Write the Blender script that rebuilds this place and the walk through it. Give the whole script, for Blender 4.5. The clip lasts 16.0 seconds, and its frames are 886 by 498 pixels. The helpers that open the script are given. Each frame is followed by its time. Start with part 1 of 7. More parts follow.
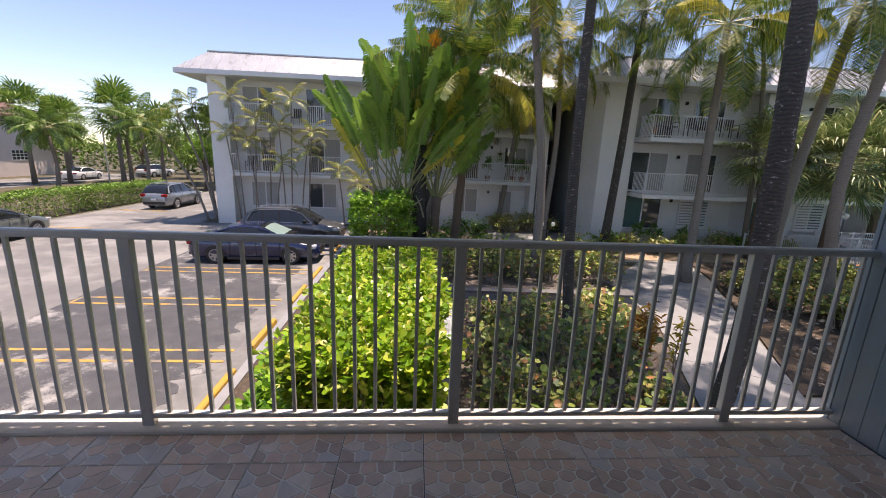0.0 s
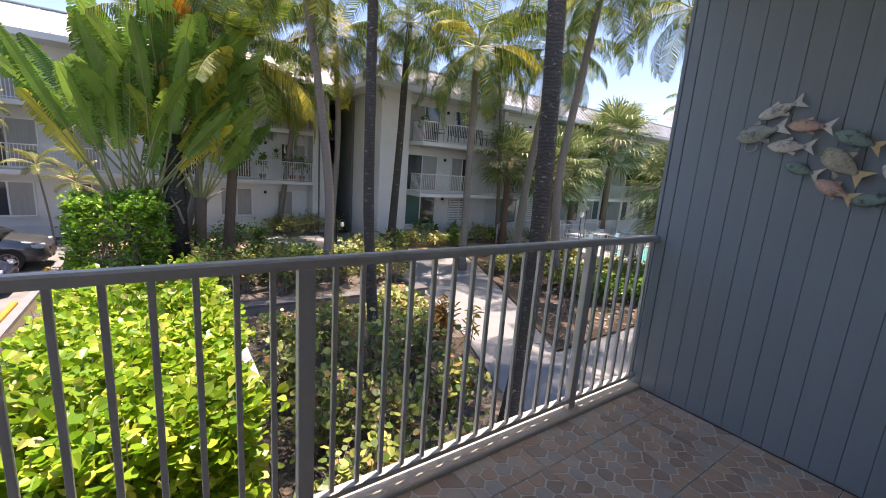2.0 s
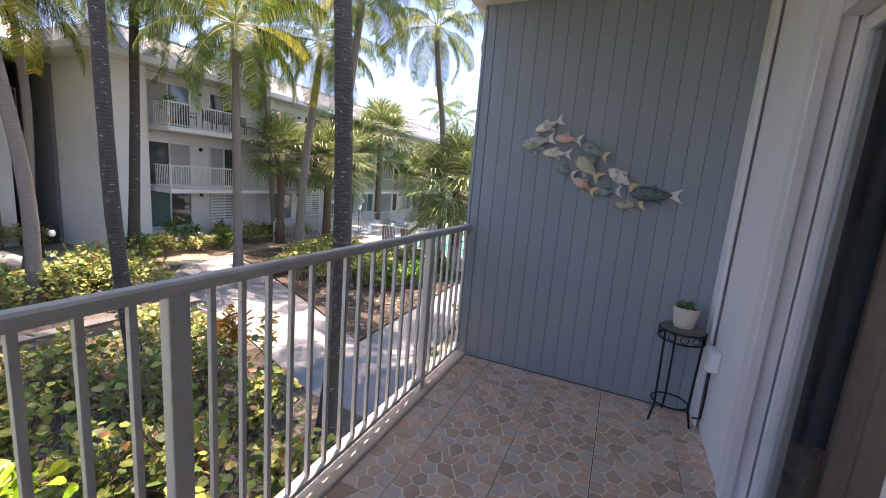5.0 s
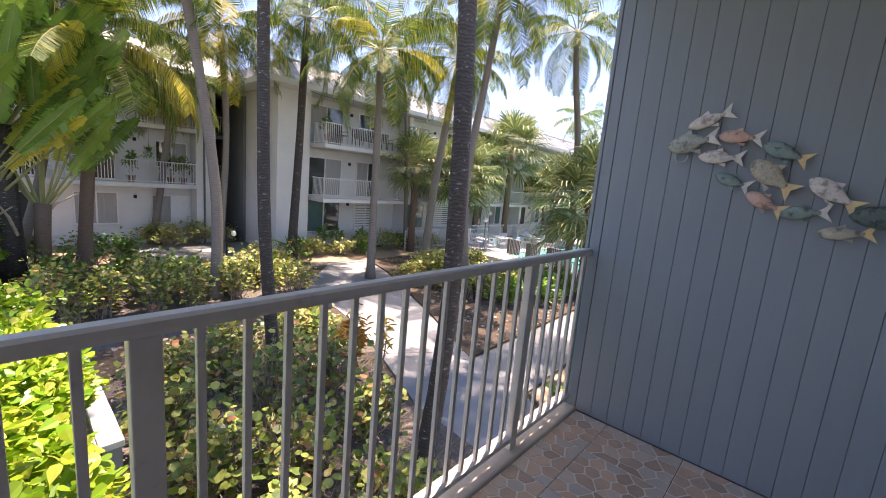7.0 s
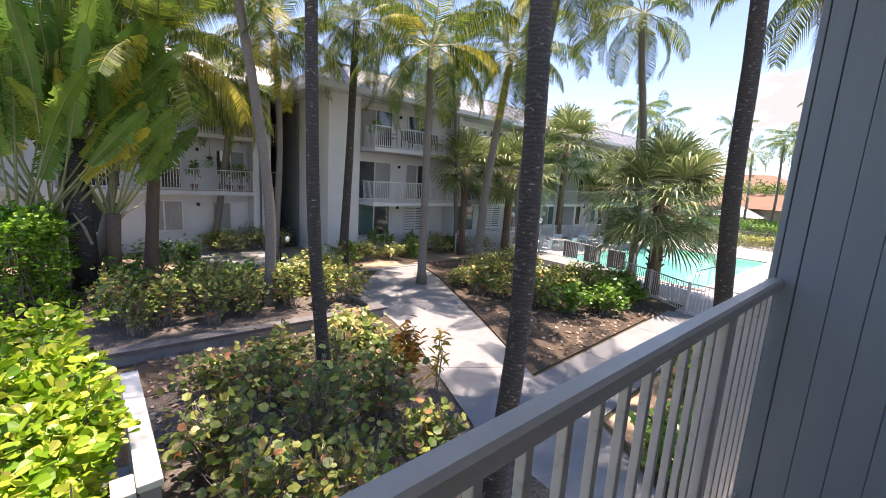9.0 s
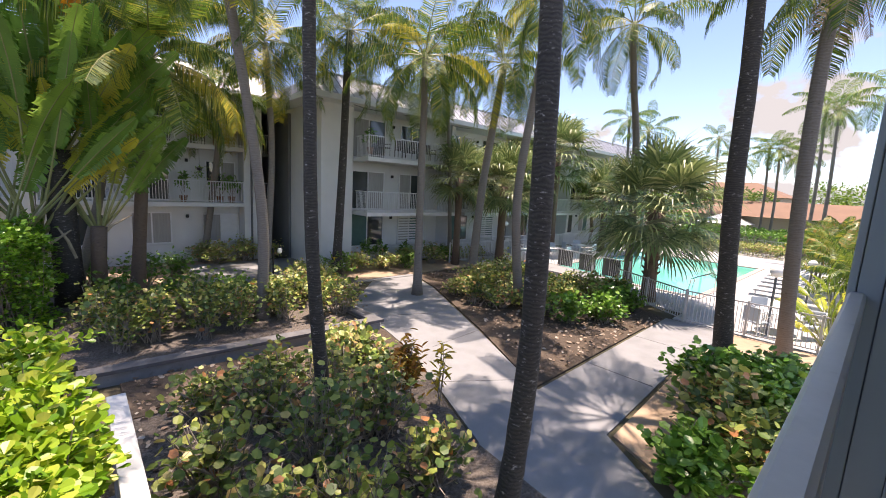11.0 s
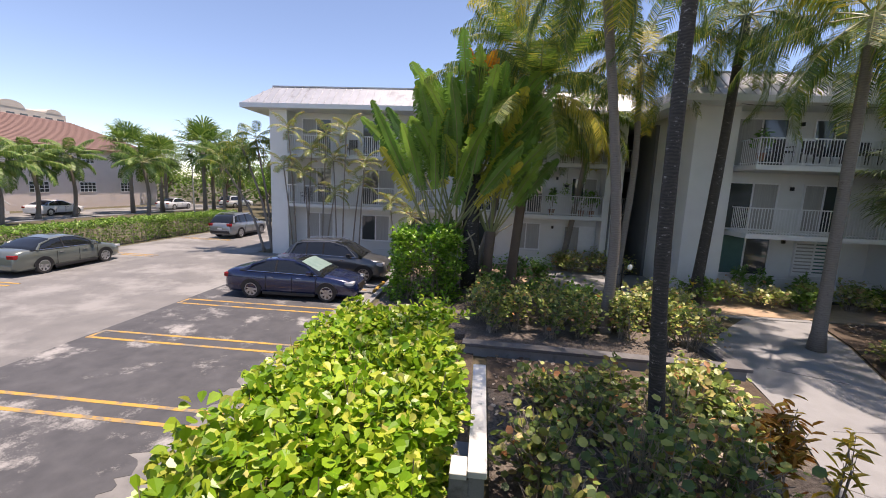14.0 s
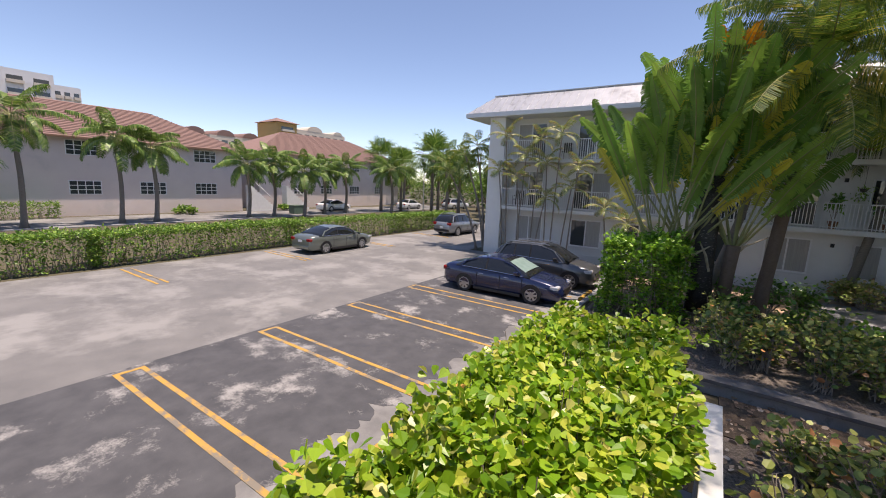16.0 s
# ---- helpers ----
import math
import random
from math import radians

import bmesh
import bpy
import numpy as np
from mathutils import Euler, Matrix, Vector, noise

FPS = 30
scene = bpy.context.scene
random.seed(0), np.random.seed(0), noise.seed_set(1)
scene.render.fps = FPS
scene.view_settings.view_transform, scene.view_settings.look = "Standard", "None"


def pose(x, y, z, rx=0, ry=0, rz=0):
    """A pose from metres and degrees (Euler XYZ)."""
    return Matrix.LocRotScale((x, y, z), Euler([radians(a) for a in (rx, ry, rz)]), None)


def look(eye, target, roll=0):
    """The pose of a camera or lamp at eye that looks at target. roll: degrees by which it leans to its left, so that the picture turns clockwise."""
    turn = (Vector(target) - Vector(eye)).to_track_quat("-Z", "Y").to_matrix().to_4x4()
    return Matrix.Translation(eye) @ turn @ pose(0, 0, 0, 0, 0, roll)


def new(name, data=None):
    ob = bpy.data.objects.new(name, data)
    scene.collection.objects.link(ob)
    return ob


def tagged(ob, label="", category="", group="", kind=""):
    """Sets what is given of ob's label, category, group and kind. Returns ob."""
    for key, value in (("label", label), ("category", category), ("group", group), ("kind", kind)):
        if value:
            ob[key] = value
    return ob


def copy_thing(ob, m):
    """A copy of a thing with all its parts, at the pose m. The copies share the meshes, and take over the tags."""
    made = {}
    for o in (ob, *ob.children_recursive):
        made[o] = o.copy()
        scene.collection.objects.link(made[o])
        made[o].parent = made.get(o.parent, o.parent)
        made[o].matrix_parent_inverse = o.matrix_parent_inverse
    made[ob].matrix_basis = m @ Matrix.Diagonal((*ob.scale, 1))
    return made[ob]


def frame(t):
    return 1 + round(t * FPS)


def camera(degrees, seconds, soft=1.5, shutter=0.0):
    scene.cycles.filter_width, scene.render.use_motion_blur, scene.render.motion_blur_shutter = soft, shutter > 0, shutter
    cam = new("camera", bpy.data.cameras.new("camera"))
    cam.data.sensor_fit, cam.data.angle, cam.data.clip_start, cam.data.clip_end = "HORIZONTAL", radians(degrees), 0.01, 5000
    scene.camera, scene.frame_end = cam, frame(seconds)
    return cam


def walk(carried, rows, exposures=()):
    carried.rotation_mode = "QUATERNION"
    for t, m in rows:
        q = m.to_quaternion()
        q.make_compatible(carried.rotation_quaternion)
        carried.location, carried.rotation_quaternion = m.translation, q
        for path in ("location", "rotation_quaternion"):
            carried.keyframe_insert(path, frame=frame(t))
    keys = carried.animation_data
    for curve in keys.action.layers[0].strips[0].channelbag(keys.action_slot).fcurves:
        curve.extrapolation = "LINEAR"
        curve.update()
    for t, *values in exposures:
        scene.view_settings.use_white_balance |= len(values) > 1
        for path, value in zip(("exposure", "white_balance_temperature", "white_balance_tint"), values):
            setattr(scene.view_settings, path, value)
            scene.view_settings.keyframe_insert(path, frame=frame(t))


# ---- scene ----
cam = camera(95.4, 16.0, soft=1.0)
PATH = [
    (0, (0.019, 0.203, 1.482), (0.160, 2.147, 1.032), 2.30),
    (0.5, (-0.002, 0.307, 1.478), (0.409, 2.214, 1.034), 2.60),
    (1, (-0.008, 0.428, 1.504), (0.635, 2.272, 1.072), 2.61),
    (1.5, (-0.019, 0.567, 1.458), (0.865, 2.313, 1.045), 3.46),
    (2, (-0.131, 0.828, 1.404), (0.993, 2.435, 1.014), 4.22),
    (2.5, (-0.205, 1.027, 1.376), (1.148, 2.453, 1.006), 4.92),
    (3, (-0.244, 1.174, 1.369), (1.341, 2.341, 1.017), 5.35),
    (3.5, (-0.374, 1.229, 1.378), (1.392, 2.103, 1.037), 5.29),
    (3.7, (-0.439, 1.237, 1.374), (1.380, 1.996, 1.036), 5.16),
    (5.8, (-0.365, 1.068, 1.410), (1.408, 1.930, 1.074), 3.23),
    (6, (-0.307, 1.084, 1.407), (1.426, 2.023, 1.070), 3.34),
    (6.5, (-0.116, 1.163, 1.417), (1.497, 2.298, 1.080), 3.83),
    (7, (0.070, 1.211, 1.405), (1.542, 2.525, 1.075), 5.06),
    (7.5, (0.287, 1.277, 1.417), (1.608, 2.740, 1.079), 6.00),
    (8, (0.369, 1.454, 1.402), (1.623, 2.972, 1.048), 5.77),
    (8.5, (0.447, 1.695, 1.396), (1.716, 3.200, 1.044), 4.48),
    (10.8, (0.437, 2.168, 1.364), (1.820, 3.583, 1.070), 2.94),
    (11, (0.432, 2.168, 1.369), (1.773, 3.623, 1.075), 3.06),
    (11.2, (0.433, 2.168, 1.367), (1.708, 3.677, 1.074), 3.12),
    (11.3, (0.433, 2.240, 1.367), (1.676, 3.777, 1.073), 3.16),
    (11.5, (0.434, 2.250, 1.365), (1.611, 3.841, 1.072), 3.22),
    (12, (0.500, 2.250, 1.373), (1.434, 3.995, 1.079), 3.54),
    (12.5, (0.577, 2.250, 1.372), (1.213, 4.123, 1.076), 3.49),
    (13, (0.607, 2.250, 1.367), (0.944, 4.199, 1.069), 3.33),
    (13.5, (0.610, 2.250, 1.360), (0.673, 4.226, 1.060), 2.87),
    (14, (0.590, 2.250, 1.360), (0.405, 4.218, 1.057), 2.38),
    (14.5, (0.557, 2.250, 1.368), (0.141, 4.182, 1.058), 1.95),
    (15, (0.494, 2.250, 1.357), (-0.146, 4.118, 1.042), 1.77),
    (15.5, (0.461, 2.250, 1.342), (-0.410, 4.023, 1.023), 1.81),
    (16, (0.412, 2.250, 1.303), (-0.692, 3.887, 0.980), 2.41),
]
walk(cam, [(t, look(eye, target, roll)) for t, eye, target, roll in PATH],
     [(0, 0.81, 7850, 25), (1.5, 1.07, 7850, 25), (2.5, 1.45, 8050, 27), (3.5, 1.68, 8200, 30), (6.0, 1.75, 8200, 30), (7.5, 1.63, 8150, 29), (8.5, 1.45, 7950, 27), (11.0, 1.13, 7800, 24), (13.0, 0.87, 7750, 23), (16.0, 0.48, 7700, 22)])

# ---- world, sun ----
SUN_DIR = Vector((0.15, 0.05, 0.985)).normalized()
world = bpy.data.worlds.new("world")
scene.world = world
world.use_nodes = True
wn, wl = world.node_tree.nodes, world.node_tree.links
wn.clear()
w_out = wn.new("ShaderNodeOutputWorld")
w_bg = wn.new("ShaderNodeBackground")
w_sky = wn.new("ShaderNodeTexSky")
w_sky.sky_type = "NISHITA"
w_sky.sun_disc = False
w_sky.sun_elevation = math.asin(SUN_DIR.z)
w_sky.sun_rotation = math.atan2(SUN_DIR.x, SUN_DIR.y)
w_sky.air_density, w_sky.dust_density, w_sky.ozone_density = 0.85, 0.0, 4.0
w_sky.altitude = 900
w_bg.inputs["Strength"].default_value = 0.15
# cumulus low over the pool side, clear sky over the car park
w_tc = wn.new("ShaderNodeTexCoord")
w_map = wn.new("ShaderNodeMapping")
w_map.inputs["Scale"].default_value = (1.0, 1.0, 1.5)
w_noise = wn.new("ShaderNodeTexNoise")
w_noise.inputs["Scale"].default_value = 5.2
w_noise.inputs["Detail"].default_value = 8.0
w_noise.inputs["Roughness"].default_value = 0.55
w_sep = wn.new("ShaderNodeSeparateXYZ")
w_r1 = wn.new("ShaderNodeMapRange")
w_r1.inputs["From Min"].default_value, w_r1.inputs["From Max"].default_value = 0.2, 0.95
w_r1.inputs["To Min"].default_value, w_r1.inputs["To Max"].default_value = -0.36, 0.01
w_r2 = wn.new("ShaderNodeMapRange")
w_r2.inputs["From Min"].default_value, w_r2.inputs["From Max"].default_value = 0.0, 0.5
w_r2.inputs["To Min"].default_value, w_r2.inputs["To Max"].default_value = 0.13, -0.28
w_a1 = wn.new("ShaderNodeMath")
w_a2 = wn.new("ShaderNodeMath")
w_ramp = wn.new("ShaderNodeMapRange")
w_ramp.inputs["From Min"].default_value, w_ramp.inputs["From Max"].default_value = 0.52, 0.585
w_mix = wn.new("ShaderNodeMixRGB")
w_mix.inputs[2].default_value = (2.3, 2.5, 2.75, 1)
wl.new(w_tc.outputs["Generated"], w_map.inputs["Vector"])
wl.new(w_map.outputs["Vector"], w_noise.inputs["Vector"])
wl.new(w_tc.outputs["Generated"], w_sep.inputs["Vector"])
wl.new(w_sep.outputs["X"], w_r1.inputs["Value"])
wl.new(w_sep.outputs["Z"], w_r2.inputs["Value"])
wl.new(w_r1.outputs["Result"], w_a1.inputs[0])
wl.new(w_r2.outputs["Result"], w_a1.inputs[1])
wl.new(w_noise.outputs["Fac"], w_a2.inputs[0])
wl.new(w_a1.outputs["Value"], w_a2.inputs[1])
wl.new(w_a2.outputs["Value"], w_ramp.inputs["Value"])
wl.new(w_ramp.outputs["Result"], w_mix.inputs[0])
wl.new(w_sky.outputs["Color"], w_mix.inputs[1])
wl.new(w_mix.outputs["Color"], w_bg.inputs["Color"])
wl.new(w_bg.outputs["Background"], w_out.inputs["Surface"])

sun_data = bpy.data.lights.new("sun", "SUN")
sun_data.energy, sun_data.angle, sun_data.color = 4.5, radians(0.53), (1.0, 0.95, 0.88)
sun = new("sun", sun_data)
sun.matrix_world = look(SUN_DIR * 60, (0, 0, 0))

# ---- materials ----


def nodes_of(name):
    m = bpy.data.materials.new(name)
    m.use_nodes = True
    n = m.node_tree.nodes
    return m, n, m.node_tree.links, n["Principled BSDF"]


def mat(name, c1, c2=None, scale=6.0, rough=0.6, bump=0.0, metal=0.0, fine=60.0, vary=0.0, stain=None, stain_scale=1.2, stain_at=0.58, coat=0.0, speckle=0.0, island=False, stretch=(1, 1, 1), bump_dist=0.01):
    """Two-scale noise colour, fine bump, optional stains and a random tone for each object or island."""
    m, n, l, p = nodes_of(name)
    c2 = c2 or tuple(v * 0.82 for v in c1)
    tc = n.new("ShaderNodeTexCoord")
    mp = n.new("ShaderNodeMapping")
    mp.inputs["Scale"].default_value = stretch
    l.new(tc.outputs["Object"], mp.inputs["Vector"])
    a = n.new("ShaderNodeTexNoise")
    a.inputs["Scale"].default_value, a.inputs["Detail"].default_value = scale, 6.0
    b = n.new("ShaderNodeTexNoise")
    b.inputs["Scale"].default_value, b.inputs["Detail"].default_value = fine, 3.0
    l.new(mp.outputs["Vector"], a.inputs["Vector"])
    l.new(mp.outputs["Vector"], b.inputs["Vector"])
    add = n.new("ShaderNodeMath")
    add.operation = "MULTIPLY_ADD"
    l.new(b.outputs["Fac"], add.inputs[0])
    add.inputs[1].default_value = 0.5
    l.new(a.outputs["Fac"], add.inputs[2])
    rng = n.new("ShaderNodeMapRange")
    rng.inputs["From Min"].default_value, rng.inputs["From Max"].default_value = 0.5, 1.0
    l.new(add.outputs["Value"], rng.inputs["Value"])
    mix = n.new("ShaderNodeMixRGB")
    mix.inputs[1].default_value, mix.inputs[2].default_value = (*c1, 1), (*c2, 1)
    l.new(rng.outputs["Result"], mix.inputs[0])
    col = mix.outputs["Color"]
    if stain:
        s = n.new("ShaderNodeTexNoise")
        s.inputs["Scale"].default_value, s.inputs["Detail"].default_value, s.inputs["Roughness"].default_value = stain_scale, 9.0, 0.65
        l.new(tc.outputs["Object"], s.inputs["Vector"])
        sr = n.new("ShaderNodeMapRange")
        sr.inputs["From Min"].default_value, sr.inputs["From Max"].default_value = stain_at, stain_at + 0.12
        l.new(s.outputs["Fac"], sr.inputs["Value"])
        amount = sr.outputs["Result"]
        if speckle:
            sr.inputs["From Max"].default_value = stain_at + 0.25
            f = n.new("ShaderNodeTexNoise")
            f.inputs["Scale"].default_value, f.inputs["Detail"].default_value, f.inputs["Roughness"].default_value = speckle, 10.0, 0.75
            l.new(tc.outputs["Object"], f.inputs["Vector"])
            fm = n.new("ShaderNodeMath")
            l.new(f.outputs["Fac"], fm.inputs[0])
            l.new(amount, fm.inputs[1])
            fr = n.new("ShaderNodeMapRange")
            fr.inputs["From Min"].default_value, fr.inputs["From Max"].default_value = 1.02, 1.4
            l.new(fm.outputs["Value"], fr.inputs["Value"])
            amount = fr.outputs["Result"]
        sm = n.new("ShaderNodeMixRGB")
        sm.inputs[2].default_value = (*stain, 1)
        l.new(amount, sm.inputs[0])
        l.new(col, sm.inputs[1])
        col = sm.outputs["Color"]
    if vary:
        if island:
            g = n.new("ShaderNodeNewGeometry")
            r = g.outputs["Random Per Island"]
        else:
            g = n.new("ShaderNodeObjectInfo")
            r = g.outputs["Random"]
        vr = n.new("ShaderNodeMapRange")
        vr.inputs["To Min"].default_value, vr.inputs["To Max"].default_value = 1.0 - vary, 1.0 + vary
        l.new(r, vr.inputs["Value"])
        hs = n.new("ShaderNodeHueSaturation")
        l.new(vr.outputs["Result"], hs.inputs["Value"])
        l.new(col, hs.inputs["Color"])
        col = hs.outputs["Color"]
    l.new(col, p.inputs["Base Color"])
    p.inputs["Roughness"].default_value, p.inputs["Metallic"].default_value = rough, metal
    p.inputs["Coat Weight"].default_value = coat
    if bump:
        bp = n.new("ShaderNodeBump")
        bp.inputs["Strength"].default_value, bp.inputs["Distance"].default_value = bump, bump_dist
        l.new(add.outputs["Value"], bp.inputs["Height"])
        l.new(bp.outputs["Normal"], p.inputs["Normal"])
    return m


def leaf_mat(name, stops, rough=0.35, translucent=0.3, whole=False):
    """Leaf colours picked leaf by leaf from a ramp, with light let through."""
    m, n, l, p = nodes_of(name)
    g = n.new("ShaderNodeNewGeometry")
    ramp = n.new("ShaderNodeValToRGB")
    e = ramp.color_ramp.elements
    while len(e) < len(stops):
        e.new(0.5)
    for i, (pos, c) in enumerate(stops):
        e[i].position, e[i].color = pos, (*c, 1)
    if whole:
        g = n.new("ShaderNodeObjectInfo")
    l.new(g.outputs["Random" if whole else "Random Per Island"], ramp.inputs["Fac"])
    tc = n.new("ShaderNodeTexCoord")
    no = n.new("ShaderNodeTexNoise")
    no.inputs["Scale"].default_value, no.inputs["Detail"].default_value = 1.3, 5.0
    l.new(tc.outputs["Object"], no.inputs["Vector"])
    r = n.new("ShaderNodeMapRange")
    r.inputs["From Min"].default_value, r.inputs["From Max"].default_value = 0.3, 0.7
    r.inputs["To Min"].default_value, r.inputs["To Max"].default_value = 0.75, 1.25
    l.new(no.outputs["Fac"], r.inputs["Value"])
    hs = n.new("ShaderNodeHueSaturation")
    l.new(r.outputs["Result"], hs.inputs["Value"])
    l.new(ramp.outputs["Color"], hs.inputs["Color"])
    l.new(hs.outputs["Color"], p.inputs["Base Color"])
    p.inputs["Roughness"].default_value = rough
    t = n.new("ShaderNodeBsdfTranslucent")
    l.new(hs.outputs["Color"], t.inputs["Color"])
    mx = n.new("ShaderNodeMixShader")
    mx.inputs[0].default_value = translucent
    l.new(p.outputs["BSDF"], mx.inputs[1])
    l.new(t.outputs["BSDF"], mx.inputs[2])
    l.new(mx.outputs["Shader"], n["Material Output"].inputs["Surface"])
    return m


def glass_mat(name, tint=(0.05, 0.06, 0.065), rough=0.04):
    m, n, l, p = nodes_of(name)
    p.inputs["Base Color"].default_value = (*tint, 1)
    p.inputs["Roughness"].default_value = rough
    p.inputs["Specular IOR Level"].default_value = 0.8
    return m


def clear_glass(name, tint=(0.85, 0.9, 0.9)):
    m, n, l, p = nodes_of(name)
    p.inputs["Base Color"].default_value = (*tint, 1)
    p.inputs["Roughness"].default_value = 0.02
    p.inputs["Transmission Weight"].default_value = 1.0
    p.inputs["IOR"].default_value = 1.1
    return m


def trunk_mat(name, c1, c2, ring=9.0, spot=(0.5, 0.49, 0.46), spot_at=0.6):
    """Palm bark: rings across the trunk and pale lichen spots."""
    m, n, l, p = nodes_of(name)
    tc = n.new("ShaderNodeTexCoord")
    w = n.new("ShaderNodeTexWave")
    w.bands_direction = "Z"
    w.inputs["Scale"].default_value, w.inputs["Distortion"].default_value, w.inputs["Detail"].default_value = ring, 9.0, 4.0
    l.new(tc.outputs["Object"], w.inputs["Vector"])
    a = n.new("ShaderNodeTexNoise")
    a.inputs["Scale"].default_value, a.inputs["Detail"].default_value, a.inputs["Roughness"].default_value = 5.0, 8.0, 0.7
    mp = n.new("ShaderNodeMapping")
    mp.inputs["Scale"].default_value = (2.0, 2.0, 4.5)
    l.new(tc.outputs["Object"], mp.inputs["Vector"])
    l.new(mp.outputs["Vector"], a.inputs["Vector"])
    m1 = n.new("ShaderNodeMixRGB")
    m1.inputs[1].default_value, m1.inputs[2].default_value = (*c1, 1), (*c2, 1)
    blur = n.new("ShaderNodeTexNoise")
    blur.inputs["Scale"].default_value, blur.inputs["Detail"].default_value, blur.inputs["Roughness"].default_value = 11.0, 7.0, 0.7
    l.new(tc.outputs["Object"], blur.inputs["Vector"])
    soft = n.new("ShaderNodeMixRGB")
    soft.inputs[0].default_value = 0.72
    l.new(w.outputs["Fac"], soft.inputs[1])
    l.new(blur.outputs["Fac"], soft.inputs[2])
    l.new(soft.outputs["Color"], m1.inputs[0])
    r = n.new("ShaderNodeMapRange")
    r.inputs["From Min"].default_value, r.inputs["From Max"].default_value = spot_at, spot_at + 0.08
    l.new(a.outputs["Fac"], r.inputs["Value"])
    m2 = n.new("ShaderNodeMixRGB")
    m2.inputs[2].default_value = (*spot, 1)
    l.new(r.outputs["Result"], m2.inputs[0])
    l.new(m1.outputs["Color"], m2.inputs[1])
    l.new(m2.outputs["Color"], p.inputs["Base Color"])
    p.inputs["Roughness"].default_value = 0.85
    bp = n.new("ShaderNodeBump")
    bp.inputs["Strength"].default_value, bp.inputs["Distance"].default_value = 0.6, 0.02
    l.new(soft.outputs["Color"], bp.inputs["Height"])
    l.new(bp.outputs["Normal"], p.inputs["Normal"])
    return m


M_GRASS = mat("soil_and_grass", (0.1, 0.08, 0.05), (0.075, 0.075, 0.04), 0.8, 0.95, 0.4, fine=30)
M_ASPHALT = mat("old_asphalt", (0.185, 0.185, 0.183), (0.13, 0.132, 0.134), 1.2, 0.9, 0.35, fine=120, stain=(0.25, 0.25, 0.246), stain_scale=0.35, stain_at=0.48)
M_SEALED = mat("sealed_asphalt", (0.05, 0.053, 0.06), (0.085, 0.088, 0.096), 2.6, 0.85, 0.35, fine=120, stain=(0.3, 0.298, 0.292), stain_scale=0.7, stain_at=0.42, speckle=26.0)
M_STRIPE = mat("yellow_stripe_paint", (0.52, 0.29, 0.045), (0.4, 0.25, 0.08), 9, 0.8, 0.2, stain=(0.2, 0.175, 0.14), stain_scale=2.2, stain_at=0.36, speckle=26.0)
M_KERBY = mat("yellow_kerb_paint", (0.52, 0.29, 0.03), (0.42, 0.26, 0.06), 7, 0.75, 0.2, stain=(0.3, 0.28, 0.25), stain_scale=5, stain_at=0.62)
M_CONC = mat("weathered_concrete", (0.27, 0.278, 0.29), (0.21, 0.217, 0.226), 2.2, 0.85, 0.25, fine=90, stain=(0.26, 0.265, 0.27), stain_scale=1.2, stain_at=0.62)
M_LEDGE = mat("pale_ledge_concrete", (0.7, 0.66, 0.6), (0.58, 0.52, 0.46), 5, 0.85, 0.3)
M_DECK = mat("pool_deck_concrete", (0.5, 0.5, 0.5), (0.42, 0.42, 0.42), 1.5, 0.85, 0.2, stain=(0.36, 0.36, 0.36), stain_scale=0.8)
M_MULCH = mat("leaf_litter_mulch", (0.115, 0.085, 0.062), (0.06, 0.045, 0.034), 7, 0.95, 0.9, fine=70, bump_dist=0.04, stain=(0.21, 0.165, 0.13), stain_scale=9, stain_at=0.6)
M_GRAVEL = mat("pale_gravel", (0.22, 0.19, 0.165), (0.075, 0.06, 0.05), 22, 0.95, 1.0, fine=80, bump_dist=0.04)
M_SAND = mat("dry_sandy_soil", (0.45, 0.33, 0.23), (0.33, 0.24, 0.17), 3, 0.95, 0.5, fine=40)
M_WALLGRAY = mat("grey_painted_planter", (0.3, 0.31, 0.32), (0.22, 0.23, 0.24), 3, 0.8, 0.3, stain=(0.13, 0.13, 0.13), stain_scale=2.5)
M_CAPDARK = mat("dark_cap_concrete", (0.1, 0.1, 0.105), (0.16, 0.16, 0.165), 4, 0.85, 0.4)
M_STUCCO = mat("grey_stucco", (0.72, 0.735, 0.725), (0.64, 0.655, 0.645), 1.1, 0.9, 0.3, fine=120, stain=(0.62, 0.64, 0.635), stain_scale=0.5, stain_at=0.57)
M_STUCCO_L = mat("pale_stucco_trim", (0.66, 0.68, 0.68), (0.6, 0.62, 0.62), 1.5, 0.85, 0.2, fine=100)
# Dark grey of small parts; on the stairwell it stands for shade.
M_GREY_AND_SHADE = mat("dark_grey_and_stair_shade", (0.16, 0.17, 0.175), (0.13, 0.14, 0.145), 1.1, 0.9, 0.3)
M_ROOF = mat("galvanised_roof_sheet", (0.5, 0.52, 0.55), (0.38, 0.4, 0.43), 1.6, 0.42, 0.05, metal=0.35, stain=(0.3, 0.31, 0.33), stain_scale=1.1, stain_at=0.54)
M_FASCIA = mat("pale_fascia", (0.7, 0.72, 0.73), (0.66, 0.68, 0.69), 2, 0.6)
M_WHITE = mat("white_paint", (0.78, 0.79, 0.8), (0.7, 0.71, 0.72), 4, 0.5, 0.1)
M_RAILW = mat("white_rail_paint", (0.74, 0.75, 0.76), (0.66, 0.67, 0.68), 4, 0.45)
M_GLASS = glass_mat("dark_window_glass")
M_CURTAIN = mat("pale_vertical_blinds", (0.42, 0.42, 0.4), (0.3, 0.3, 0.29), 3, 0.8, 0.3, stretch=(14, 1, 0.4))
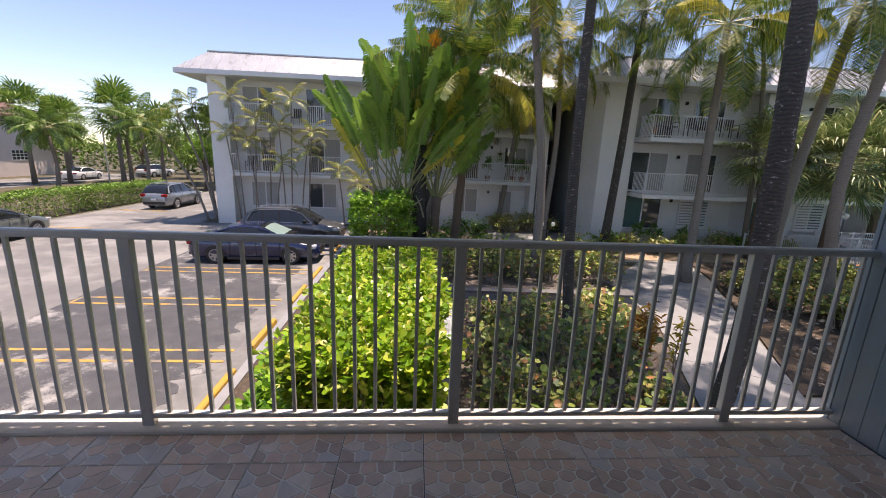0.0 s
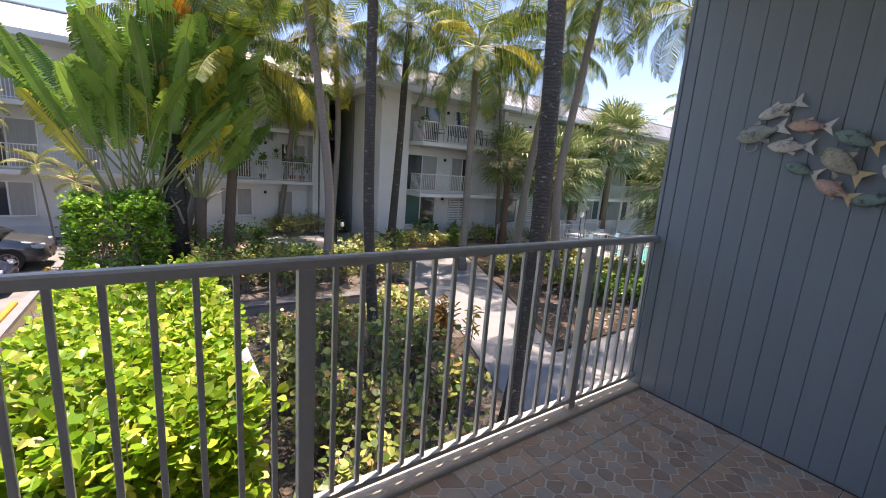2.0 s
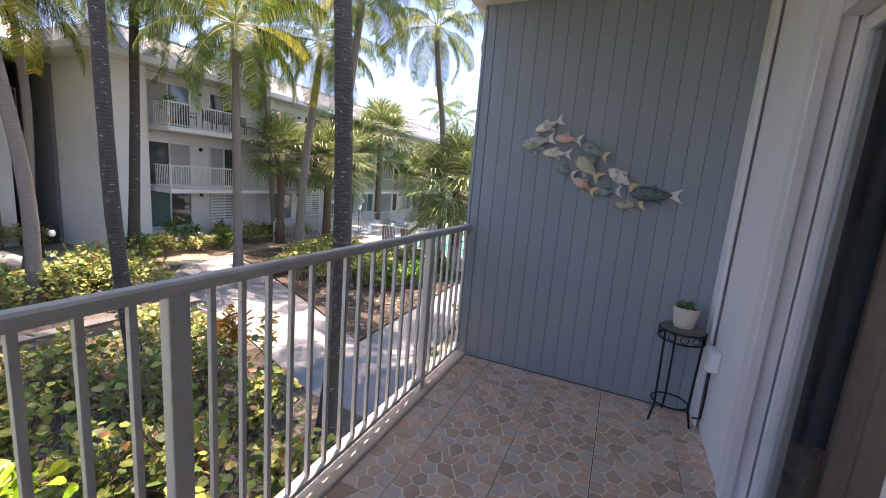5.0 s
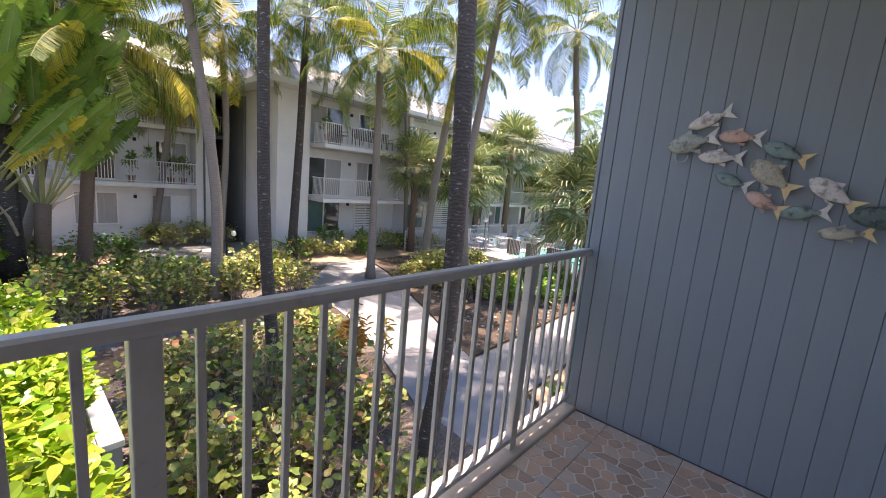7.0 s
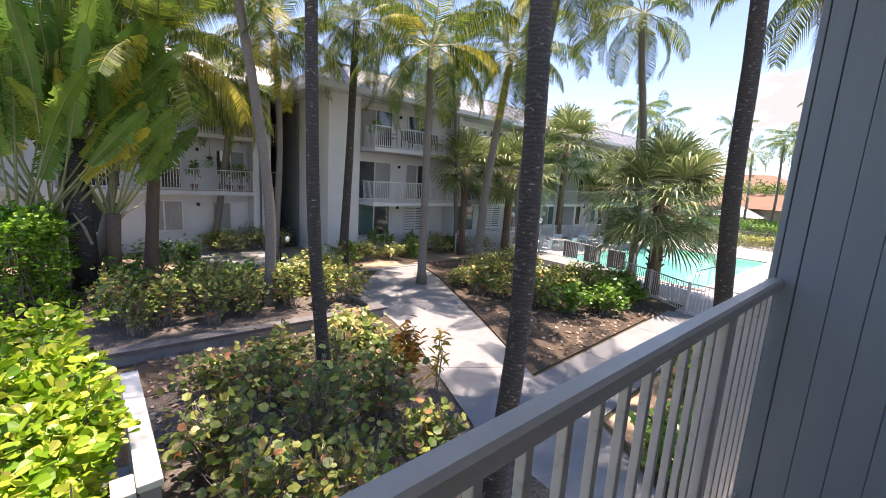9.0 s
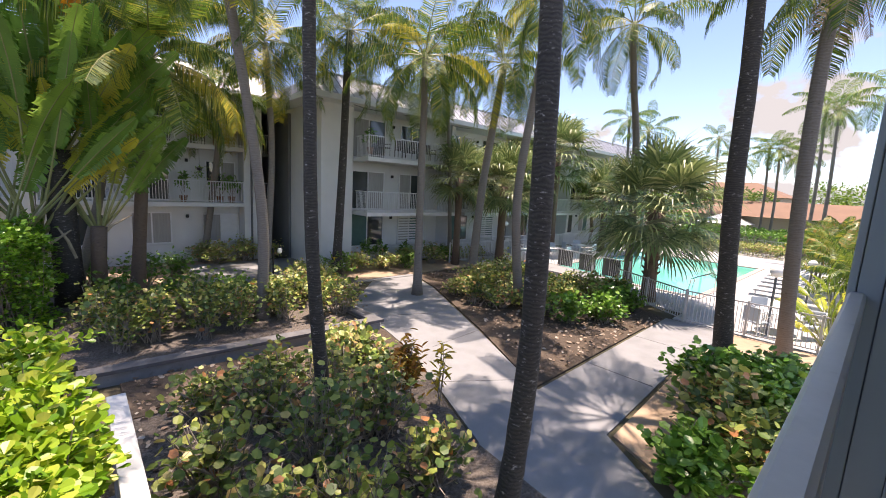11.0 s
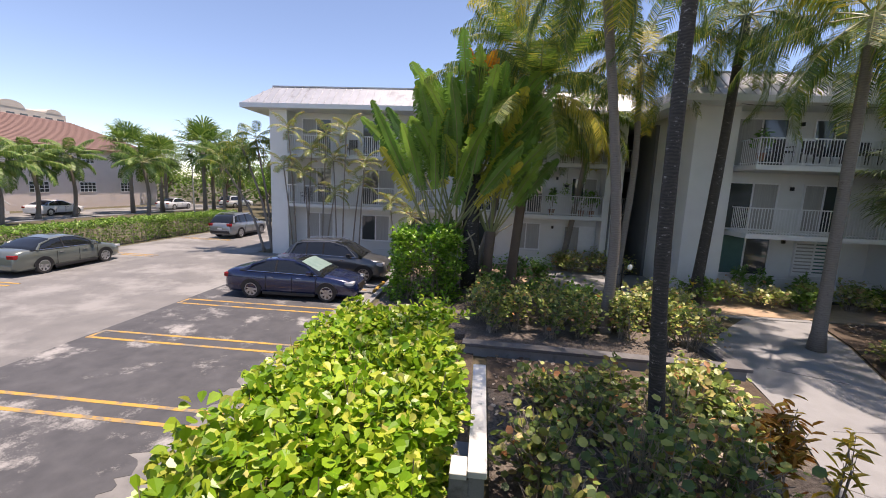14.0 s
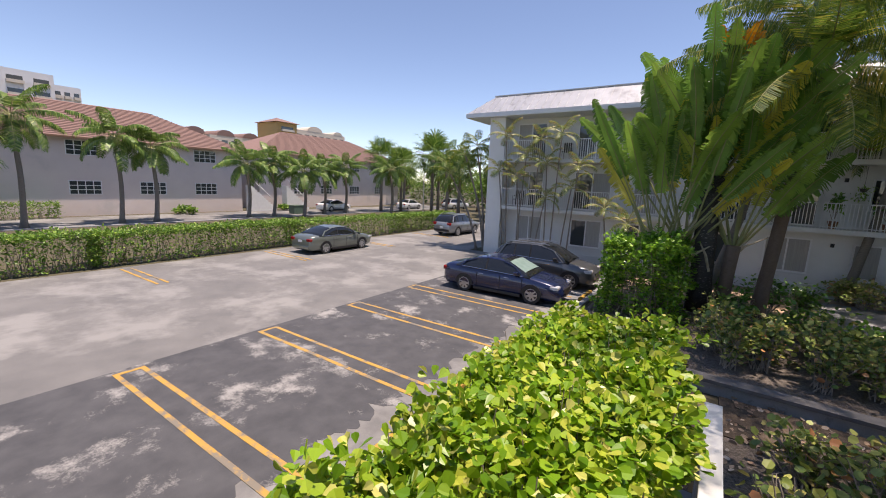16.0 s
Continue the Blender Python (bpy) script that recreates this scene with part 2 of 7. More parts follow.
M_TEAL = mat("teal_blinds", (0.07, 0.17, 0.16), (0.05, 0.13, 0.12), 3, 0.6)
M_RAIL = mat("grey_painted_metal_rail", (0.6, 0.585, 0.56), (0.54, 0.53, 0.51), 9, 0.35, 0.08, metal=0.1, stain=(0.33, 0.32, 0.3), stain_scale=9, stain_at=0.63)
M_BLUE = mat("slate_blue_siding", (0.265, 0.325, 0.352), (0.235, 0.29, 0.318), 3, 0.62, 0.35, fine=45, vary=0.04, stretch=(1, 1, 0.06), bump_dist=0.004)
M_GROOVE = mat("siding_groove", (0.11, 0.135, 0.165), None, 5, 0.8)
M_BACK = mat("white_stucco_wall", (0.86, 0.87, 0.88), (0.8, 0.815, 0.825), 2.2, 0.75, 0.35, fine=70, stain=(0.66, 0.67, 0.68), stain_scale=1.3, stain_at=0.62)
M_CEIL = mat("painted_ceiling", (0.84, 0.845, 0.845), None, 3, 0.8, 0.2)
M_GROUT = mat("tile_grout", (0.86, 0.77, 0.67), (0.76, 0.68, 0.59), 9, 0.7, 0.3)
M_JOINT = mat("dark_tile_joint", (0.1, 0.085, 0.07), (0.07, 0.06, 0.05), 9, 0.8, 0.3)
M_BLACK = mat("black_wrought_iron", (0.012, 0.012, 0.014), (0.03, 0.03, 0.032), 20, 0.45, 0.2, metal=0.5)
M_POT = mat("cream_ceramic_pot", (0.66, 0.62, 0.54), (0.58, 0.54, 0.47), 5, 0.35, 0.05)
M_SOIL = mat("potting_soil", (0.05, 0.035, 0.025), None, 30, 0.95, 0.8)
M_RUBBER = mat("tyre_rubber", (0.02, 0.02, 0.021), (0.035, 0.035, 0.036), 9, 0.8)
M_ALLOY = mat("alloy_rim", (0.55, 0.56, 0.58), (0.45, 0.46, 0.48), 6, 0.28, metal=0.85)
M_TRIMBLK = mat("black_trim", (0.018, 0.018, 0.02), None, 6, 0.5)
M_CHROME = mat("chrome", (0.7, 0.7, 0.72), None, 6, 0.12, metal=1.0)
M_LAMPRED = mat("red_lamp_lens", (0.35, 0.015, 0.015), (0.25, 0.01, 0.01), 6, 0.15)
M_LAMPCLR = mat("clear_headlamp", (0.6, 0.62, 0.65), (0.4, 0.42, 0.45), 6, 0.1)
M_CARGLASS = glass_mat("car_glass", (0.012, 0.014, 0.016), 0.03)
M_SUNSHADE = mat("silver_sunshade", (0.15, 0.25, 0.23), (0.24, 0.34, 0.32), 6, 0.35)
M_PINK = mat("pale_pink_stucco", (0.72, 0.64, 0.61), (0.66, 0.58, 0.56), 0.8, 0.9, 0.2, stain=(0.6, 0.55, 0.53), stain_scale=0.4)
M_TILE_ROOF = mat("brown_roof_tiles", (0.27, 0.17, 0.145), (0.2, 0.125, 0.11), 2, 0.85, 0.4, stretch=(1, 6, 6))
M_TAN = mat("tan_stucco", (0.55, 0.36, 0.14), (0.48, 0.31, 0.13), 0.1, 0.9)
M_CREAM = mat("cream_stucco", (0.62, 0.56, 0.48), (0.55, 0.5, 0.43), 0.1, 0.9)
M_CONDO = mat("white_tower_paint", (0.68, 0.69, 0.7), (0.6, 0.61, 0.63), 0.1, 0.8)
M_WATER = glass_mat("pool_water", (0.12, 0.55, 0.47), 0.03)
M_COPING = mat("brick_coping", (0.42, 0.36, 0.33), (0.34, 0.29, 0.27), 6, 0.85, 0.3)
M_BROWN = mat("brown_roof_far", (0.25, 0.15, 0.1), (0.2, 0.12, 0.08), 0.6, 0.9)
M_SLING = mat("pale_blue_sling", (0.5, 0.56, 0.62), (0.42, 0.48, 0.54), 8, 0.7)
M_TOWEL = mat("dark_mesh_panel", (0.14, 0.14, 0.14), (0.1, 0.1, 0.1), 8, 0.8)
m_, n_, l_, p_ = nodes_of("white_globe_lamp")
p_.inputs["Base Color"].default_value = (0.85, 0.85, 0.83, 1)
p_.inputs["Roughness"].default_value = 0.25
M_GLOBE = m_

L_HEDGE = leaf_mat("bright_hedge_leaves", [(0.0, (0.103, 0.248, 0.015)), (0.35, (0.196, 0.372, 0.022)), (0.7, (0.341, 0.485, 0.041)), (0.92, (0.516, 0.557, 0.083)), (0.99, (0.619, 0.599, 0.206))], 0.36, 0.35)
# Deep green of the upright bush; on the low hedge shoots also their shade.
L_DEEP = leaf_mat("deep_and_shaded_leaves", [(0.0, (0.061, 0.176, 0.016)), (0.5, (0.135, 0.324, 0.030)), (0.9, (0.297, 0.513, 0.054))], 0.3, 0.28)
L_BUSH = leaf_mat("dark_bush_leaves", [(0.0, (0.0675, 0.189, 0.027)), (0.6, (0.135, 0.311, 0.0405)), (1.0, (0.27, 0.446, 0.081))], 0.3, 0.25)
L_LONG = leaf_mat("trimmed_hedge_leaves", [(0.0, (0.091, 0.195, 0.0325)), (0.6, (0.169, 0.325, 0.0455)), (1.0, (0.312, 0.442, 0.078))], 0.45, 0.25)
L_SHRUB = leaf_mat("mottled_shrub_leaves", [(0.0, (0.070, 0.132, 0.034)), (0.4, (0.147, 0.233, 0.049)), (0.62, (0.279, 0.342, 0.078)), (0.82, (0.559, 0.574, 0.155)), (0.92, (0.466, 0.327, 0.139)), (0.98, (0.621, 0.265, 0.109))], 0.42, 0.22)
L_PALE = leaf_mat("variegated_shrub_leaves", [(0.0, (0.196, 0.299, 0.0575)), (0.5, (0.368, 0.437, 0.115)), (0.85, (0.632, 0.575, 0.287)), (1.0, (0.632, 0.322, 0.161))], 0.45, 0.25)
L_CROTON = leaf_mat("croton_leaves", [(0.0, (0.32, 0.12, 0.02)), (0.4, (0.42, 0.2, 0.03)), (0.75, (0.2, 0.15, 0.03)), (1.0, (0.6, 0.4, 0.05))], 0.35, 0.25)
L_PALM = leaf_mat("palm_fronds", [(0.0, (0.043, 0.094, 0.017)), (0.5, (0.094, 0.180, 0.029)), (0.85, (0.217, 0.289, 0.043)), (1.0, (0.491, 0.433, 0.072))], 0.45, 0.42)
L_PALMY = leaf_mat("yellowing_palm_fronds", [(0.0, (0.145, 0.203, 0.032)), (0.5, (0.377, 0.377, 0.051)), (1.0, (0.667, 0.522, 0.072))], 0.45, 0.4)
L_FAN = leaf_mat("fan_palm_leaves", [(0.0, (0.084, 0.140, 0.049)), (0.5, (0.182, 0.252, 0.091)), (0.9, (0.392, 0.434, 0.196)), (1.0, (0.560, 0.532, 0.280))], 0.42, 0.25)
L_FAR = leaf_mat("far_palm_leaves", [(0.0, (0.062, 0.144, 0.027)), (0.6, (0.131, 0.237, 0.044)), (1.0, (0.275, 0.375, 0.088))], 0.45, 0.25)
L_ARECA = leaf_mat("areca_leaves", [(0.0, (0.12, 0.2, 0.04)), (0.6, (0.2, 0.28, 0.06)), (0.85, (0.4, 0.34, 0.09)), (1.0, (0.5, 0.24, 0.07))], 0.4, 0.3)
L_TRAV = leaf_mat("banana_like_leaves", [(0.0, (0.088, 0.202, 0.038)), (0.45, (0.151, 0.302, 0.053)), (0.75, (0.252, 0.416, 0.069)), (0.93, (0.630, 0.554, 0.076))], 0.32, 0.42, True)
L_DRY = leaf_mat("dry_palm_leaf", [(0.0, (0.24, 0.16, 0.1)), (1.0, (0.4, 0.3, 0.2))], 0.7, 0.1)
L_SUCC = leaf_mat("succulent_leaves", [(0.0, (0.04, 0.12, 0.03)), (1.0, (0.1, 0.24, 0.06))], 0.35, 0.1)
L_ORANGE = leaf_mat("orange_bracts", [(0.0, (0.7, 0.22, 0.01)), (1.0, (0.75, 0.38, 0.03))], 0.4, 0.3)
L_GREYPALM = mat("leaf_stalks", (0.2, 0.24, 0.08), (0.3, 0.28, 0.13), 3, 0.5, 0.1)
B_DARK = trunk_mat("dark_palm_bark", (0.014, 0.012, 0.01), (0.1, 0.088, 0.076), 6.5, spot=(0.36, 0.34, 0.315), spot_at=0.585)
B_PALE = trunk_mat("pale_palm_bark", (0.14, 0.12, 0.1), (0.27, 0.24, 0.21), 5.0, (0.05, 0.043, 0.036), 0.6)
B_BROWN = trunk_mat("fibrous_palm_bark", (0.1, 0.065, 0.045), (0.2, 0.14, 0.1), 8.0, (0.05, 0.035, 0.025), 0.6)
M_TWIG = mat("bare_twigs", (0.4, 0.35, 0.3), (0.22, 0.18, 0.15), 9, 0.85)

# ---- mesh tools ----
G = -2.9


class Geo:
    """Collects vertices and faces, with a material slot for each face."""

    def __init__(self):
        self.v, self.f, self.m = [], [], []

    def add(self, verts, faces, m=0):
        k = len(self.v)
        self.v.extend([tuple(q) for q in verts])
        self.f.extend([tuple(i + k for i in q) for q in faces])
        self.m.extend([m] * len(faces))
        return self

    def box(self, x0, y0, z0, x1, y1, z1, m=0, b=0.0):
        if b <= 0:
            vs = [(x0, y0, z0), (x1, y0, z0), (x1, y1, z0), (x0, y1, z0), (x0, y0, z1), (x1, y0, z1), (x1, y1, z1), (x0, y1, z1)]
            return self.add(vs, [(0, 3, 2, 1), (4, 5, 6, 7), (0, 1, 5, 4), (1, 2, 6, 5), (2, 3, 7, 6), (3, 0, 4, 7)], m)
        bm = bmesh.new()
        bmesh.ops.create_cube(bm, size=1.0, matrix=Matrix.Translation(((x0 + x1) / 2, (y0 + y1) / 2, (z0 + z1) / 2)) @ Matrix.Diagonal((x1 - x0, y1 - y0, z1 - z0, 1)))
        bmesh.ops.bevel(bm, geom=list(bm.edges), offset=b, segments=2, affect="EDGES", profile=0.5)
        bm.verts.index_update()
        self.add([q.co for q in bm.verts], [[q.index for q in fc.verts] for fc in bm.faces], m)
        bm.free()
        return self

    def tube(self, pts, rads, n=8, m=0, caps=True):
        pts = [Vector(q) for q in pts]
        if not hasattr(rads, "__len__"):
            rads = [rads] * len(pts)
        k = len(self.v)
        side = None
        for i, q in enumerate(pts):
            t = (pts[min(i + 1, len(pts) - 1)] - pts[max(i - 1, 0)]).normalized()
            if side is None:
                side = t.cross(Vector((0, 0, 1)) if abs(t.z) < 0.9 else Vector((1, 0, 0))).normalized()
            else:
                side = (side - t * side.dot(t)).normalized()
            up = t.cross(side)
            for j in range(n):
                a = 2 * math.pi * j / n
                self.v.append(tuple(q + (side * math.cos(a) + up * math.sin(a)) * rads[i]))
        for i in range(len(pts) - 1):
            for j in range(n):
                a, b = k + i * n + j, k + i * n + (j + 1) % n
                self.f.append((a, b, b + n, a + n))
                self.m.append(m)
        if caps:
            self.f.append(tuple(k + j for j in reversed(range(n))))
            self.f.append(tuple(k + (len(pts) - 1) * n + j for j in range(n)))
            self.m.extend([m, m])
        return self

    def loft(self, rings, m=0, caps=True, closed=True):
        k, n = len(self.v), len(rings[0])
        for r in rings:
            self.v.extend([tuple(q) for q in r])
        for i in range(len(rings) - 1):
            for j in range(n if closed else n - 1):
                a, b = k + i * n + j, k + i * n + (j + 1) % n
                self.f.append((a, b, b + n, a + n))
                self.m.append(m)
        if caps:
            self.f.append(tuple(k + j for j in reversed(range(n))))
            self.f.append(tuple(k + (len(rings) - 1) * n + j for j in range(n)))
            self.m.extend([m, m])
        return self

    def lathe(self, profile, c=(0, 0, 0), n=20, m=0):
        rings = [[(c[0] + r * math.cos(2 * math.pi * j / n), c[1] + r * math.sin(2 * math.pi * j / n), c[2] + z) for j in range(n)] for r, z in profile]
        return self.loft(rings, m)

    def flat(self, pts, z0, z1, m=0):
        """A slab with a polygon outline."""
        n = len(pts)
        vs = [(x, y, z0) for x, y in pts] + [(x, y, z1) for x, y in pts]
        fs = [tuple(reversed(range(n))), tuple(range(n, 2 * n))] + [(i, (i + 1) % n, n + (i + 1) % n, n + i) for i in range(n)]
        return self.add(vs, fs, m)


def mesh_of(name, geo, mats, smooth=False):
    me = bpy.data.meshes.new(name)
    me.from_pydata(geo.v, [], geo.f)
    for q in mats if isinstance(mats, (list, tuple)) else [mats]:
        me.materials.append(q)
    me.polygons.foreach_set("material_index", geo.m)
    if smooth:
        me.polygons.foreach_set("use_smooth", [True] * len(me.polygons))
    me.update()
    return me


def part(name, geo, mats, parent=None, label="", smooth=False):
    ob = new(name, mesh_of(name, geo, mats, smooth))
    if parent is not None:
        ob.parent = parent
    if label:
        ob["label"] = label
    return ob


def thing(name, label, category, group="", at=(0, 0, 0), kind=""):
    ob = new(name)
    ob.empty_display_size = 0.2
    ob.location = at
    return tagged(ob, label, category, group, kind)


def solid(name, geo, mats, label, category, kind="", group="", smooth=False):
    return tagged(part(name, geo, mats, None, "", smooth), label, category, group, kind)


# ---- ground, car park, paths ----
g = Geo().box(-900, -900, G - 0.5, 900, 900, G)
solid("ground", g, M_GRASS, "dry soil and rough grass ground sheet", "ground", "structure")
g = Geo().box(-20.6, -30, G - 0.2, -3.3, 24.6, G + 0.012)
g.box(-20.6, 24.6, G - 0.2, -12.6, 70, G + 0.012)
solid("road", g, M_ASPHALT, "sun-bleached cracked asphalt driving lane of a car park", "road", "structure")
edge_r = random.Random(8)
ragged = [(-4.3 + 0.35 * noise.noise(Vector((0.0, 0.09 * k, 3.0))) + 0.4 * noise.noise(Vector((5.0, 0.31 * k, 1.0))) + edge_r.uniform(-0.12, 0.12), -25 + 0.1 * k) for k in range(476)]
g = Geo().flat([(-9.6, 22.5), (-9.6, -25)] + ragged, G - 0.1, G + 0.018)
solid("parking_bays", g, M_SEALED, "dark sealed asphalt of the parking bays with worn pale patches", "road", "structure")


def stripes(name, x0, x1, y, gap, single=False, label="worn yellow double parking line painted on asphalt"):
    s = Geo()
    for yy in ((y,) if single else (y, y + gap)):
        s.box(x0, yy, G, x1, yy + 0.1, G + 0.024)
    if not single:
        s.box(x0, y + 0.1, G, x0 + 0.1, y + gap, G + 0.024)
    return solid(name, s, M_STRIPE, label, "road marking", "structure", "parking lines")


for k in range(-4, 6):
    stripes("parking_line", -9.45 - 0.03 * k, -3.9, 4.9 + 3.2 * k, 0.48)
for yy in (1.9, 8.4, 15.0, 21.6, 28.2):
    stripes("parking_line", -20.2, -16.6, yy, 0.3, True, "short worn yellow parking line beside the hedge")
    stripes("parking_line", -20.2, -16.6, yy + 0.35, 0.3, True, "short worn yellow parking line beside the hedge")
g = Geo().box(-3.4, -25, G - 0.2, -3.2, 22.5, G + 0.1, 0)
solid("kerb", g, M_CONC, "low grey concrete kerb at the end of the bays", "kerb", "structure")
stop = Geo()
prof = [(-0.08, 0), (-0.065, 0.1), (-0.04, 0.12), (0.04, 0.12), (0.065, 0.1), (0.08, 0)]
stop.loft([[(x, yy, z) for x, z in prof] for yy in (-0.76, -0.73, 0.73, 0.76)])
first = solid("wheel_stop", stop, M_KERBY, "yellow painted concrete wheel stop on the asphalt", "wheel stop", "", "wheel stops")
first.location = (-3.55, 9.4, G + 0.018)
for yy in (6.9, 12.2, 14.4, 18.2):
    copy_thing(first, pose(-3.5, yy, G + 0.018))

g = Geo().flat([(10.1, 17.2), (7.9, 14.9), (7.1, 13.6), (7.1, 11.8), (6.7, 9.9), (5.3, 6.3), (3.2, 3.2), (6.1, 3.2), (7.3, 5.0), (12.2, 5.3), (16.4, 5.1), (16.2, 7.05), (7.7, 6.75), (9.4, 10.1), (11.7, 14.9), (12.4, 17.2)], G - 0.1, G + 0.04)
solid("garden_path", g, M_CONC, "pale grey concrete garden path with dappled palm shade", "path", "structure")
g = Geo().box(3.9, 19.9, G - 0.1, 12.4, 24.2, G + 0.035)
g.box(5.6, 17.3, G - 0.1, 12.6, 19.88, G + 0.03)
solid("garden_path_far", g, M_CONC, "grey concrete walkway in front of the apartment building", "path", "structure")
g = Geo()
for (x0, y0), (x1, y1) in (((8.0, 12.75), (9.5, 12.1)), ((7.35, 9.9), (9.4, 10.1)), ((6.2, 8.3), (7.9, 7.2)), ((10.0, 5.2), (10.0, 6.8)), ((13.2, 5.2), (13.2, 6.95))):
    d = Vector((x1 - x0, y1 - y0, 0)).normalized()
    s = Vector((-d.y, d.x, 0)) * 0.008
    g.flat([(x0 - s.x, y0 - s.y), (x1 - s.x, y1 - s.y), (x1 + s.x, y1 + s.y), (x0 + s.x, y0 + s.y)], G, G + 0.044)
solid("path_joint", g, M_CAPDARK, "dark expansion joints in the path", "path", "structure")
g = Geo().box(-3.2, -3, G, 0.55, 13.0, G + 0.06)
solid("hedge_bed", g, M_MULCH, "dark leaf mulch under the bright hedge", "ground", "structure")
g = Geo().flat([(0.9, 2.6), (4.9, 2.6), (5.25, 6.35), (6.65, 9.95), (7.05, 11.75), (0.9, 12.0)], G, G + 0.05)
solid("shrub_bed", g, M_GRAVEL, "pale gravel and dead leaves under the shrubs", "ground", "structure")
g = Geo().flat([(0.9, 10.4), (6.75, 10.2), (7.0, 11.74), (0.9, 12.02)], G, G + 0.07)
solid("bare_strip", g, M_MULCH, "bare brown mulch strip beside the planter wall", "ground", "structure")
g = Geo().flat([(7.75, 6.85), (16.1, 7.15), (17.6, 9.5), (18.0, 17.5), (12.6, 17.3), (11.8, 14.9), (9.5, 10.1)], G, G + 0.05)
solid("shrub_bed_far", g, M_MULCH, "brown mulch bed with fallen leaves beside the path", "ground", "structure")
g = Geo().flat([(6.2, 2.4), (16.2, 2.4), (16.2, 5.0), (12.2, 5.2), (7.35, 4.9)], G, G + 0.05)
solid("sandy_bed", g, M_SAND, "dry sandy soil bed beside the path", "ground", "structure")
g = Geo().flat([(8.2, 17.6), (19.0, 17.6), (20.0, 20.2), (12.7, 20.2), (8.2, 20.2)], G, G + 0.047)
g.box(-3.0, 20.4, G, 8.0, 25.2, G + 0.03)
solid("dry_border", g, M_SAND, "dry sandy border with fallen leaves", "ground", "structure")

# planter: low grey wall with a dark cap, bed behind it
pl = thing("planter_wall", "low grey garden planter wall with a dark cap", "planter wall", kind="structure")
w = Geo().flat([(0.3, 12.16), (6.98, 11.86), (6.97, 12.06), (0.3, 12.36)], G, G + 0.27)
w.flat([(6.78, 12.068), (6.97, 12.061), (6.9, 13.6), (6.7, 13.6)], G, G + 0.27)
part("wall", w, M_WALLGRAY, pl)
w = Geo().flat([(0.26, 12.08), (7.06, 11.78), (7.05, 12.12), (0.26, 12.42)], G + 0.272, G + 0.35)
part("cap", w, M_CAPDARK, pl, "dark weathered cap")
w = Geo().flat([(6.7, 12.14), (7.05, 12.124), (6.98, 13.65), (6.62, 13.65)], G + 0.272, G + 0.345)
part("side_cap", w, M_CAPDARK, pl)
g = Geo().flat([(0.3, 12.37), (6.76, 12.08), (6.68, 13.6), (8.3, 15.4), (9.4, 17.5), (-0.5, 20.0), (-2.9, 20.0), (-2.9, 13.1), (0.28, 13.1)], G, G + 0.2)
solid("planter_bed", g, M_GRAVEL, "gravel and dead leaf bed behind the planter wall", "ground", "structure")

# short grey wall between hedge and shrubs, with steps beside it
st = thing("garden_wall", "short grey painted wall end beside garden steps", "garden wall", kind="structure")
part("wall", Geo().box(0.6, 5.95, G, 0.76, 8.4, -1.52), M_WALLGRAY, st)
part("return_wall", Geo().box(0.4, 5.95, G, 0.598, 6.2, -1.56), M_WALLGRAY, st)
part("return_cap", Geo().box(0.4, 5.93, -1.558, 0.578, 6.22, -1.49, b=0.01), M_STUCCO_L, st)
part("cap", Geo().box(0.58, 5.92, -1.518, 0.78, 8.44, -1.44, b=0.01), M_STUCCO_L, st, "smooth pale grey cap")
sp = thing("garden_steps", "weathered concrete garden steps half hidden by a hedge", "steps", kind="structure")
for k in range(5):
    part("step", Geo().box(0.12, 8.3 - 0.34 * (k + 1), G + 0.05, 0.6, 8.3 - 0.34 * k, G + 0.17 * (k + 1), b=0.008), M_CONC, sp)

# ---- apartment buildings ----


def railing_geo(x0, x1, y, z, ret=0.0, step=0.115, h=1.05):
    """White picket balcony rail along x, with returns of depth ret to the wall."""
    q = Geo()
    q.box(x0, y, z + h - 0.045, x1, y + 0.045, z + h)
    q.box(x0, y + 0.005, z + 0.07, x1, y + 0.035, z + 0.1)
    n = max(1, int((x1 - x0) / step))
    for i in range(n + 1):
        xx = x0 + (x1 - x0 - 0.022) * i / n
        wd = 0.045 if i % 14 == 0 or i == n else 0.022
        q.box(xx, y + 0.01, z, xx + wd, y + 0.03, z + h - 0.045)
    if ret:
        for xx in (x0, x1 - 0.04):
            q.box(xx, y + 0.045, z + h - 0.045, xx + 0.04, y + ret, z + h)
            q.box(xx, y + 0.045, z + 0.07, xx + 0.03, y + ret, z + 0.1)
            m = int(ret / step)
            for i in range(1, m):
                q.box(xx + 0.01, y + ret * i / m, z, xx + 0.03, y + ret * i / m + 0.022, z + h - 0.045)
    return q


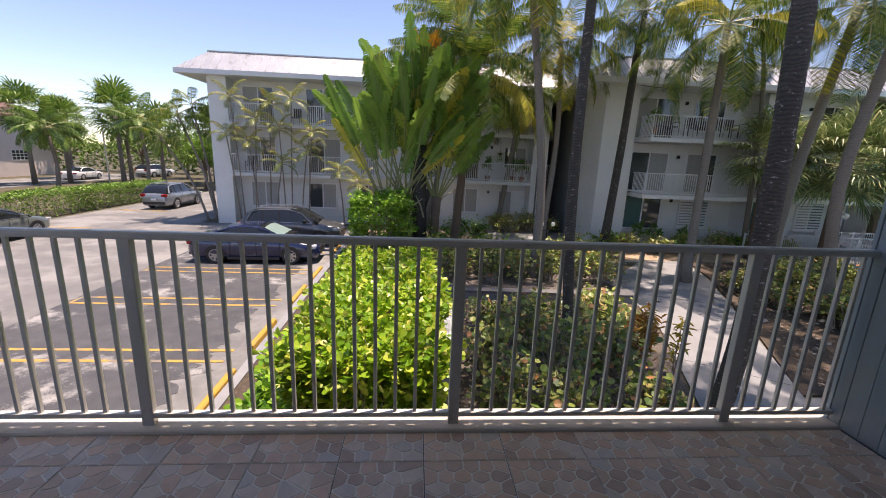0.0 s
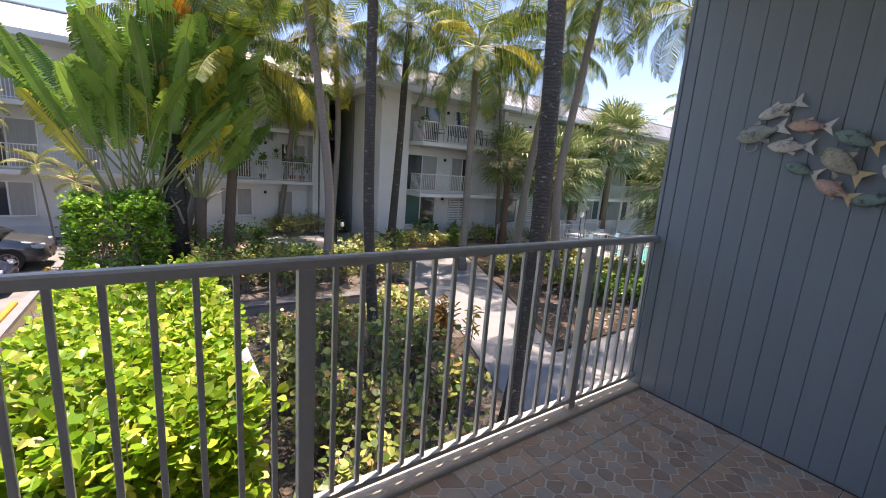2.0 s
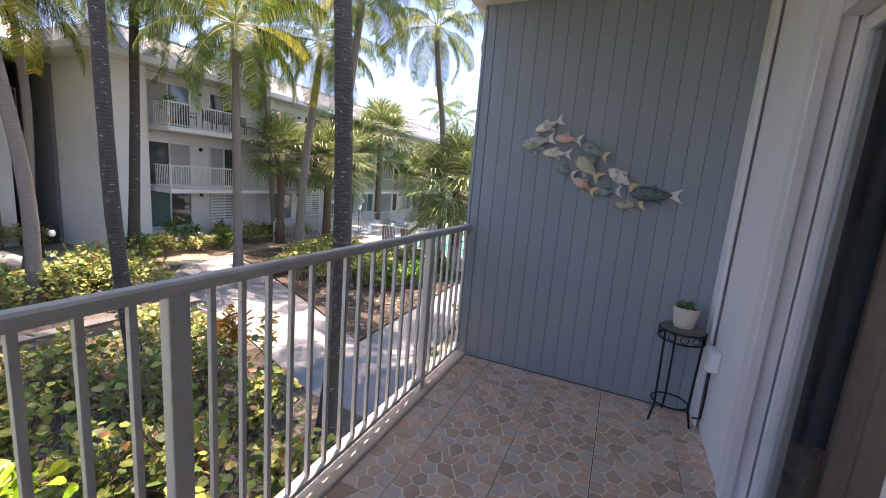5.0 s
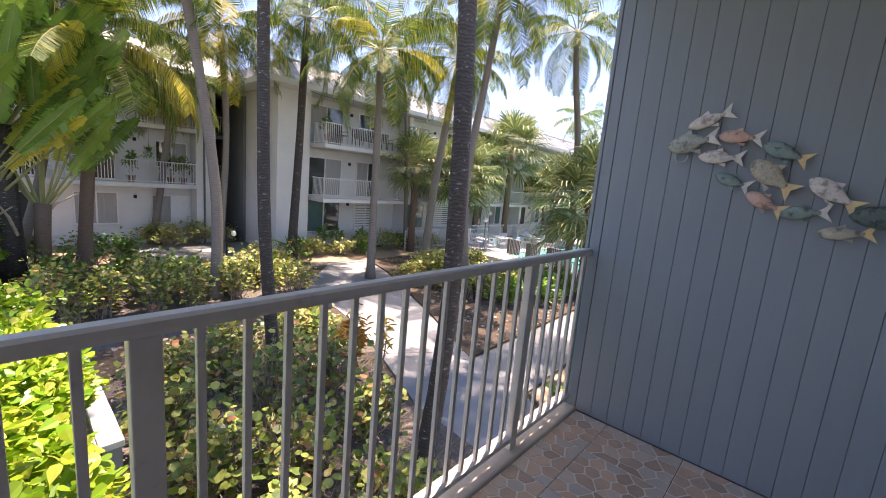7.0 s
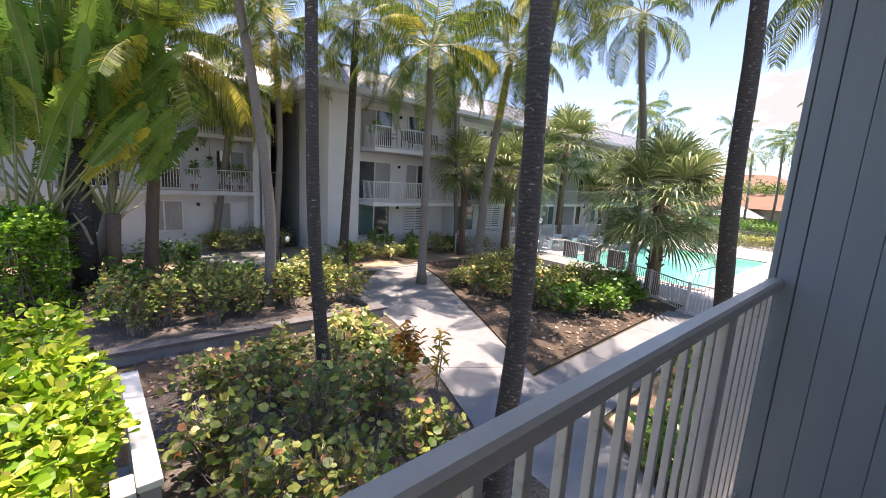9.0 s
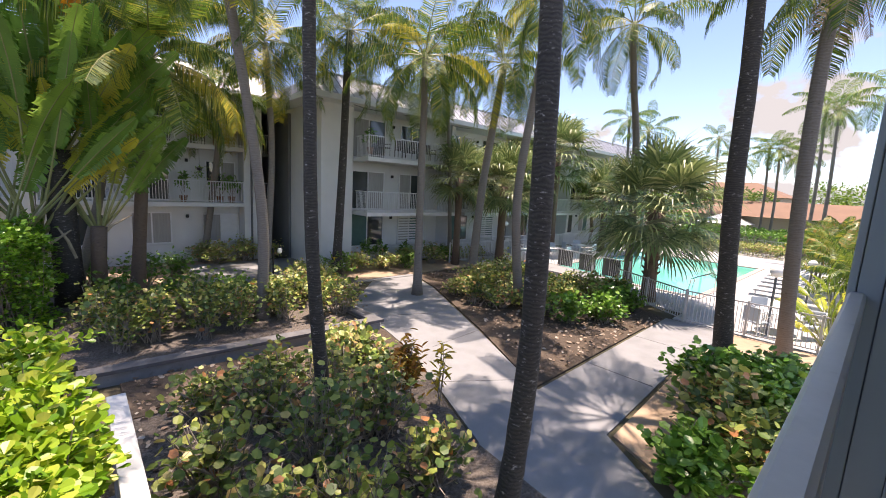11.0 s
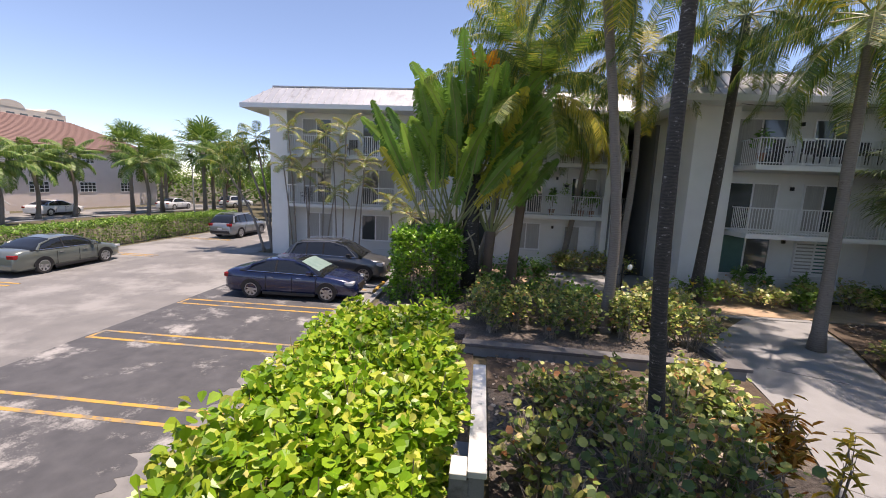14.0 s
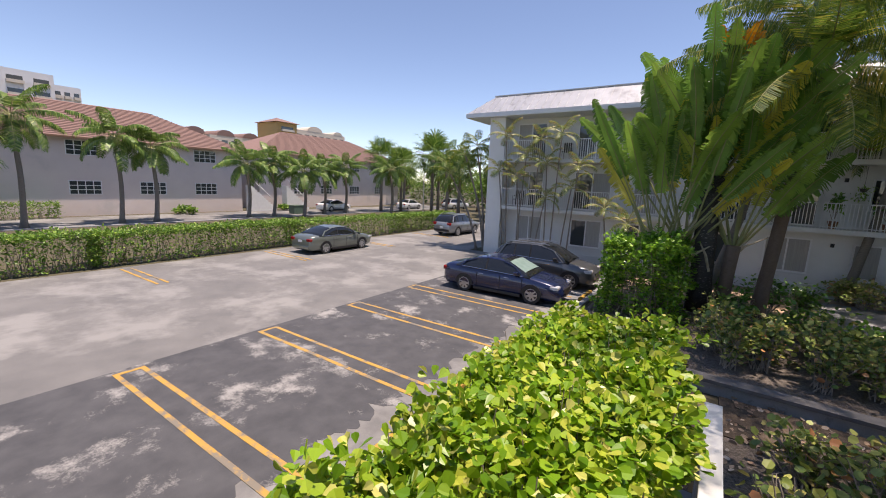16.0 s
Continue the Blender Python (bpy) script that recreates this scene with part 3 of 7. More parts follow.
def window(parent, name, x0, x1, z0, z1, y, panes, mats, sill=False):
    """A window or sliding door in a wall that faces -y: pale casing and one mesh for each pane."""
    w = Geo()
    b = 0.06
    w.box(x0, y - 0.03, z1 - b, x1, y + 0.04, z1)
    w.box(x0, y - 0.03, z0, x1, y + 0.04, z0 + b)
    for i in range(panes + 1):
        xx = x0 + (x1 - x0 - b) * i / panes
        w.box(xx, y - 0.028, z0 + b, xx + b, y + 0.04, z1 - b)
    ob = part(name, w, M_WHITE, parent)
    for i in range(panes):
        a = x0 + (x1 - x0 - b) * i / panes + b
        c = x0 + (x1 - x0 - b) * (i + 1) / panes
        part("pane", Geo().box(a, y + 0.01, z0 + b, c, y + 0.025, z1 - b), mats[i % len(mats)], ob)
    if sill:
        part("sill", Geo().box(x0 - 0.05, y - 0.1, z0 - 0.07, x1 + 0.05, y - 0.001, z0 - 0.002), M_STUCCO_L, ob)
    return ob


def mansard(parent, x0, x1, y0, y1, z, over, inset, up):
    """Eave slab with a sloped standing-seam roof round it."""
    a = part("eave", Geo().box(x0 - over, y0 - over, z - 0.26, x1 + over, y1 + over, z, b=0.01), M_FASCIA, parent, "pale projecting eave with fascia")
    e = over - 0.06
    o = [(x0 - e, y0 - e), (x1 + e, y0 - e), (x1 + e, y1 + e), (x0 - e, y1 + e)]
    i_ = [(x0 - e + inset, y0 - e + inset), (x1 + e - inset, y0 - e + inset), (x1 + e - inset, y1 + e - inset), (x0 - e + inset, y1 + e - inset)]
    q = Geo().add([(x, y, z + 0.004) for x, y in o] + [(x, y, z + up) for x, y in i_], [(0, 1, 5, 4), (1, 2, 6, 5), (2, 3, 7, 6), (3, 0, 4, 7), (4, 5, 6, 7)])
    r = part("roof", q, M_ROOF, parent, "galvanised standing seam metal mansard roof")
    s = Geo()
    n = int((x1 - x0 + 2 * e) / 0.42)
    for i in range(1, n):
        xx = x0 - e + (x1 - x0 + 2 * e) * i / n
        d = min(1.0, (xx - (x0 - e)) / inset, ((x1 + e) - xx) / inset)
        s.add([(xx - 0.012, y0 - e, z + 0.004), (xx + 0.012, y0 - e, z + 0.004), (xx + 0.012, y0 - e, z + 0.05), (xx - 0.012, y0 - e, z + 0.05),
               (xx - 0.012, y0 - e + inset * d, z + up * d), (xx + 0.012, y0 - e + inset * d, z + up * d), (xx + 0.012, y0 - e + inset * d, z + up * d + 0.045), (xx - 0.012, y0 - e + inset * d, z + up * d + 0.045)],
              [(0, 1, 2, 3), (4, 7, 6, 5), (3, 2, 6, 7), (0, 3, 7, 4), (1, 5, 6, 2)])
    n = int((y1 - y0 + 2 * e) / 0.42)
    for i in range(1, n):
        yy = y0 - e + (y1 - y0 + 2 * e) * i / n
        d = min(1.0, (yy - (y0 - e)) / inset, ((y1 + e) - yy) / inset)
        s.add([(x0 - e, yy - 0.012, z + 0.004), (x0 - e, yy + 0.012, z + 0.004), (x0 - e, yy + 0.012, z + 0.05), (x0 - e, yy - 0.012, z + 0.05),
               (x0 - e + inset * d, yy - 0.012, z + up * d), (x0 - e + inset * d, yy + 0.012, z + up * d), (x0 - e + inset * d, yy + 0.012, z + up * d + 0.045), (x0 - e + inset * d, yy - 0.012, z + up * d + 0.045)],
              [(0, 3, 2, 1), (4, 5, 6, 7), (3, 7, 6, 2), (0, 4, 7, 3), (1, 2, 6, 5)])
    tagged(part("roof_seam", s, M_ROOF, r), kind="stuff")
    t = Geo()
    t.box(x0 - e + inset - 0.06, y0 - e + inset - 0.06, z + up, x1 + e - inset + 0.06, y0 - e + inset + 0.1, z + up + 0.06)
    t.box(x0 - e + inset - 0.06, y0 - e + inset + 0.102, z + up, x0 - e + inset + 0.1, y1 + e - inset, z + up + 0.06)
    part("ridge_cap", t, M_STUCCO_L, r)
    return a


def wall_light(parent, x, y, z):
    q = Geo().box(x - 0.06, y - 0.13, z, x + 0.06, y - 0.001, z + 0.16, b=0.015)
    part("wall_lamp", q, M_BLACK, parent, "small black wall lantern")


Z2, Z3, ZE = 0.12, 2.87, 5.52

bl = thing("apartment_building", "three-storey grey stucco apartment building with white balcony rails and metal roof", "building")
for q in ((-11.55, 25.5, 7.85, 25.8), (-11.55, 25.8, -11.25, 38), (7.55, 25.8, 7.85, 38), (-11.55, 38, 7.85, 38.3)):
    part("wall", Geo().box(q[0], q[1], G, q[2], q[3], ZE - 0.26), M_STUCCO, bl)
for xa, xb in ((-11.55, -10.55), (-1.2, -0.7), (6.95, 7.85)):
    part("pier", Geo().box(xa, 24.55, G, xb, 25.498, ZE - 0.262), M_STUCCO, bl)
part("plinth", Geo().box(-10.5, 25.42, G, 6.9, 25.498, G + 0.5), M_STUCCO_L, bl)
mansard(bl, -11.55, 7.85, 25.5, 38.3, ZE, 1.45, 1.25, 1.12)
for k, z in enumerate((Z2, Z3)):
    for xa, xb, gap in ((-10.5, -1.25, 0.0), (-0.65, 6.9, 0.0)):
        bal = part("balcony", Geo().box(xa, 24.3, z - 0.2, xb, 25.498, z, b=0.01), M_STUCCO_L, bl)
        part("railing", railing_geo(xa + 0.02, xb - 0.02, 24.34, z), M_RAILW, bal, "white picket balcony rail")
bl_m = [M_GLASS, M_CURTAIN]
for z in (Z2, Z3):
    for xa, xb, top, pn, mm in ((-10.1, -8.3, 2.1, 2, [M_CURTAIN, M_GLASS]), (-6.5, -4.5, 2.1, 2, [M_GLASS, M_CURTAIN]), (-3.4, -2.2, 2.0, 1, [M_CURTAIN]), (-0.2, 1.6, 2.1, 2, [M_GLASS, M_GLASS]), (2.2, 3.9, 2.1, 2, [M_CURTAIN, M_GLASS])):
        window(bl, "sliding_door", xa, xb, z + 0.02, z + top, 25.47, pn, mm)
    window(bl, "window", 5.4, 6.8, z + 0.75, z + 2.05, 25.47, 2, bl_m, True)
    wall_light(bl, 4.6, 25.5, z + 1.9)
for xa, xb, zb, zt, pn, mm in ((-9.9, -8.2, -1.95, -0.42, 2, [M_CURTAIN, M_CURTAIN]), (-6.5, -4.8, -1.95, -0.42, 2, [M_GLASS, M_CURTAIN]), (-3.6, -2.2, -1.95, -0.42, 2, [M_GLASS, M_CURTAIN]), (0.1, 1.4, -1.95, -0.5, 1, [M_GLASS]), (2.3, 3.9, -1.95, -0.42, 2, [M_CURTAIN, M_CURTAIN]), (5.2, 6.9, -1.95, -0.5, 2, [M_CURTAIN, M_WHITE])):
    window(bl, "window", xa, xb, zb, zt, 25.47, pn, mm, True)
wall_light(bl, 4.55, 25.5, -0.7)
part("downpipe", Geo().tube([(7.3, 24.5, G), (7.3, 24.5, ZE - 0.3)], 0.05, 8), M_GREY_AND_SHADE, bl)

# stairwell between the buildings, its shade put into dark walls and landings
sw = thing("stairwell", "dark open stairwell between two apartment buildings, its shade put into the walls", "stairwell", kind="structure")
part("back_wall", Geo().box(7.86, 33.0, G, 11.0, 33.2, ZE + 0.9), M_GREY_AND_SHADE, sw)
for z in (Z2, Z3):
    ld = part("landing", Geo().box(7.99, 27.0, z - 0.2, 9.09, 32.99, z), M_GREY_AND_SHADE, sw)
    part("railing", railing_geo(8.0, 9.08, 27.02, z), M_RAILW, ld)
# Roof slab drawn forward to keep the sun out of the gap.
part("shading_roof_slab", Geo().box(7.86, 25.0, ZE - 0.6, 9.24, 32.99, ZE - 0.3), M_GREY_AND_SHADE, sw)
# Dark linings over the neighbours' pale walls stand for shade.
part("shaded_side_wall", Geo().box(9.1, 24.2, G, 9.242, 32.98, ZE - 0.62), M_GREY_AND_SHADE, sw)
part("shaded_side_wall", Geo().box(7.86, 25.9, G, 7.98, 32.98, ZE - 0.62), M_GREY_AND_SHADE, sw)

br = thing("apartment_building", "long three-storey grey apartment building with balconies and metal roof", "building")
XB, YB, XE = 9.25, 20.6, 46.0
for q in ((XB, YB, 10.95, YB + 0.3), (10.95, YB + 0.9, XE, YB + 1.2), (XB, YB + 0.3, XB + 0.3, 40), (10.65, YB + 0.3, 10.95, YB + 1.2), (XE - 0.3, YB + 1.2, XE, 40)):
    part("wall", Geo().box(q[0], q[1], G, q[2], q[3], ZE - 0.26), M_STUCCO, br)
mansard(br, XB, XE, YB, 40, ZE - 0.12, 0.95, 1.5, 1.2)
bay = 6.9
for k in range(5):
    xb = 10.95 + bay * k
    part("pier", Geo().box(xb + bay - 0.35, YB - 0.2, G, xb + bay - 0.05, YB + 0.898, ZE - 0.262), M_STUCCO_L, br)
    for lev, z in enumerate((Z2 - 0.1, Z3 - 0.12)):
        yb = YB - 1.1
        bal = part("balcony", Geo().box(xb + 0.2, yb, z - 0.2, xb + bay - 0.4, YB + 0.898, z, b=0.01), M_STUCCO_L, br)
        part("railing", railing_geo(xb + 0.25, xb + bay - 0.42, yb + 0.04, z, 1.2), M_RAILW, bal, "white picket balcony rail")
        window(br, "sliding_door", xb + 0.35, xb + 2.5, z + 0.02, z + 2.1, YB + 0.87, 2, [M_CURTAIN, M_GLASS] if (k + lev) % 2 else [M_GLASS, M_CURTAIN])
        window(br, "window", xb + 3.5, xb + 5.2, z + (0.5 if lev else 0.02), z + 2.1, YB + 0.87, 2, [M_GLASS, M_GLASS] if lev else [M_CURTAIN, M_GLASS], bool(lev))
        wall_light(br, xb + 3.0, YB + 0.9, z + 1.8)
    window(br, "window", xb + 0.35, xb + 2.5, -2.0, -0.12, YB + 0.87, 2, [M_TEAL, M_GLASS], True)
    window(br, "window", xb + 3.5, xb + 5.2, -1.9, -0.12, YB + 0.87, 2, [M_CURTAIN, M_TEAL], True)
    wall_light(br, xb + 3.0, YB + 0.9, -0.5)
    if k < 2:
        shutter = part("shutter", Geo().box(xb + 3.5, YB + 0.8, -1.9, xb + 3.56, YB + 0.838, -0.12), M_WHITE, br, "white louvred shutter")
        for i in range(11):
            part("slat", Geo().box(xb + 3.56, YB + 0.79, -1.85 + 0.155 * i, xb + 5.14, YB + 0.83, -1.76 + 0.155 * i), M_WHITE, shutter)
    part("patio_wall", Geo().box(xb + 0.2, YB + 0.3, G, xb + bay - 0.4, YB + 0.42, G + 0.9), M_STUCCO_L, br)

# ---- the balcony ----
RY = 2.2
WX = 2.55
g = Geo().box(-3.2, -3.6, -0.22, WX, 2.1315, -0.012)
solid("floor", g, M_JOINT, "balcony floor slab with stone-look tiles", "floor", "structure")
g = Geo().box(-3.2, 2.131, -0.24, WX + 0.3, 2.3, 0.018, b=0.012)
solid("balcony_ledge", g, M_LEDGE, "pale concrete ledge under the balcony railing", "ledge", "structure")
g = Geo().box(-3.3, -3.6, 2.66, WX + 0.3, 2.31, 2.9)
solid("ceiling", g, M_CEIL, "painted concrete balcony ceiling", "ceiling", "structure")
wb = tagged(part("wall_right", Geo().box(WX + 0.012, -0.2, -0.3, WX + 0.2, 2.205, 2.66), M_GROOVE), "slate blue vertical plank siding wall of the balcony", "wall", "", "structure")
pk = Geo().box(0, -0.0502, 0.0, 0.012, 0.0502, 2.653, b=0.0025)
pk_me = mesh_of("plank", pk, M_BLUE)
yy = 0.505
while yy < 2.13:
    ob = new("plank", pk_me)
    ob.parent = wb
    ob.location = (WX, yy + 0.05, 0.004)
    yy += 0.102
part("plank", Geo().box(WX, 2.139, 0.004, WX + 0.012, 2.2035, 2.656, b=0.0025), M_BLUE, wb)
part("corner_trim", Geo().box(WX - 0.004, 2.206, -0.28, WX + 0.21, 2.23, 2.656, b=0.004), M_BLUE, wb)
# back wall with the sliding door opening
BY = 0.5
DX0, DX1 = -1.3, 1.72
g = Geo().box(DX1 + 0.06, BY - 0.22, -0.012, WX + 0.01, BY, 2.66)
g.box(-3.2, BY - 0.22, -0.012, DX0 - 0.06, BY, 2.66)
g.box(DX0 - 0.06, BY - 0.22, 2.2, DX1 + 0.06, BY, 2.66)
bw = solid("wall_back", g, M_BACK, "white stucco back wall of the balcony round a sliding door", "wall", "structure")
part("corner_board", Geo().box(WX - 0.16, BY + 0.002, 0.0, WX - 0.002, BY + 0.03, 2.55, b=0.006), M_BACK, bw, "white corner board with a dark joint")
part("joint", Geo().box(WX - 0.172, BY + 0.001, 0.0, WX - 0.162, BY + 0.012, 2.55), M_CAPDARK, bw)
g = Geo().box(-3.4, -3.6, -0.3, -3.2, 0.5, 2.66)
solid("wall_left", g, M_BLUE, "slate blue side wall of the room beside the balcony", "wall", "structure")
g = Geo().box(-3.2, -3.8, -0.3, WX + 0.2, -3.6, 2.8)
g.box(WX + 0.0, -3.6, -0.3, WX + 0.2, -0.21, 2.66)
solid("wall_room", g, M_BACK, "plain white walls of the room behind the door", "wall", "structure")
dr = thing("door_1", "white aluminium sliding glass door, half open", "sliding door", kind="structure")
w = Geo()
for dy in (0.0, 0.07):
    w.box(DX1 - 0.0, BY - 0.16 + dy, 0.0, DX1 + 0.055, BY - 0.1 + dy, 2.2)
    w.box(DX0 - 0.055, BY - 0.16 + dy, 0.0, DX0, BY - 0.1 + dy, 2.2)
w.box(DX0, BY - 0.17, 2.14, DX1, BY - 0.03, 2.198)
w.box(DX0, BY - 0.17, -0.012, DX1, BY - 0.03, 0.012)
w.box(DX1 - 0.03, BY - 0.03, 0.0, DX1 + 0.058, BY + 0.018, 2.2, b=0.006)
part("door_casing", w, M_WHITE, dr, "white grooved door casing")
for nm, xa, xb, dy in (("door_leaf", 0.9, DX1 - 0.001, 0.0),):
    w = Geo()
    w.box(xa, BY - 0.15 + dy, 0.02, xa + 0.05, BY - 0.11 + dy, 2.13)
    w.box(xb - 0.05, BY - 0.15 + dy, 0.02, xb, BY - 0.11 + dy, 2.13)
    w.box(xa + 0.05, BY - 0.15 + dy, 0.02, xb - 0.05, BY - 0.11 + dy, 0.08)
    w.box(xa + 0.05, BY - 0.15 + dy, 2.07, xb - 0.05, BY - 0.11 + dy, 2.13)
    lf = part(nm, w, M_WHITE, dr)
    part("pane", Geo().box(xa + 0.05, BY - 0.134 + dy, 0.08, xb - 0.05, BY - 0.128 + dy, 2.07), clear_glass("door_glass"), lf).visible_shadow = False
cu = Geo()
n = 40
row = [(0.85 + 0.95 * i / n, 0.12 + 0.035 * math.sin(i * 1.9) + 0.012 * math.sin(i * 0.7)) for i in range(n + 1)]
cu.loft([[(x, y, z) for x, y in row] + [(x, y - 0.006, z) for x, y in reversed(row)] for z in (0.03, 1.1, 2.15)])
solid("curtain", cu, mat("brown_curtain", (0.42, 0.27, 0.19), (0.3, 0.19, 0.135), 5, 0.85, 0.3), "brown pleated curtain hanging behind the glass door", "curtain", smooth=True)
bx = thing("junction_box", "white plastic box with a hasp fixed to the wall", "box", at=(WX - 0.3, BY + 0.0, 0))
part("body", Geo().box(-0.075, 0.002, 0.44, 0.055, 0.06, 0.57, b=0.012), M_WHITE, bx)
part("hasp", Geo().box(0.06, 0.002, 0.42, 0.085, 0.03, 0.52, b=0.005), M_ALLOY, bx)
part("cable", Geo().tube([(0.03, 0.02, 0.44), (0.04, 0.02, 0.35), (0.03, 0.02, 0.22), (0.045, 0.02, 0.1), (0.1, 0.05, 0.07)], 0.006, 6), M_BLACK, bx)

# railing
rl = thing("balcony_railing", "grey painted metal balcony railing with square balusters", "railing")
w = Geo()
tr = [(-0.024, 0), (-0.026, 0.012), (-0.024, 0.03), (-0.016, 0.038), (0.016, 0.038), (0.024, 0.03), (0.026, 0.012), (0.024, 0)]
w.loft([[(x, RY + a, 1.035 + b) for a, b in tr] for x in (-3.2, WX - 0.004)])
part("top_rail", w, M_RAIL, rl)
part("bottom_rail", Geo().box(-3.2, RY - 0.018, 0.06, WX - 0.004, RY + 0.018, 0.088, b=0.003), M_RAIL, rl)
posts = [-3.0, -1.375, 0.258, 1.862]
po = Geo().box(-0.03, RY - 0.021, -0.012, 0.03, RY + 0.021, 1.036, b=0.004)
po.box(-0.055, RY - 0.05, -0.012, 0.055, RY + 0.05, 0.006)
po_me = mesh_of("post", po, M_RAIL)
for x in posts:
    ob = new("post", po_me)
    ob.parent = rl
    ob.location = (x, 0, 0)
ba_me = mesh_of("baluster", Geo().box(-0.0095, RY - 0.0095, 0.088, 0.0095, RY + 0.0095, 1.036, b=0.002), M_RAIL)
for a, b in zip(posts, posts[1:] + [posts[-1] + 1.57]):
    for i in range(1, 15):
        x = a + (b - a) * i / 15
        if x < WX - 0.02:
            ob = new("baluster", ba_me)
            ob.parent = rl
            ob.location = (x, 0, 0)

# Unseen side railing, added so that this open end lets sky light in.
w = Geo()
w.loft([[(-3.17 + a, y, 1.035 + b) for a, b in tr] for y in (0.51, RY - 0.03)])
part("side_rail", w, M_RAIL, rl)
part("side_bottom_rail", Geo().box(-3.19, 0.51, 0.06, -3.15, RY - 0.022, 0.088, b=0.003), M_RAIL, rl)
for i in range(1, 16):
    ob = new("baluster", ba_me)
    ob.parent = rl
    ob.location = (-3.17, 0.51 + 0.104 * i - RY, 0)

# plant stand with a pot
SX, SY = 2.39, 0.68
ps = thing("plant_stand", "small round black wrought iron plant stand with scrolled apron", "plant stand", at=(SX, SY, 0))
ps.scale = (1, 1, 0.886)
part("tabletop", Geo().lathe([(0.0, 0.685), (0.118, 0.685), (0.125, 0.692), (0.118, 0.7), (0.0, 0.7)], n=28), mat("mosaic_top", (0.1, 0.085, 0.075), (0.2, 0.17, 0.15), 30, 0.4, 0.4), ps, "dark mottled stone top")
for zz, rr in ((0.68, 0.128), (0.615, 0.128), (0.14, 0.105)):
    part("ring", Geo().tube([(rr * math.cos(a * math.pi / 14), rr * math.sin(a * math.pi / 14), zz) for a in range(29)], 0.006, 6, caps=False), M_BLACK, ps)
sc = Geo()
for k in range(12):
    a = 2 * math.pi * k / 12
    c = Vector((0.127 * math.cos(a), 0.127 * math.sin(a), 0.648))
    t = Vector((-math.sin(a), math.cos(a), 0))
    sc.tube([c + t * 0.022 * math.cos(u * math.pi / 5) + Vector((0, 0, 0.024 * math.sin(u * math.pi / 5))) for u in range(11)], 0.0028, 5, caps=False)
part("scrollwork", sc, M_BLACK, ps)
for k in range(3):
    a = 2.2 + 2 * math.pi * k / 3
    part("leg", Geo().tube([(0.122 * math.cos(a), 0.122 * math.sin(a), 0.68), (0.112 * math.cos(a), 0.112 * math.sin(a), 0.3), (0.108 * math.cos(a), 0.108 * math.sin(a), 0.13), (0.135 * math.cos(a), 0.135 * math.sin(a), 0.0)], 0.007, 8), M_BLACK, ps)
pt = thing("plant_pot", "cream ceramic pot with a small green succulent on the stand", "plant pot", at=(SX, SY, 0.6205))
part("pot", Geo().lathe([(0.0, 0.0), (0.05, 0.0), (0.056, 0.01), (0.074, 0.125), (0.076, 0.13), (0.07, 0.13), (0.066, 0.11), (0.0, 0.11)], n=28), M_POT, pt, smooth=False)
part("soil", Geo().lathe([(0.0, 0.111), (0.065, 0.111), (0.05, 0.118), (0.0, 0.12)], n=16), M_SOIL, pt)
sg = Geo()
rnd = random.Random(4)
for k in range(26):
    a, e, ln = rnd.uniform(0, 6.28), rnd.uniform(0.2, 1.4), rnd.uniform(0.03, 0.06)
    c = Vector((rnd.uniform(-0.035, 0.035), rnd.uniform(-0.035, 0.035), 0.118))
    d = Vector((math.cos(a) * math.cos(e), math.sin(a) * math.cos(e), math.sin(e)))
    sg.tube([c, c + d * ln * 0.5, c + d * ln], [0.004, 0.009, 0.001], 6)
part("succulent", sg, L_SUCC, pt)

# fish shoal on the wall
fish_c = {"w": (0.84, 0.8, 0.74), "g": (0.46, 0.52, 0.46), "o": (0.8, 0.52, 0.42), "t": (0.24, 0.38, 0.35), "k": (0.54, 0.52, 0.4), "d": (0.07, 0.14, 0.125)}
fish_m = {k: mat("fish_" + k, c, tuple(q * 0.6 + 0.1 for q in c), 30, 0.45, 0.8, fine=90, stain=tuple(q * 0.4 for q in c), stain_scale=30, stain_at=0.52) for k, c in fish_c.items()}
TAILY = mat("ochre_tail", (0.82, 0.64, 0.34), (0.7, 0.53, 0.28), 30, 0.5, 0.3)
TAILW = mat("pale_tail", (0.8, 0.8, 0.74), (0.62, 0.63, 0.58), 30, 0.5, 0.3)
sculpt = thing("fish_wall_sculpture", "painted wooden shoal of fish mounted on the blue wall", "wall decoration", at=(WX, -0.025, 0.012))
# head y, head z, tail y, tail z, girth, colour, tail colour
shoal = ((1.79, 1.78, 1.6, 1.86, 0.042, "w", TAILW), (1.87, 1.675, 1.64, 1.735, 0.06, "g", TAILW), (1.645, 1.735, 1.46, 1.72, 0.04, "o", TAILW), (1.72, 1.635, 1.52, 1.63, 0.042, "w", TAILW), (1.46, 1.695, 1.28, 1.62, 0.045, "t", TAILY),
         (1.49, 1.615, 1.31, 1.475, 0.062, "k", TAILY), (1.63, 1.545, 1.475, 1.49, 0.038, "t", TAILW), (1.49, 1.465, 1.33, 1.385, 0.042, "o", TAILY), (1.27, 1.545, 1.09, 1.425, 0.05, "w", TAILY), (1.36, 1.385, 1.17, 1.405, 0.04, "t", TAILW), (1.21, 1.31, 1.02, 1.335, 0.036, "k", TAILY), (1.12, 1.4, 0.82, 1.405, 0.06, "d", TAILW))
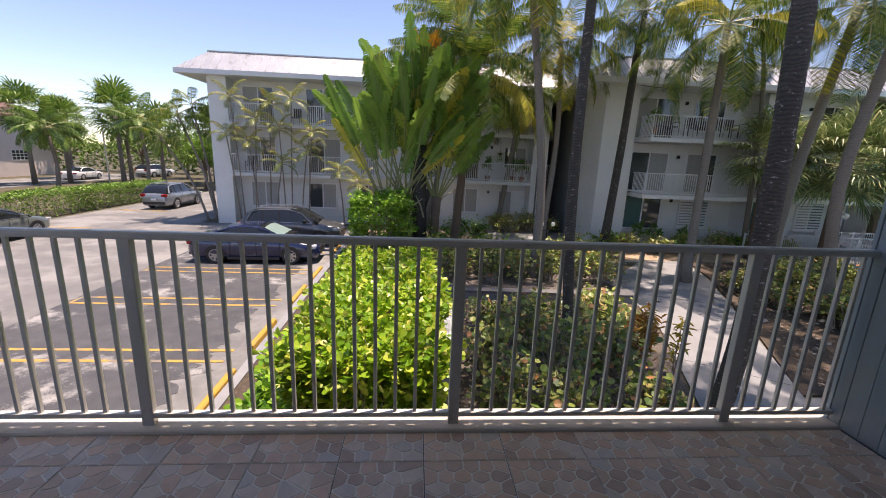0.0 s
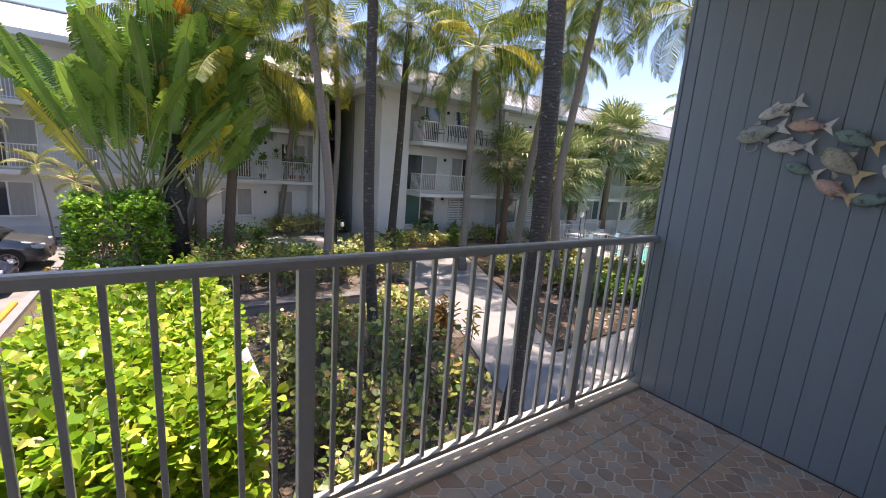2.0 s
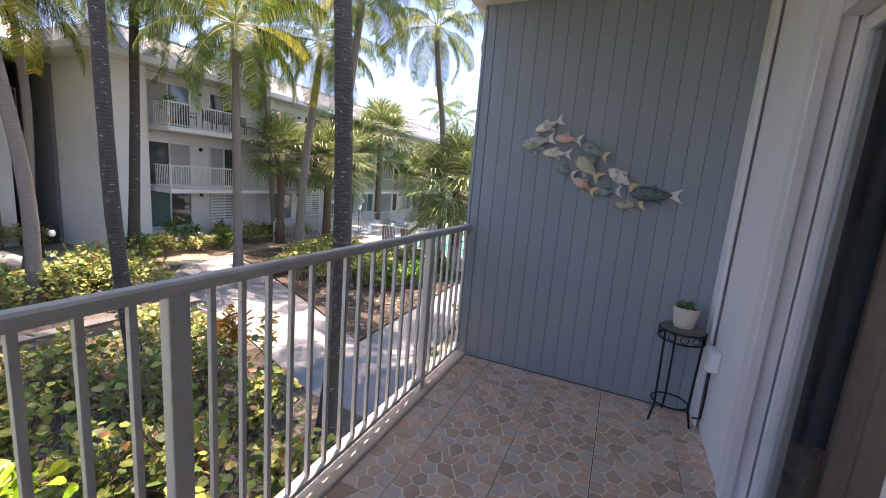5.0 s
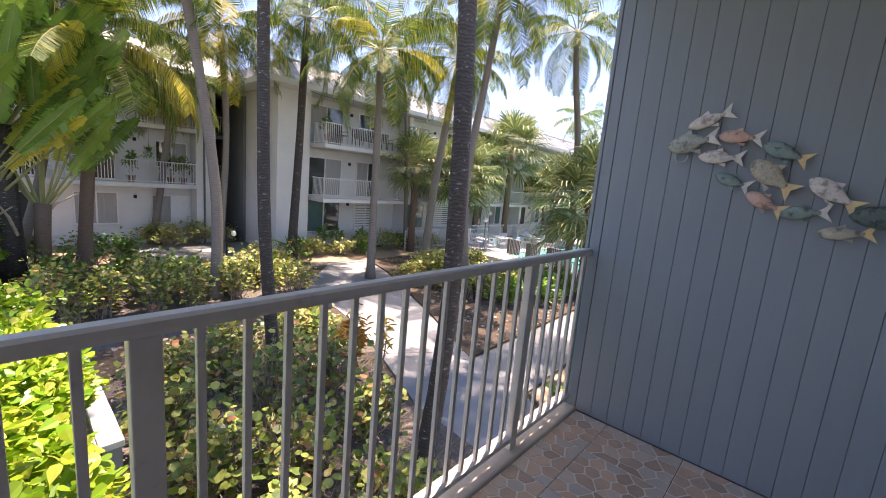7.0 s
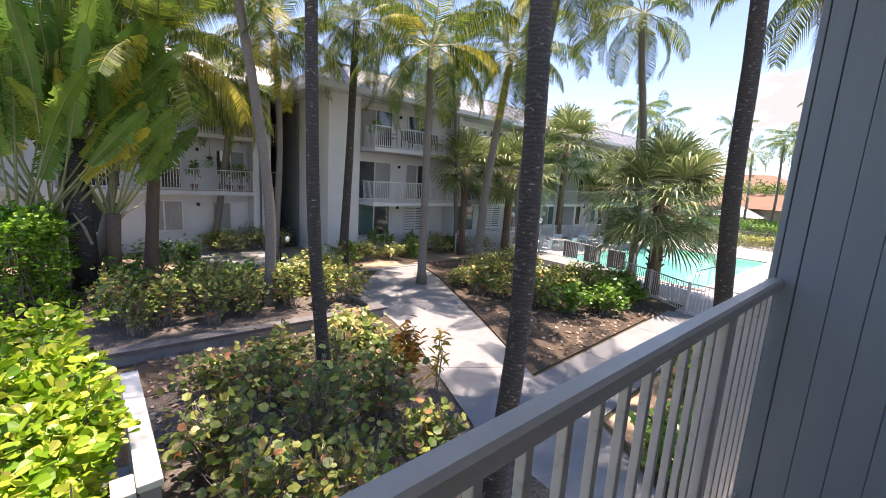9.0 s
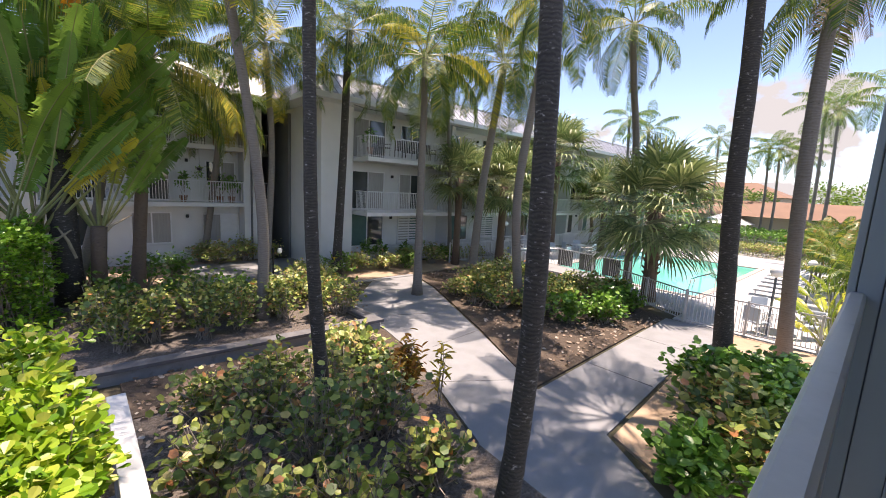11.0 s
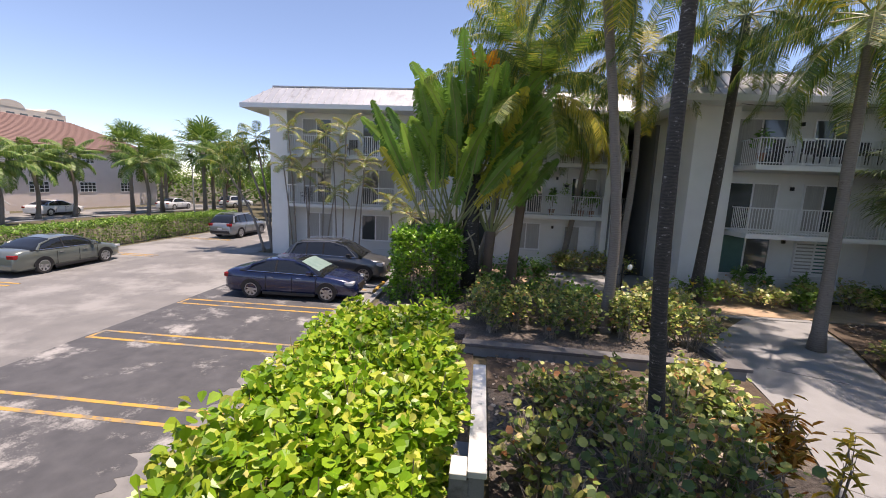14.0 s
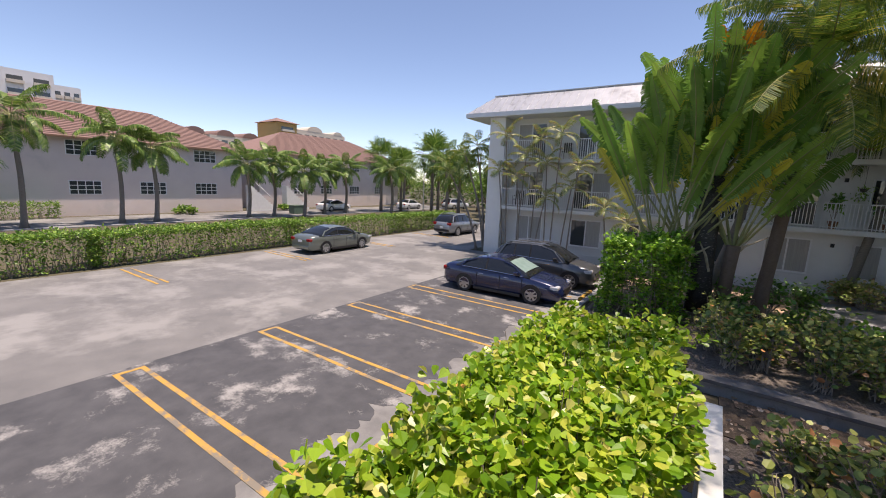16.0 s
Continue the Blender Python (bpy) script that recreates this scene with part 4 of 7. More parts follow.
for k, (hy, hz, ty, tz, gir, cc, tm) in enumerate(shoal):
    gir *= 0.82
    q = Geo()
    hd, tl = Vector((0, hy, hz)), Vector((0, ty, tz))
    ax = (tl - hd)
    ln = ax.length
    ax.normalize()
    up = Vector((0, -ax.z, ax.y))
    if up.z < 0:
        up = -up
    off = -0.02 - 0.012 * (k % 3)
    rings = []
    for s, r in ((0.0, 0.12), (0.06, 0.5), (0.18, 0.85), (0.35, 1.0), (0.5, 0.86), (0.64, 0.52), (0.74, 0.3), (0.8, 0.22)):
        c = hd + ax * ln * s + Vector((off, 0, 0))
        rings.append([tuple(c + up * gir * r * math.cos(u * math.pi / 6) + Vector((0.024 * max(r, 0.35), 0, 0)) * math.sin(u * math.pi / 6)) for u in range(12)])
    q.loft(rings)
    fb = part("fish", q, fish_m[cc], sculpt, smooth=True)
    t = Geo()
    b0 = hd + ax * ln * 0.74 + Vector((off, 0, 0))
    e = hd + ax * ln
    o = Vector((0.004, 0, 0))
    tg = max(gir * 0.95, 0.042)
    pts = [b0 + up * gir * 0.24, e + up * tg + Vector((off, 0, 0)), e - ax * ln * 0.1 + Vector((off, 0, 0)), e - up * tg + Vector((off, 0, 0)), b0 - up * gir * 0.24]
    t.add([p_ - o for p_ in pts] + [p_ + o for p_ in pts], [(0, 1, 2), (0, 2, 4), (4, 2, 3), (7, 6, 5), (9, 7, 5), (8, 7, 9), (0, 5, 6, 1), (1, 6, 7, 2), (2, 7, 8, 3), (3, 8, 9, 4)])
    part("tail", t, tm, fb)
    for sg_, s0 in ((1, 0.3), (-1, 0.42)):
        t = Geo()
        a = hd + ax * ln * s0 + up * gir * 0.85 * sg_ + Vector((off, 0, 0))
        t.add([a - o, a + ax * ln * 0.2 - o, a + ax * ln * 0.19 + up * gir * 0.5 * sg_ - o, a + o, a + ax * ln * 0.2 + o, a + ax * ln * 0.19 + up * gir * 0.5 * sg_ + o], [(0, 1, 2), (5, 4, 3), (0, 3, 4, 1), (1, 4, 5, 2), (2, 5, 3, 0)])
        part("fin", t, fish_m[cc], fb)
    part("bracket", Geo().tube([tuple(hd + ax * ln * 0.35 + Vector((off + 0.015, 0, 0))), tuple(hd + ax * ln * 0.35 + Vector((0.0, 0, 0)))], 0.005, 6), M_BLACK, fb)
part("hook_ring", Geo().tube([(-0.012, 1.8 + 0.028 * math.cos(k * math.pi / 10), 1.632 + 0.028 * math.sin(k * math.pi / 10)) for k in range(9, 23)], 0.003, 5), M_ALLOY, sculpt, "thin bent wire hook")

# ---- plants ----
LEAF_V = np.array([(0, 0, 0), (0.35, 0.4, 0.1), (0.75, 0.36, 0.08), (1, 0, -0.06), (0.75, -0.36, 0.08), (0.35, -0.4, 0.1)])
LEAF_F = np.array([(0, 1, 2, 3), (0, 3, 4, 5)])
OBOVATE_V = np.array([(0, 0, 0), (0.3, 0.24, 0.05), (0.62, 0.46, 0.1), (0.88, 0.4, 0.08), (1, 0.0, 0.0), (0.88, -0.4, 0.08), (0.62, -0.46, 0.1), (0.3, -0.24, 0.05)])
OBOVATE_F = np.array([(0, 1, 2, 3), (0, 3, 4, 5), (0, 5, 6, 7)])
ROUND_V = np.array([(0, 0, 0), (0.15, 0.42, 0.05), (0.7, 0.5, 0.07), (1, 0, 0.0), (0.7, -0.5, 0.07), (0.15, -0.42, 0.05)])


def leaf_cloud(name, pos, way, size, mat_, parent, width=0.6, tmpl=LEAF_V, seed=0, label=""):
    """Many small folded leaves, one island each, at the points pos that grow along way."""
    rs = np.random.RandomState(seed)
    n = len(pos)
    x = way / np.linalg.norm(way, axis=1, keepdims=True)
    r = rs.normal(size=(n, 3)) * 0.55 + np.array([0, 0, 1.0])
    y = np.cross(r, x)
    y /= np.linalg.norm(y, axis=1, keepdims=True) + 1e-9
    z = np.cross(x, y)
    s = np.asarray(size).reshape(-1, 1, 1) * np.ones((n, 1, 1))
    t = tmpl * np.array([1, width, 1])
    v = pos[:, None, :] + s * (t[None, :, 0:1] * x[:, None, :] + t[None, :, 1:2] * y[:, None, :] + t[None, :, 2:3] * z[:, None, :])
    f = (OBOVATE_F if len(tmpl) == 8 else LEAF_F)[None] + (np.arange(n) * len(tmpl))[:, None, None]
    me = bpy.data.meshes.new(name)
    me.from_pydata(v.reshape(-1, 3).tolist(), [], f.reshape(-1, 4).tolist())
    me.materials.append(mat_)
    me.update()
    ob = new(name, me)
    ob.parent = parent
    if label:
        ob["label"] = label
    return ob


def lumps(p, amp, sc, seed):
    return np.array([noise.noise(Vector(q) * sc + Vector((seed * 7.3, seed * 3.1, 0))) for q in p]) * amp


def hedge(name, label, x0, x1, y0, y1, z0, z1, count, leaf, mat_, seed, group="", lump=0.16, width=0.62, inner=0.35, sides="xXyYz", tmpl=LEAF_V, stems=True, category="hedge", stem_mat=None):
    """A box of leaves with an uneven skin: leaves face outwards on the shell, more inside, stems below."""
    th = thing(name, label, category, group, ((x0 + x1) / 2, (y0 + y1) / 2, z0))
    rs = np.random.RandomState(seed)
    a = {"x": (y1 - y0) * (z1 - z0), "X": (y1 - y0) * (z1 - z0), "y": (x1 - x0) * (z1 - z0), "Y": (x1 - x0) * (z1 - z0), "z": (x1 - x0) * (y1 - y0) * 1.3}
    tot = sum(a[k] for k in sides)
    P, W = [], []
    for k in sides:
        m = int(count * a[k] / tot)
        p = np.column_stack([rs.uniform(x0, x1, m), rs.uniform(y0, y1, m), z0 + (z1 - z0) * rs.uniform(0.02, 1, m) ** 0.8])
        nrm = {"x": (-1, 0, 0), "X": (1, 0, 0), "y": (0, -1, 0), "Y": (0, 1, 0), "z": (0, 0, 1)}[k]
        ax = {"x": 0, "X": 0, "y": 1, "Y": 1, "z": 2}[k]
        p[:, ax] = {"x": x0, "X": x1, "y": y0, "Y": y1, "z": z1}[k]
        d = np.abs(rs.normal(size=m)) * inner * 0.5
        p -= np.array(nrm) * d[:, None]
        p += np.array(nrm) * lumps(p, lump, 1.6, seed)[:, None]
        p += np.array(nrm) * lumps(p, lump * 0.7, 4.5, seed + 3)[:, None]
        P.append(p)
        w = np.array(nrm) * (0.28 if k == "z" else 0.6) + rs.normal(size=(m, 3)) * np.array([0.7, 0.7, 0.35]) + np.array([0, 0, 0.12])
        W.append(w)
    p, w = np.vstack(P), np.vstack(W)
    c = np.array([(x0 + x1) / 2, (y0 + y1) / 2, z0])
    sz = leaf * rs.uniform(0.65, 1.25, len(p))
    tagged(leaf_cloud("foliage", p - c, w, sz, mat_, th, width, tmpl, seed), kind="stuff")
    if stems:
        s = Geo()
        rr = random.Random(seed)
        for i in range(int(min(260, (x1 - x0) * (y1 - y0) * 14 + 14))):
            bx, by = rr.uniform(x0 + 0.1, x1 - 0.1) - c[0], rr.uniform(y0 + 0.1, y1 - 0.1) - c[1]
            q = [Vector((bx, by, 0))]
            for j in range(4):
                q.append(q[-1] + Vector((rr.uniform(-0.13, 0.13), rr.uniform(-0.13, 0.13), (z1 - z0) * 0.25)))
            s.tube(q, [0.014, 0.011, 0.008, 0.006, 0.004], 4, caps=False)
        tagged(part("branchwork", s, stem_mat or M_TWIG, th), kind="stuff")
    return th


def shrub(label, x, y, z, r, h, count, leaf, mat_, seed, group="", width=0.8, tmpl=ROUND_V, name="shrub", category="shrub", twigs=26):
    """A loose rounded shrub: forked twigs with leaves near their ends."""
    th = thing(name, label, category, group, (x, y, z))
    rr = random.Random(seed)
    s = Geo()
    tips = []
    for i in range(twigs):
        a, e = rr.uniform(0, 6.283), rr.uniform(0.35, 1.5)
        base = Vector((rr.uniform(-0.3, 0.3) * r, rr.uniform(-0.3, 0.3) * r, 0))
        d = Vector((math.cos(a) * math.cos(e) * r * 1.15, math.sin(a) * math.cos(e) * r * 1.15, math.sin(e) * h))
        k = rr.uniform(0.75, 1.05)
        p0, p1, p2 = base, base + d * 0.5 * k + Vector((rr.uniform(-0.08, 0.08), rr.uniform(-0.08, 0.08), 0.12 * h)), base + d * k
        s.tube([p0, p1, p2], [0.013, 0.01, 0.005], 4, caps=False)
        tips += [(p1, d), (p2, d), (p1.lerp(p2, 0.5), d), (p0.lerp(p1, 0.7), d)]
        for j in range(3):
            q = p1 + Vector((rr.uniform(-0.3, 0.3) * r, rr.uniform(-0.3, 0.3) * r, rr.uniform(0, 0.3) * h))
            s.tube([p1, q], [0.006, 0.003], 3, caps=False)
            tips.append((q, d))
    tagged(part("branchwork", s, M_TWIG, th), kind="stuff")
    P, W = [], []
    for i in range(count):
        p, d = rr.choice(tips)
        P.append([p.x + rr.gauss(0, 0.11) * r, p.y + rr.gauss(0, 0.11) * r, max(0.03, p.z + rr.gauss(0, 0.09) * h)])
        W.append([d.x + rr.gauss(0, 0.6), d.y + rr.gauss(0, 0.6), rr.gauss(0.1, 0.35)])
    sz = leaf * np.random.RandomState(seed).uniform(0.6, 1.3, count)
    tagged(leaf_cloud("foliage", np.array(P), np.array(W), sz, mat_, th, width, tmpl, seed), kind="stuff")
    return th


def frond(geo, base, az, el, length, droop, n, leaf, slot=0, fold=0.55, wid=0.035, sag=0.5, stalk=0.18, rr=random):
    """A feather frond: a bowed rachis with drooping leaflets on both sides."""
    pts = []
    p = Vector(base)
    e = el
    seg = 9
    for i in range(seg + 1):
        pts.append(p.copy())
        p = p + Vector((math.cos(az) * math.cos(e), math.sin(az) * math.cos(e), math.sin(e))) * (length / seg)
        e -= droop / seg * (0.5 + i / seg)
    geo.tube(pts, [0.022 * (1 - 0.85 * i / seg) + 0.003 for i in range(seg + 1)], 4, 1, caps=False)
    side = Vector((-math.sin(az), math.cos(az), 0))
    for i in range(n):
        u = stalk + (1 - stalk) * (i + rr.random() * 0.5) / n
        k = min(seg - 1, int(u * seg))
        c = pts[k].lerp(pts[k + 1], u * seg - k)
        t = (pts[k + 1] - pts[k]).normalized()
        ll = leaf * (0.35 + 1.0 * math.sin(math.pi * min(1.0, 0.12 + u * 0.86)) ** 0.7) * rr.uniform(0.85, 1.1)
        up = side.cross(t)
        for sg in (1, -1):
            d = (side * sg * 0.85 + t * fold + up * 0.15 + Vector((0, 0, rr.uniform(-0.15, 0.05)))).normalized()
            m = c + d * ll * 0.5
            e2 = m + (d * (1 - sag * 0.6) + Vector((0, 0, -sag))).normalized() * ll * 0.5
            w = t * wid * 0.5
            geo.add([c - w * 0.6, c + w * 0.6, m + w, m - w, e2], [(0, 1, 2, 3), (3, 2, 4)], slot)


def palm(label, path, rad, bark, crown, fronds, flen, leaf, seed, fmat=None, group="palms", old=0, name="palm_tree", category="palm tree", n=66, el=(-0.85, 1.2), droop=(0.9, 1.9), wid=0.034, sag=1.05, shaft=False, yellow=0.0, ymat=None):
    """A feather palm on a bent trunk: path is a list of places, first the foot."""
    b = Vector(path[0])
    th = thing(name, label, category, group, b)
    pts = [Vector(q) - b for q in path]
    fine, rads = [], []
    m = 5
    for i in range(len(pts) - 1):
        p0, p1, p2, p3 = pts[max(0, i - 1)], pts[i], pts[i + 1], pts[min(len(pts) - 1, i + 2)]
        for j in range(m):
            t = j / m
            fine.append(0.5 * ((2 * p1) + (p2 - p0) * t + (2 * p0 - 5 * p1 + 4 * p2 - p3) * t * t + (3 * p1 - p0 - 3 * p2 + p3) * t ** 3))
    fine.append(pts[-1])
    rr = random.Random(seed)
    tot = len(fine) - 1
    for i in range(len(fine)):
        u = i / tot
        rads.append(rad * (1.0 - 0.3 * u + 0.55 * math.exp(-u * 16)) * rr.uniform(0.97, 1.03))
    part("trunk", Geo().tube(fine, rads, 12), bark, th, smooth=True)
    top = fine[-1]
    if shaft:
        part("crownshaft", Geo().tube([top, top + Vector((0, 0, 0.35)), top + Vector((0, 0, 0.75))], [rad * 0.85, rad * 1.0, rad * 0.4], 10), L_GREYPALM, th, "smooth green crownshaft", True)
        top = top + Vector((0, 0, 0.6))
    cg, yg = Geo(), Geo()
    for i in range(fronds):
        az = i * 2.39996 + rr.uniform(-0.25, 0.25)
        u = i / max(1, fronds - 1)
        e = el[0] + (el[1] - el[0]) * u + rr.uniform(-0.12, 0.12)
        tgt = yg if rr.random() < yellow * 0.75 * (1.3 - u) else cg
        frond(tgt, top + Vector((math.cos(az), math.sin(az), 0)) * rad * 0.6 + Vector((0, 0, 0.15 * u)), az, e, flen * rr.uniform(0.85, 1.1), rr.uniform(*droop), n, leaf, 0, wid=wid, sag=sag, rr=rr)
    part("crown", cg, [fmat or L_PALM, L_GREYPALM], th)
    if yg.v:
        part("yellow_fronds", yg, [ymat or L_PALMY, L_GREYPALM], th, "yellowing hanging fronds")
    if old:
        dg = Geo()
        for i in range(old):
            az = rr.uniform(0, 6.28)
            frond(dg, top + Vector((0, 0, -0.1)), az, -1.0, flen * 0.6, 0.5, 22, leaf * 0.6, 0, sag=0.8, rr=rr)
        part("dead_fronds", dg, [L_DRY, L_DRY], th, "brown dead hanging fronds")
    return th


def fan_palm(label, x, y, z, h, rad, crown_r, fans, seed, lean=(0, 0), bark=None, fmat=None, group="fan palms", blades=22, name="fan_palm", boots=False):
    """A fan palm: stalks that end in split round fans, the low ones hanging."""
    th = thing(name, label, "palm tree", group, (x, y, z))
    rr = random.Random(seed)
    top = Vector((lean[0], lean[1], h))
    pts = [Vector((lean[0] * u * u, lean[1] * u * u, h * u)) for u in (0, 0.25, 0.5, 0.75, 1)]
    part("trunk", Geo().tube(pts, [rad * 1.25, rad, rad * 0.95, rad * 0.95, rad * 1.05], 12), bark or B_BROWN, th, smooth=True)
    if boots:
        bt = Geo()
        for i in range(60):
            a, zz = i * 2.4, h * (0.3 + 0.7 * i / 60)
            c = Vector((lean[0] * (zz / h) ** 2, lean[1] * (zz / h) ** 2, zz))
            d = Vector((math.cos(a), math.sin(a), 0))
            bt.tube([c + d * rad * 0.8, c + d * rad * 1.35 + Vector((0, 0, 0.14))], [0.05, 0.03], 5)
        tagged(part("leaf_boot", bt, B_BROWN, th), kind="stuff")
    cg = Geo()
    for i in range(fans):
        az = i * 2.39996 + rr.uniform(-0.3, 0.3)
        u = i / (fans - 1)
        e = -0.85 + 2.3 * u + rr.uniform(-0.15, 0.15)
        sl = crown_r * 0.5 * rr.uniform(0.85, 1.15)
        d = Vector((math.cos(az) * math.cos(e), math.sin(az) * math.cos(e), math.sin(e)))
        a0 = top + Vector((0, 0, 0.1))
        c = a0 + d * sl + Vector((0, 0, -0.12 * sl))
        cg.tube([a0, a0.lerp(c, 0.5) + Vector((0, 0, 0.06)), c], [0.02, 0.014, 0.01], 4, 1, caps=False)
        side = d.cross(Vector((0, 0, 1)))
        side = side.normalized() if side.length > 0.01 else Vector((1, 0, 0))
        up = side.cross(d).normalized()
        fr = crown_r * 0.55 * rr.uniform(0.85, 1.1)
        for j in range(blades):
            b = (j / (blades - 1) - 0.5) * 4.0
            v = (d * math.cos(b) + side * math.sin(b) + up * 0.22 * abs(math.sin(b))).normalized()
            pv = (side * math.cos(b) - d * math.sin(b)).normalized()
            ln = fr * (0.72 + 0.28 * math.cos(b * 0.6)) * rr.uniform(0.9, 1.05)
            m = c + v * ln * 0.55
            dr = rr.uniform(0.35, 0.95)
            n_ = m + (v + Vector((0, 0, -dr * 0.5))).normalized() * ln * 0.25
            t = n_ + (v + Vector((0, 0, -dr * 1.6))).normalized() * ln * 0.28
            w = pv * fr * 0.8 / blades
            cg.add([c, m - w, m + w, n_ - w * 0.6, n_ + w * 0.6, t], [(0, 1, 2), (1, 3, 4, 2), (3, 5, 4)], 0)
    part("crown", cg, [fmat or L_FAN, L_GREYPALM], th)
    return th


def paddle(geo, base, way, up, stalk, length, width, seed, slot=0, split=0.5, bow=0.35):
    """A banana-like leaf: a long stalk, a bowed midrib and a blade torn into strips."""
    rr = random.Random(seed)
    way = way.normalized()
    side = way.cross(up).normalized()
    nrm = side.cross(way).normalized()
    c = base + way * stalk
    geo.tube([base, base.lerp(c, 0.5), c], [0.05, 0.035, 0.025], 6, 1, caps=False)
    seg = 40
    mid, wd = [], []
    p, d = c.copy(), way.copy()
    for i in range(seg + 1):
        u = i / seg
        mid.append(p.copy())
        wd.append(width * 0.5 * max(0.06, math.sin(math.pi * min(1, 0.08 + u * 0.9)) ** 0.55) * rr.uniform(0.92, 1.06))
        d = (d + (nrm * -bow + Vector((0, 0, -bow * 0.5))) / seg).normalized()
        p = p + d * (length / seg)
    geo.tube(mid, [0.022 * (1 - 0.85 * i / seg) + 0.002 for i in range(seg + 1)], 4, 1, caps=False)
    for sg in (1, -1):
        i = 0
        while i < seg:
            run = 1 if rr.random() < split else rr.choice((2, 3, 4))
            j = min(seg, i + run)
            gap = rr.uniform(0.0, 1.0)
            dz = rr.uniform(-0.5, 0.12)
            vs, fs = [], []
            for k in range(i, j + 1):
                o = nrm * (-0.16 * wd[k]) + Vector((0, 0, dz * wd[k]))
                sh = (mid[min(k + 1, seg)] - mid[max(k - 1, 0)]) * ((0.5 if k == i else 0.1) * wd[k] / max(width, 0.01))
                fold = 1.0 if k == i else 1.0 - gap * 0.28
                vs += [mid[k], mid[k] + side * sg * wd[k] * 0.55 + nrm * 0.1 * wd[k] + sh * 0.4, mid[k] + side * sg * wd[k] * fold + o + sh]
            for k in range(j - i):
                a = 3 * k
                fs += [(a, a + 1, a + 4, a + 3), (a + 1, a + 2, a + 5, a + 4)]
            geo.add(vs, fs, slot)
            i = j


# bright hedge below the balcony
hedge("hedge", "tall bright green broad-leaved hedge in full sun", -1.12, 0.27, 3.25, 7.2, G + 0.05, -0.15, 33000, 0.087, L_HEDGE, 10, lump=0.28, inner=0.45, width=0.82, tmpl=OBOVATE_V)
# Same hedge lower down: deeper leaf colour carries its shade.
hedge("hedge", "lower shoots of the bright hedge over the kerb, shade put into deeper green leaves", -1.9, -0.9, 3.6, 8.4, G + 0.05, -1.3, 7000, 0.11, L_DEEP, 14, lump=0.3, inner=0.5, sides="xyYz", width=0.82, tmpl=OBOVATE_V)
hedge("hedge", "rounded upright green bush beside the parking bays", -2.55, -0.3, 15.9, 18.2, G + 0.05, -0.25, 10000, 0.12, L_DEEP, 12, lump=0.6, width=0.8, tmpl=OBOVATE_V)
# long trimmed hedge beyond the lane
for k, (ya, yb) in enumerate(((-14, -2), (-2, 8), (8, 18), (18, 28), (28, 36))):
    hedge("hedge", "long trimmed green hedge along the driving lane", -22.6 - 0.02 * k, -21.0, ya, yb, G, -1.32 - 0.04 * k, 9000 if k < 3 else 6500, 0.14, L_LONG, 20 + k, "trimmed hedge", lump=0.16, inner=0.3, sides="XyYz", width=0.6)
hedge("hedge", "low hedge beside the far building", -14.5, -8.0, 39.5, 41, G, -1.6, 3000, 0.16, L_LONG, 27, lump=0.15)

# loose shrubs in the beds
rs_ = random.Random(77)
beds = [(1.6, 7.6, 0.75, 0.95), (2.7, 8.9, 0.8, 1.1), (3.9, 8.8, 0.85, 1.2), (4.6, 9.7, 0.7, 1.1), (2.0, 9.7, 0.7, 0.9), (3.2, 9.9, 0.7, 1.0), (1.7, 6.2, 0.75, 0.9), (2.9, 7.3, 0.85, 1.15), (4.0, 7.5, 0.7, 1.0), (2.6, 5.8, 0.75, 0.9), (1.7, 4.6, 0.75, 0.9), (3.0, 4.5, 0.7, 0.8), (4.0, 6.0, 0.6, 0.8), (1.5, 3.4, 0.7, 0.9), (5.2, 9.0, 0.5, 0.8)]
for k, (x, y, r, h) in enumerate(beds):
    shrub("low tangled shrub with round mottled green leaves and bare twigs", x, y, G + 0.05, r, h * (1.25 if y < 8 else 1.0), 360, 0.115, L_SHRUB, 100 + k, "mottled shrubs", twigs=46, width=0.95)
beds = [(0.9 + 0.95 * k + rs_.uniform(-0.2, 0.2), 13.6 + 0.9 * j + rs_.uniform(-0.25, 0.25), rs_.uniform(0.55, 0.75), rs_.uniform(0.8, 1.15)) for k in range(7) for j in range(3)]
for k, (x, y, r, h) in enumerate(beds):
    shrub("leggy planter shrub with round green and yellowish leaves", x, y, G + 0.2, r, h * 1.15, 400, 0.11, L_SHRUB, 200 + k, "planter shrubs", twigs=18)
beds = [(1.2, 17.3, 0.8, 1.3), (2.8, 17.2, 0.8, 1.2), (4.2, 17.0, 0.8, 1.0), (2.2, 20.6, 0.9, 1.4), (0.6, 21.3, 0.9, 1.5), (3.3, 21.3, 0.7, 1.1)]
for k, (x, y, r, h) in enumerate(beds):
    shrub("dark green shrub under the palms", x, y, G + 0.03, r, h, 420, 0.13, L_BUSH, 260 + k, "dark shrubs")
beds = [(6.2, 16.2, 0.8, 1.2), (7.4, 16.2, 0.8, 1.1), (6.9, 17.2, 0.8, 1.3), (5.6, 23.9, 0.9, 1.1), (6.8, 24.3, 0.9, 1.2), (7.9, 23.8, 0.8, 1.0), (5.0, 24.6, 0.7, 1.0), (5.1, 9.9, 0.55, 1.05), (5.0, 10.6, 0.5, 0.9)]
for k, (x, y, r, h) in enumerate(beds):
    shrub("variegated shrub with cream, yellow and pinkish leaves", x, y, G + 0.04, r, h, 520, 0.13, L_PALE, 300 + k, "variegated shrubs")
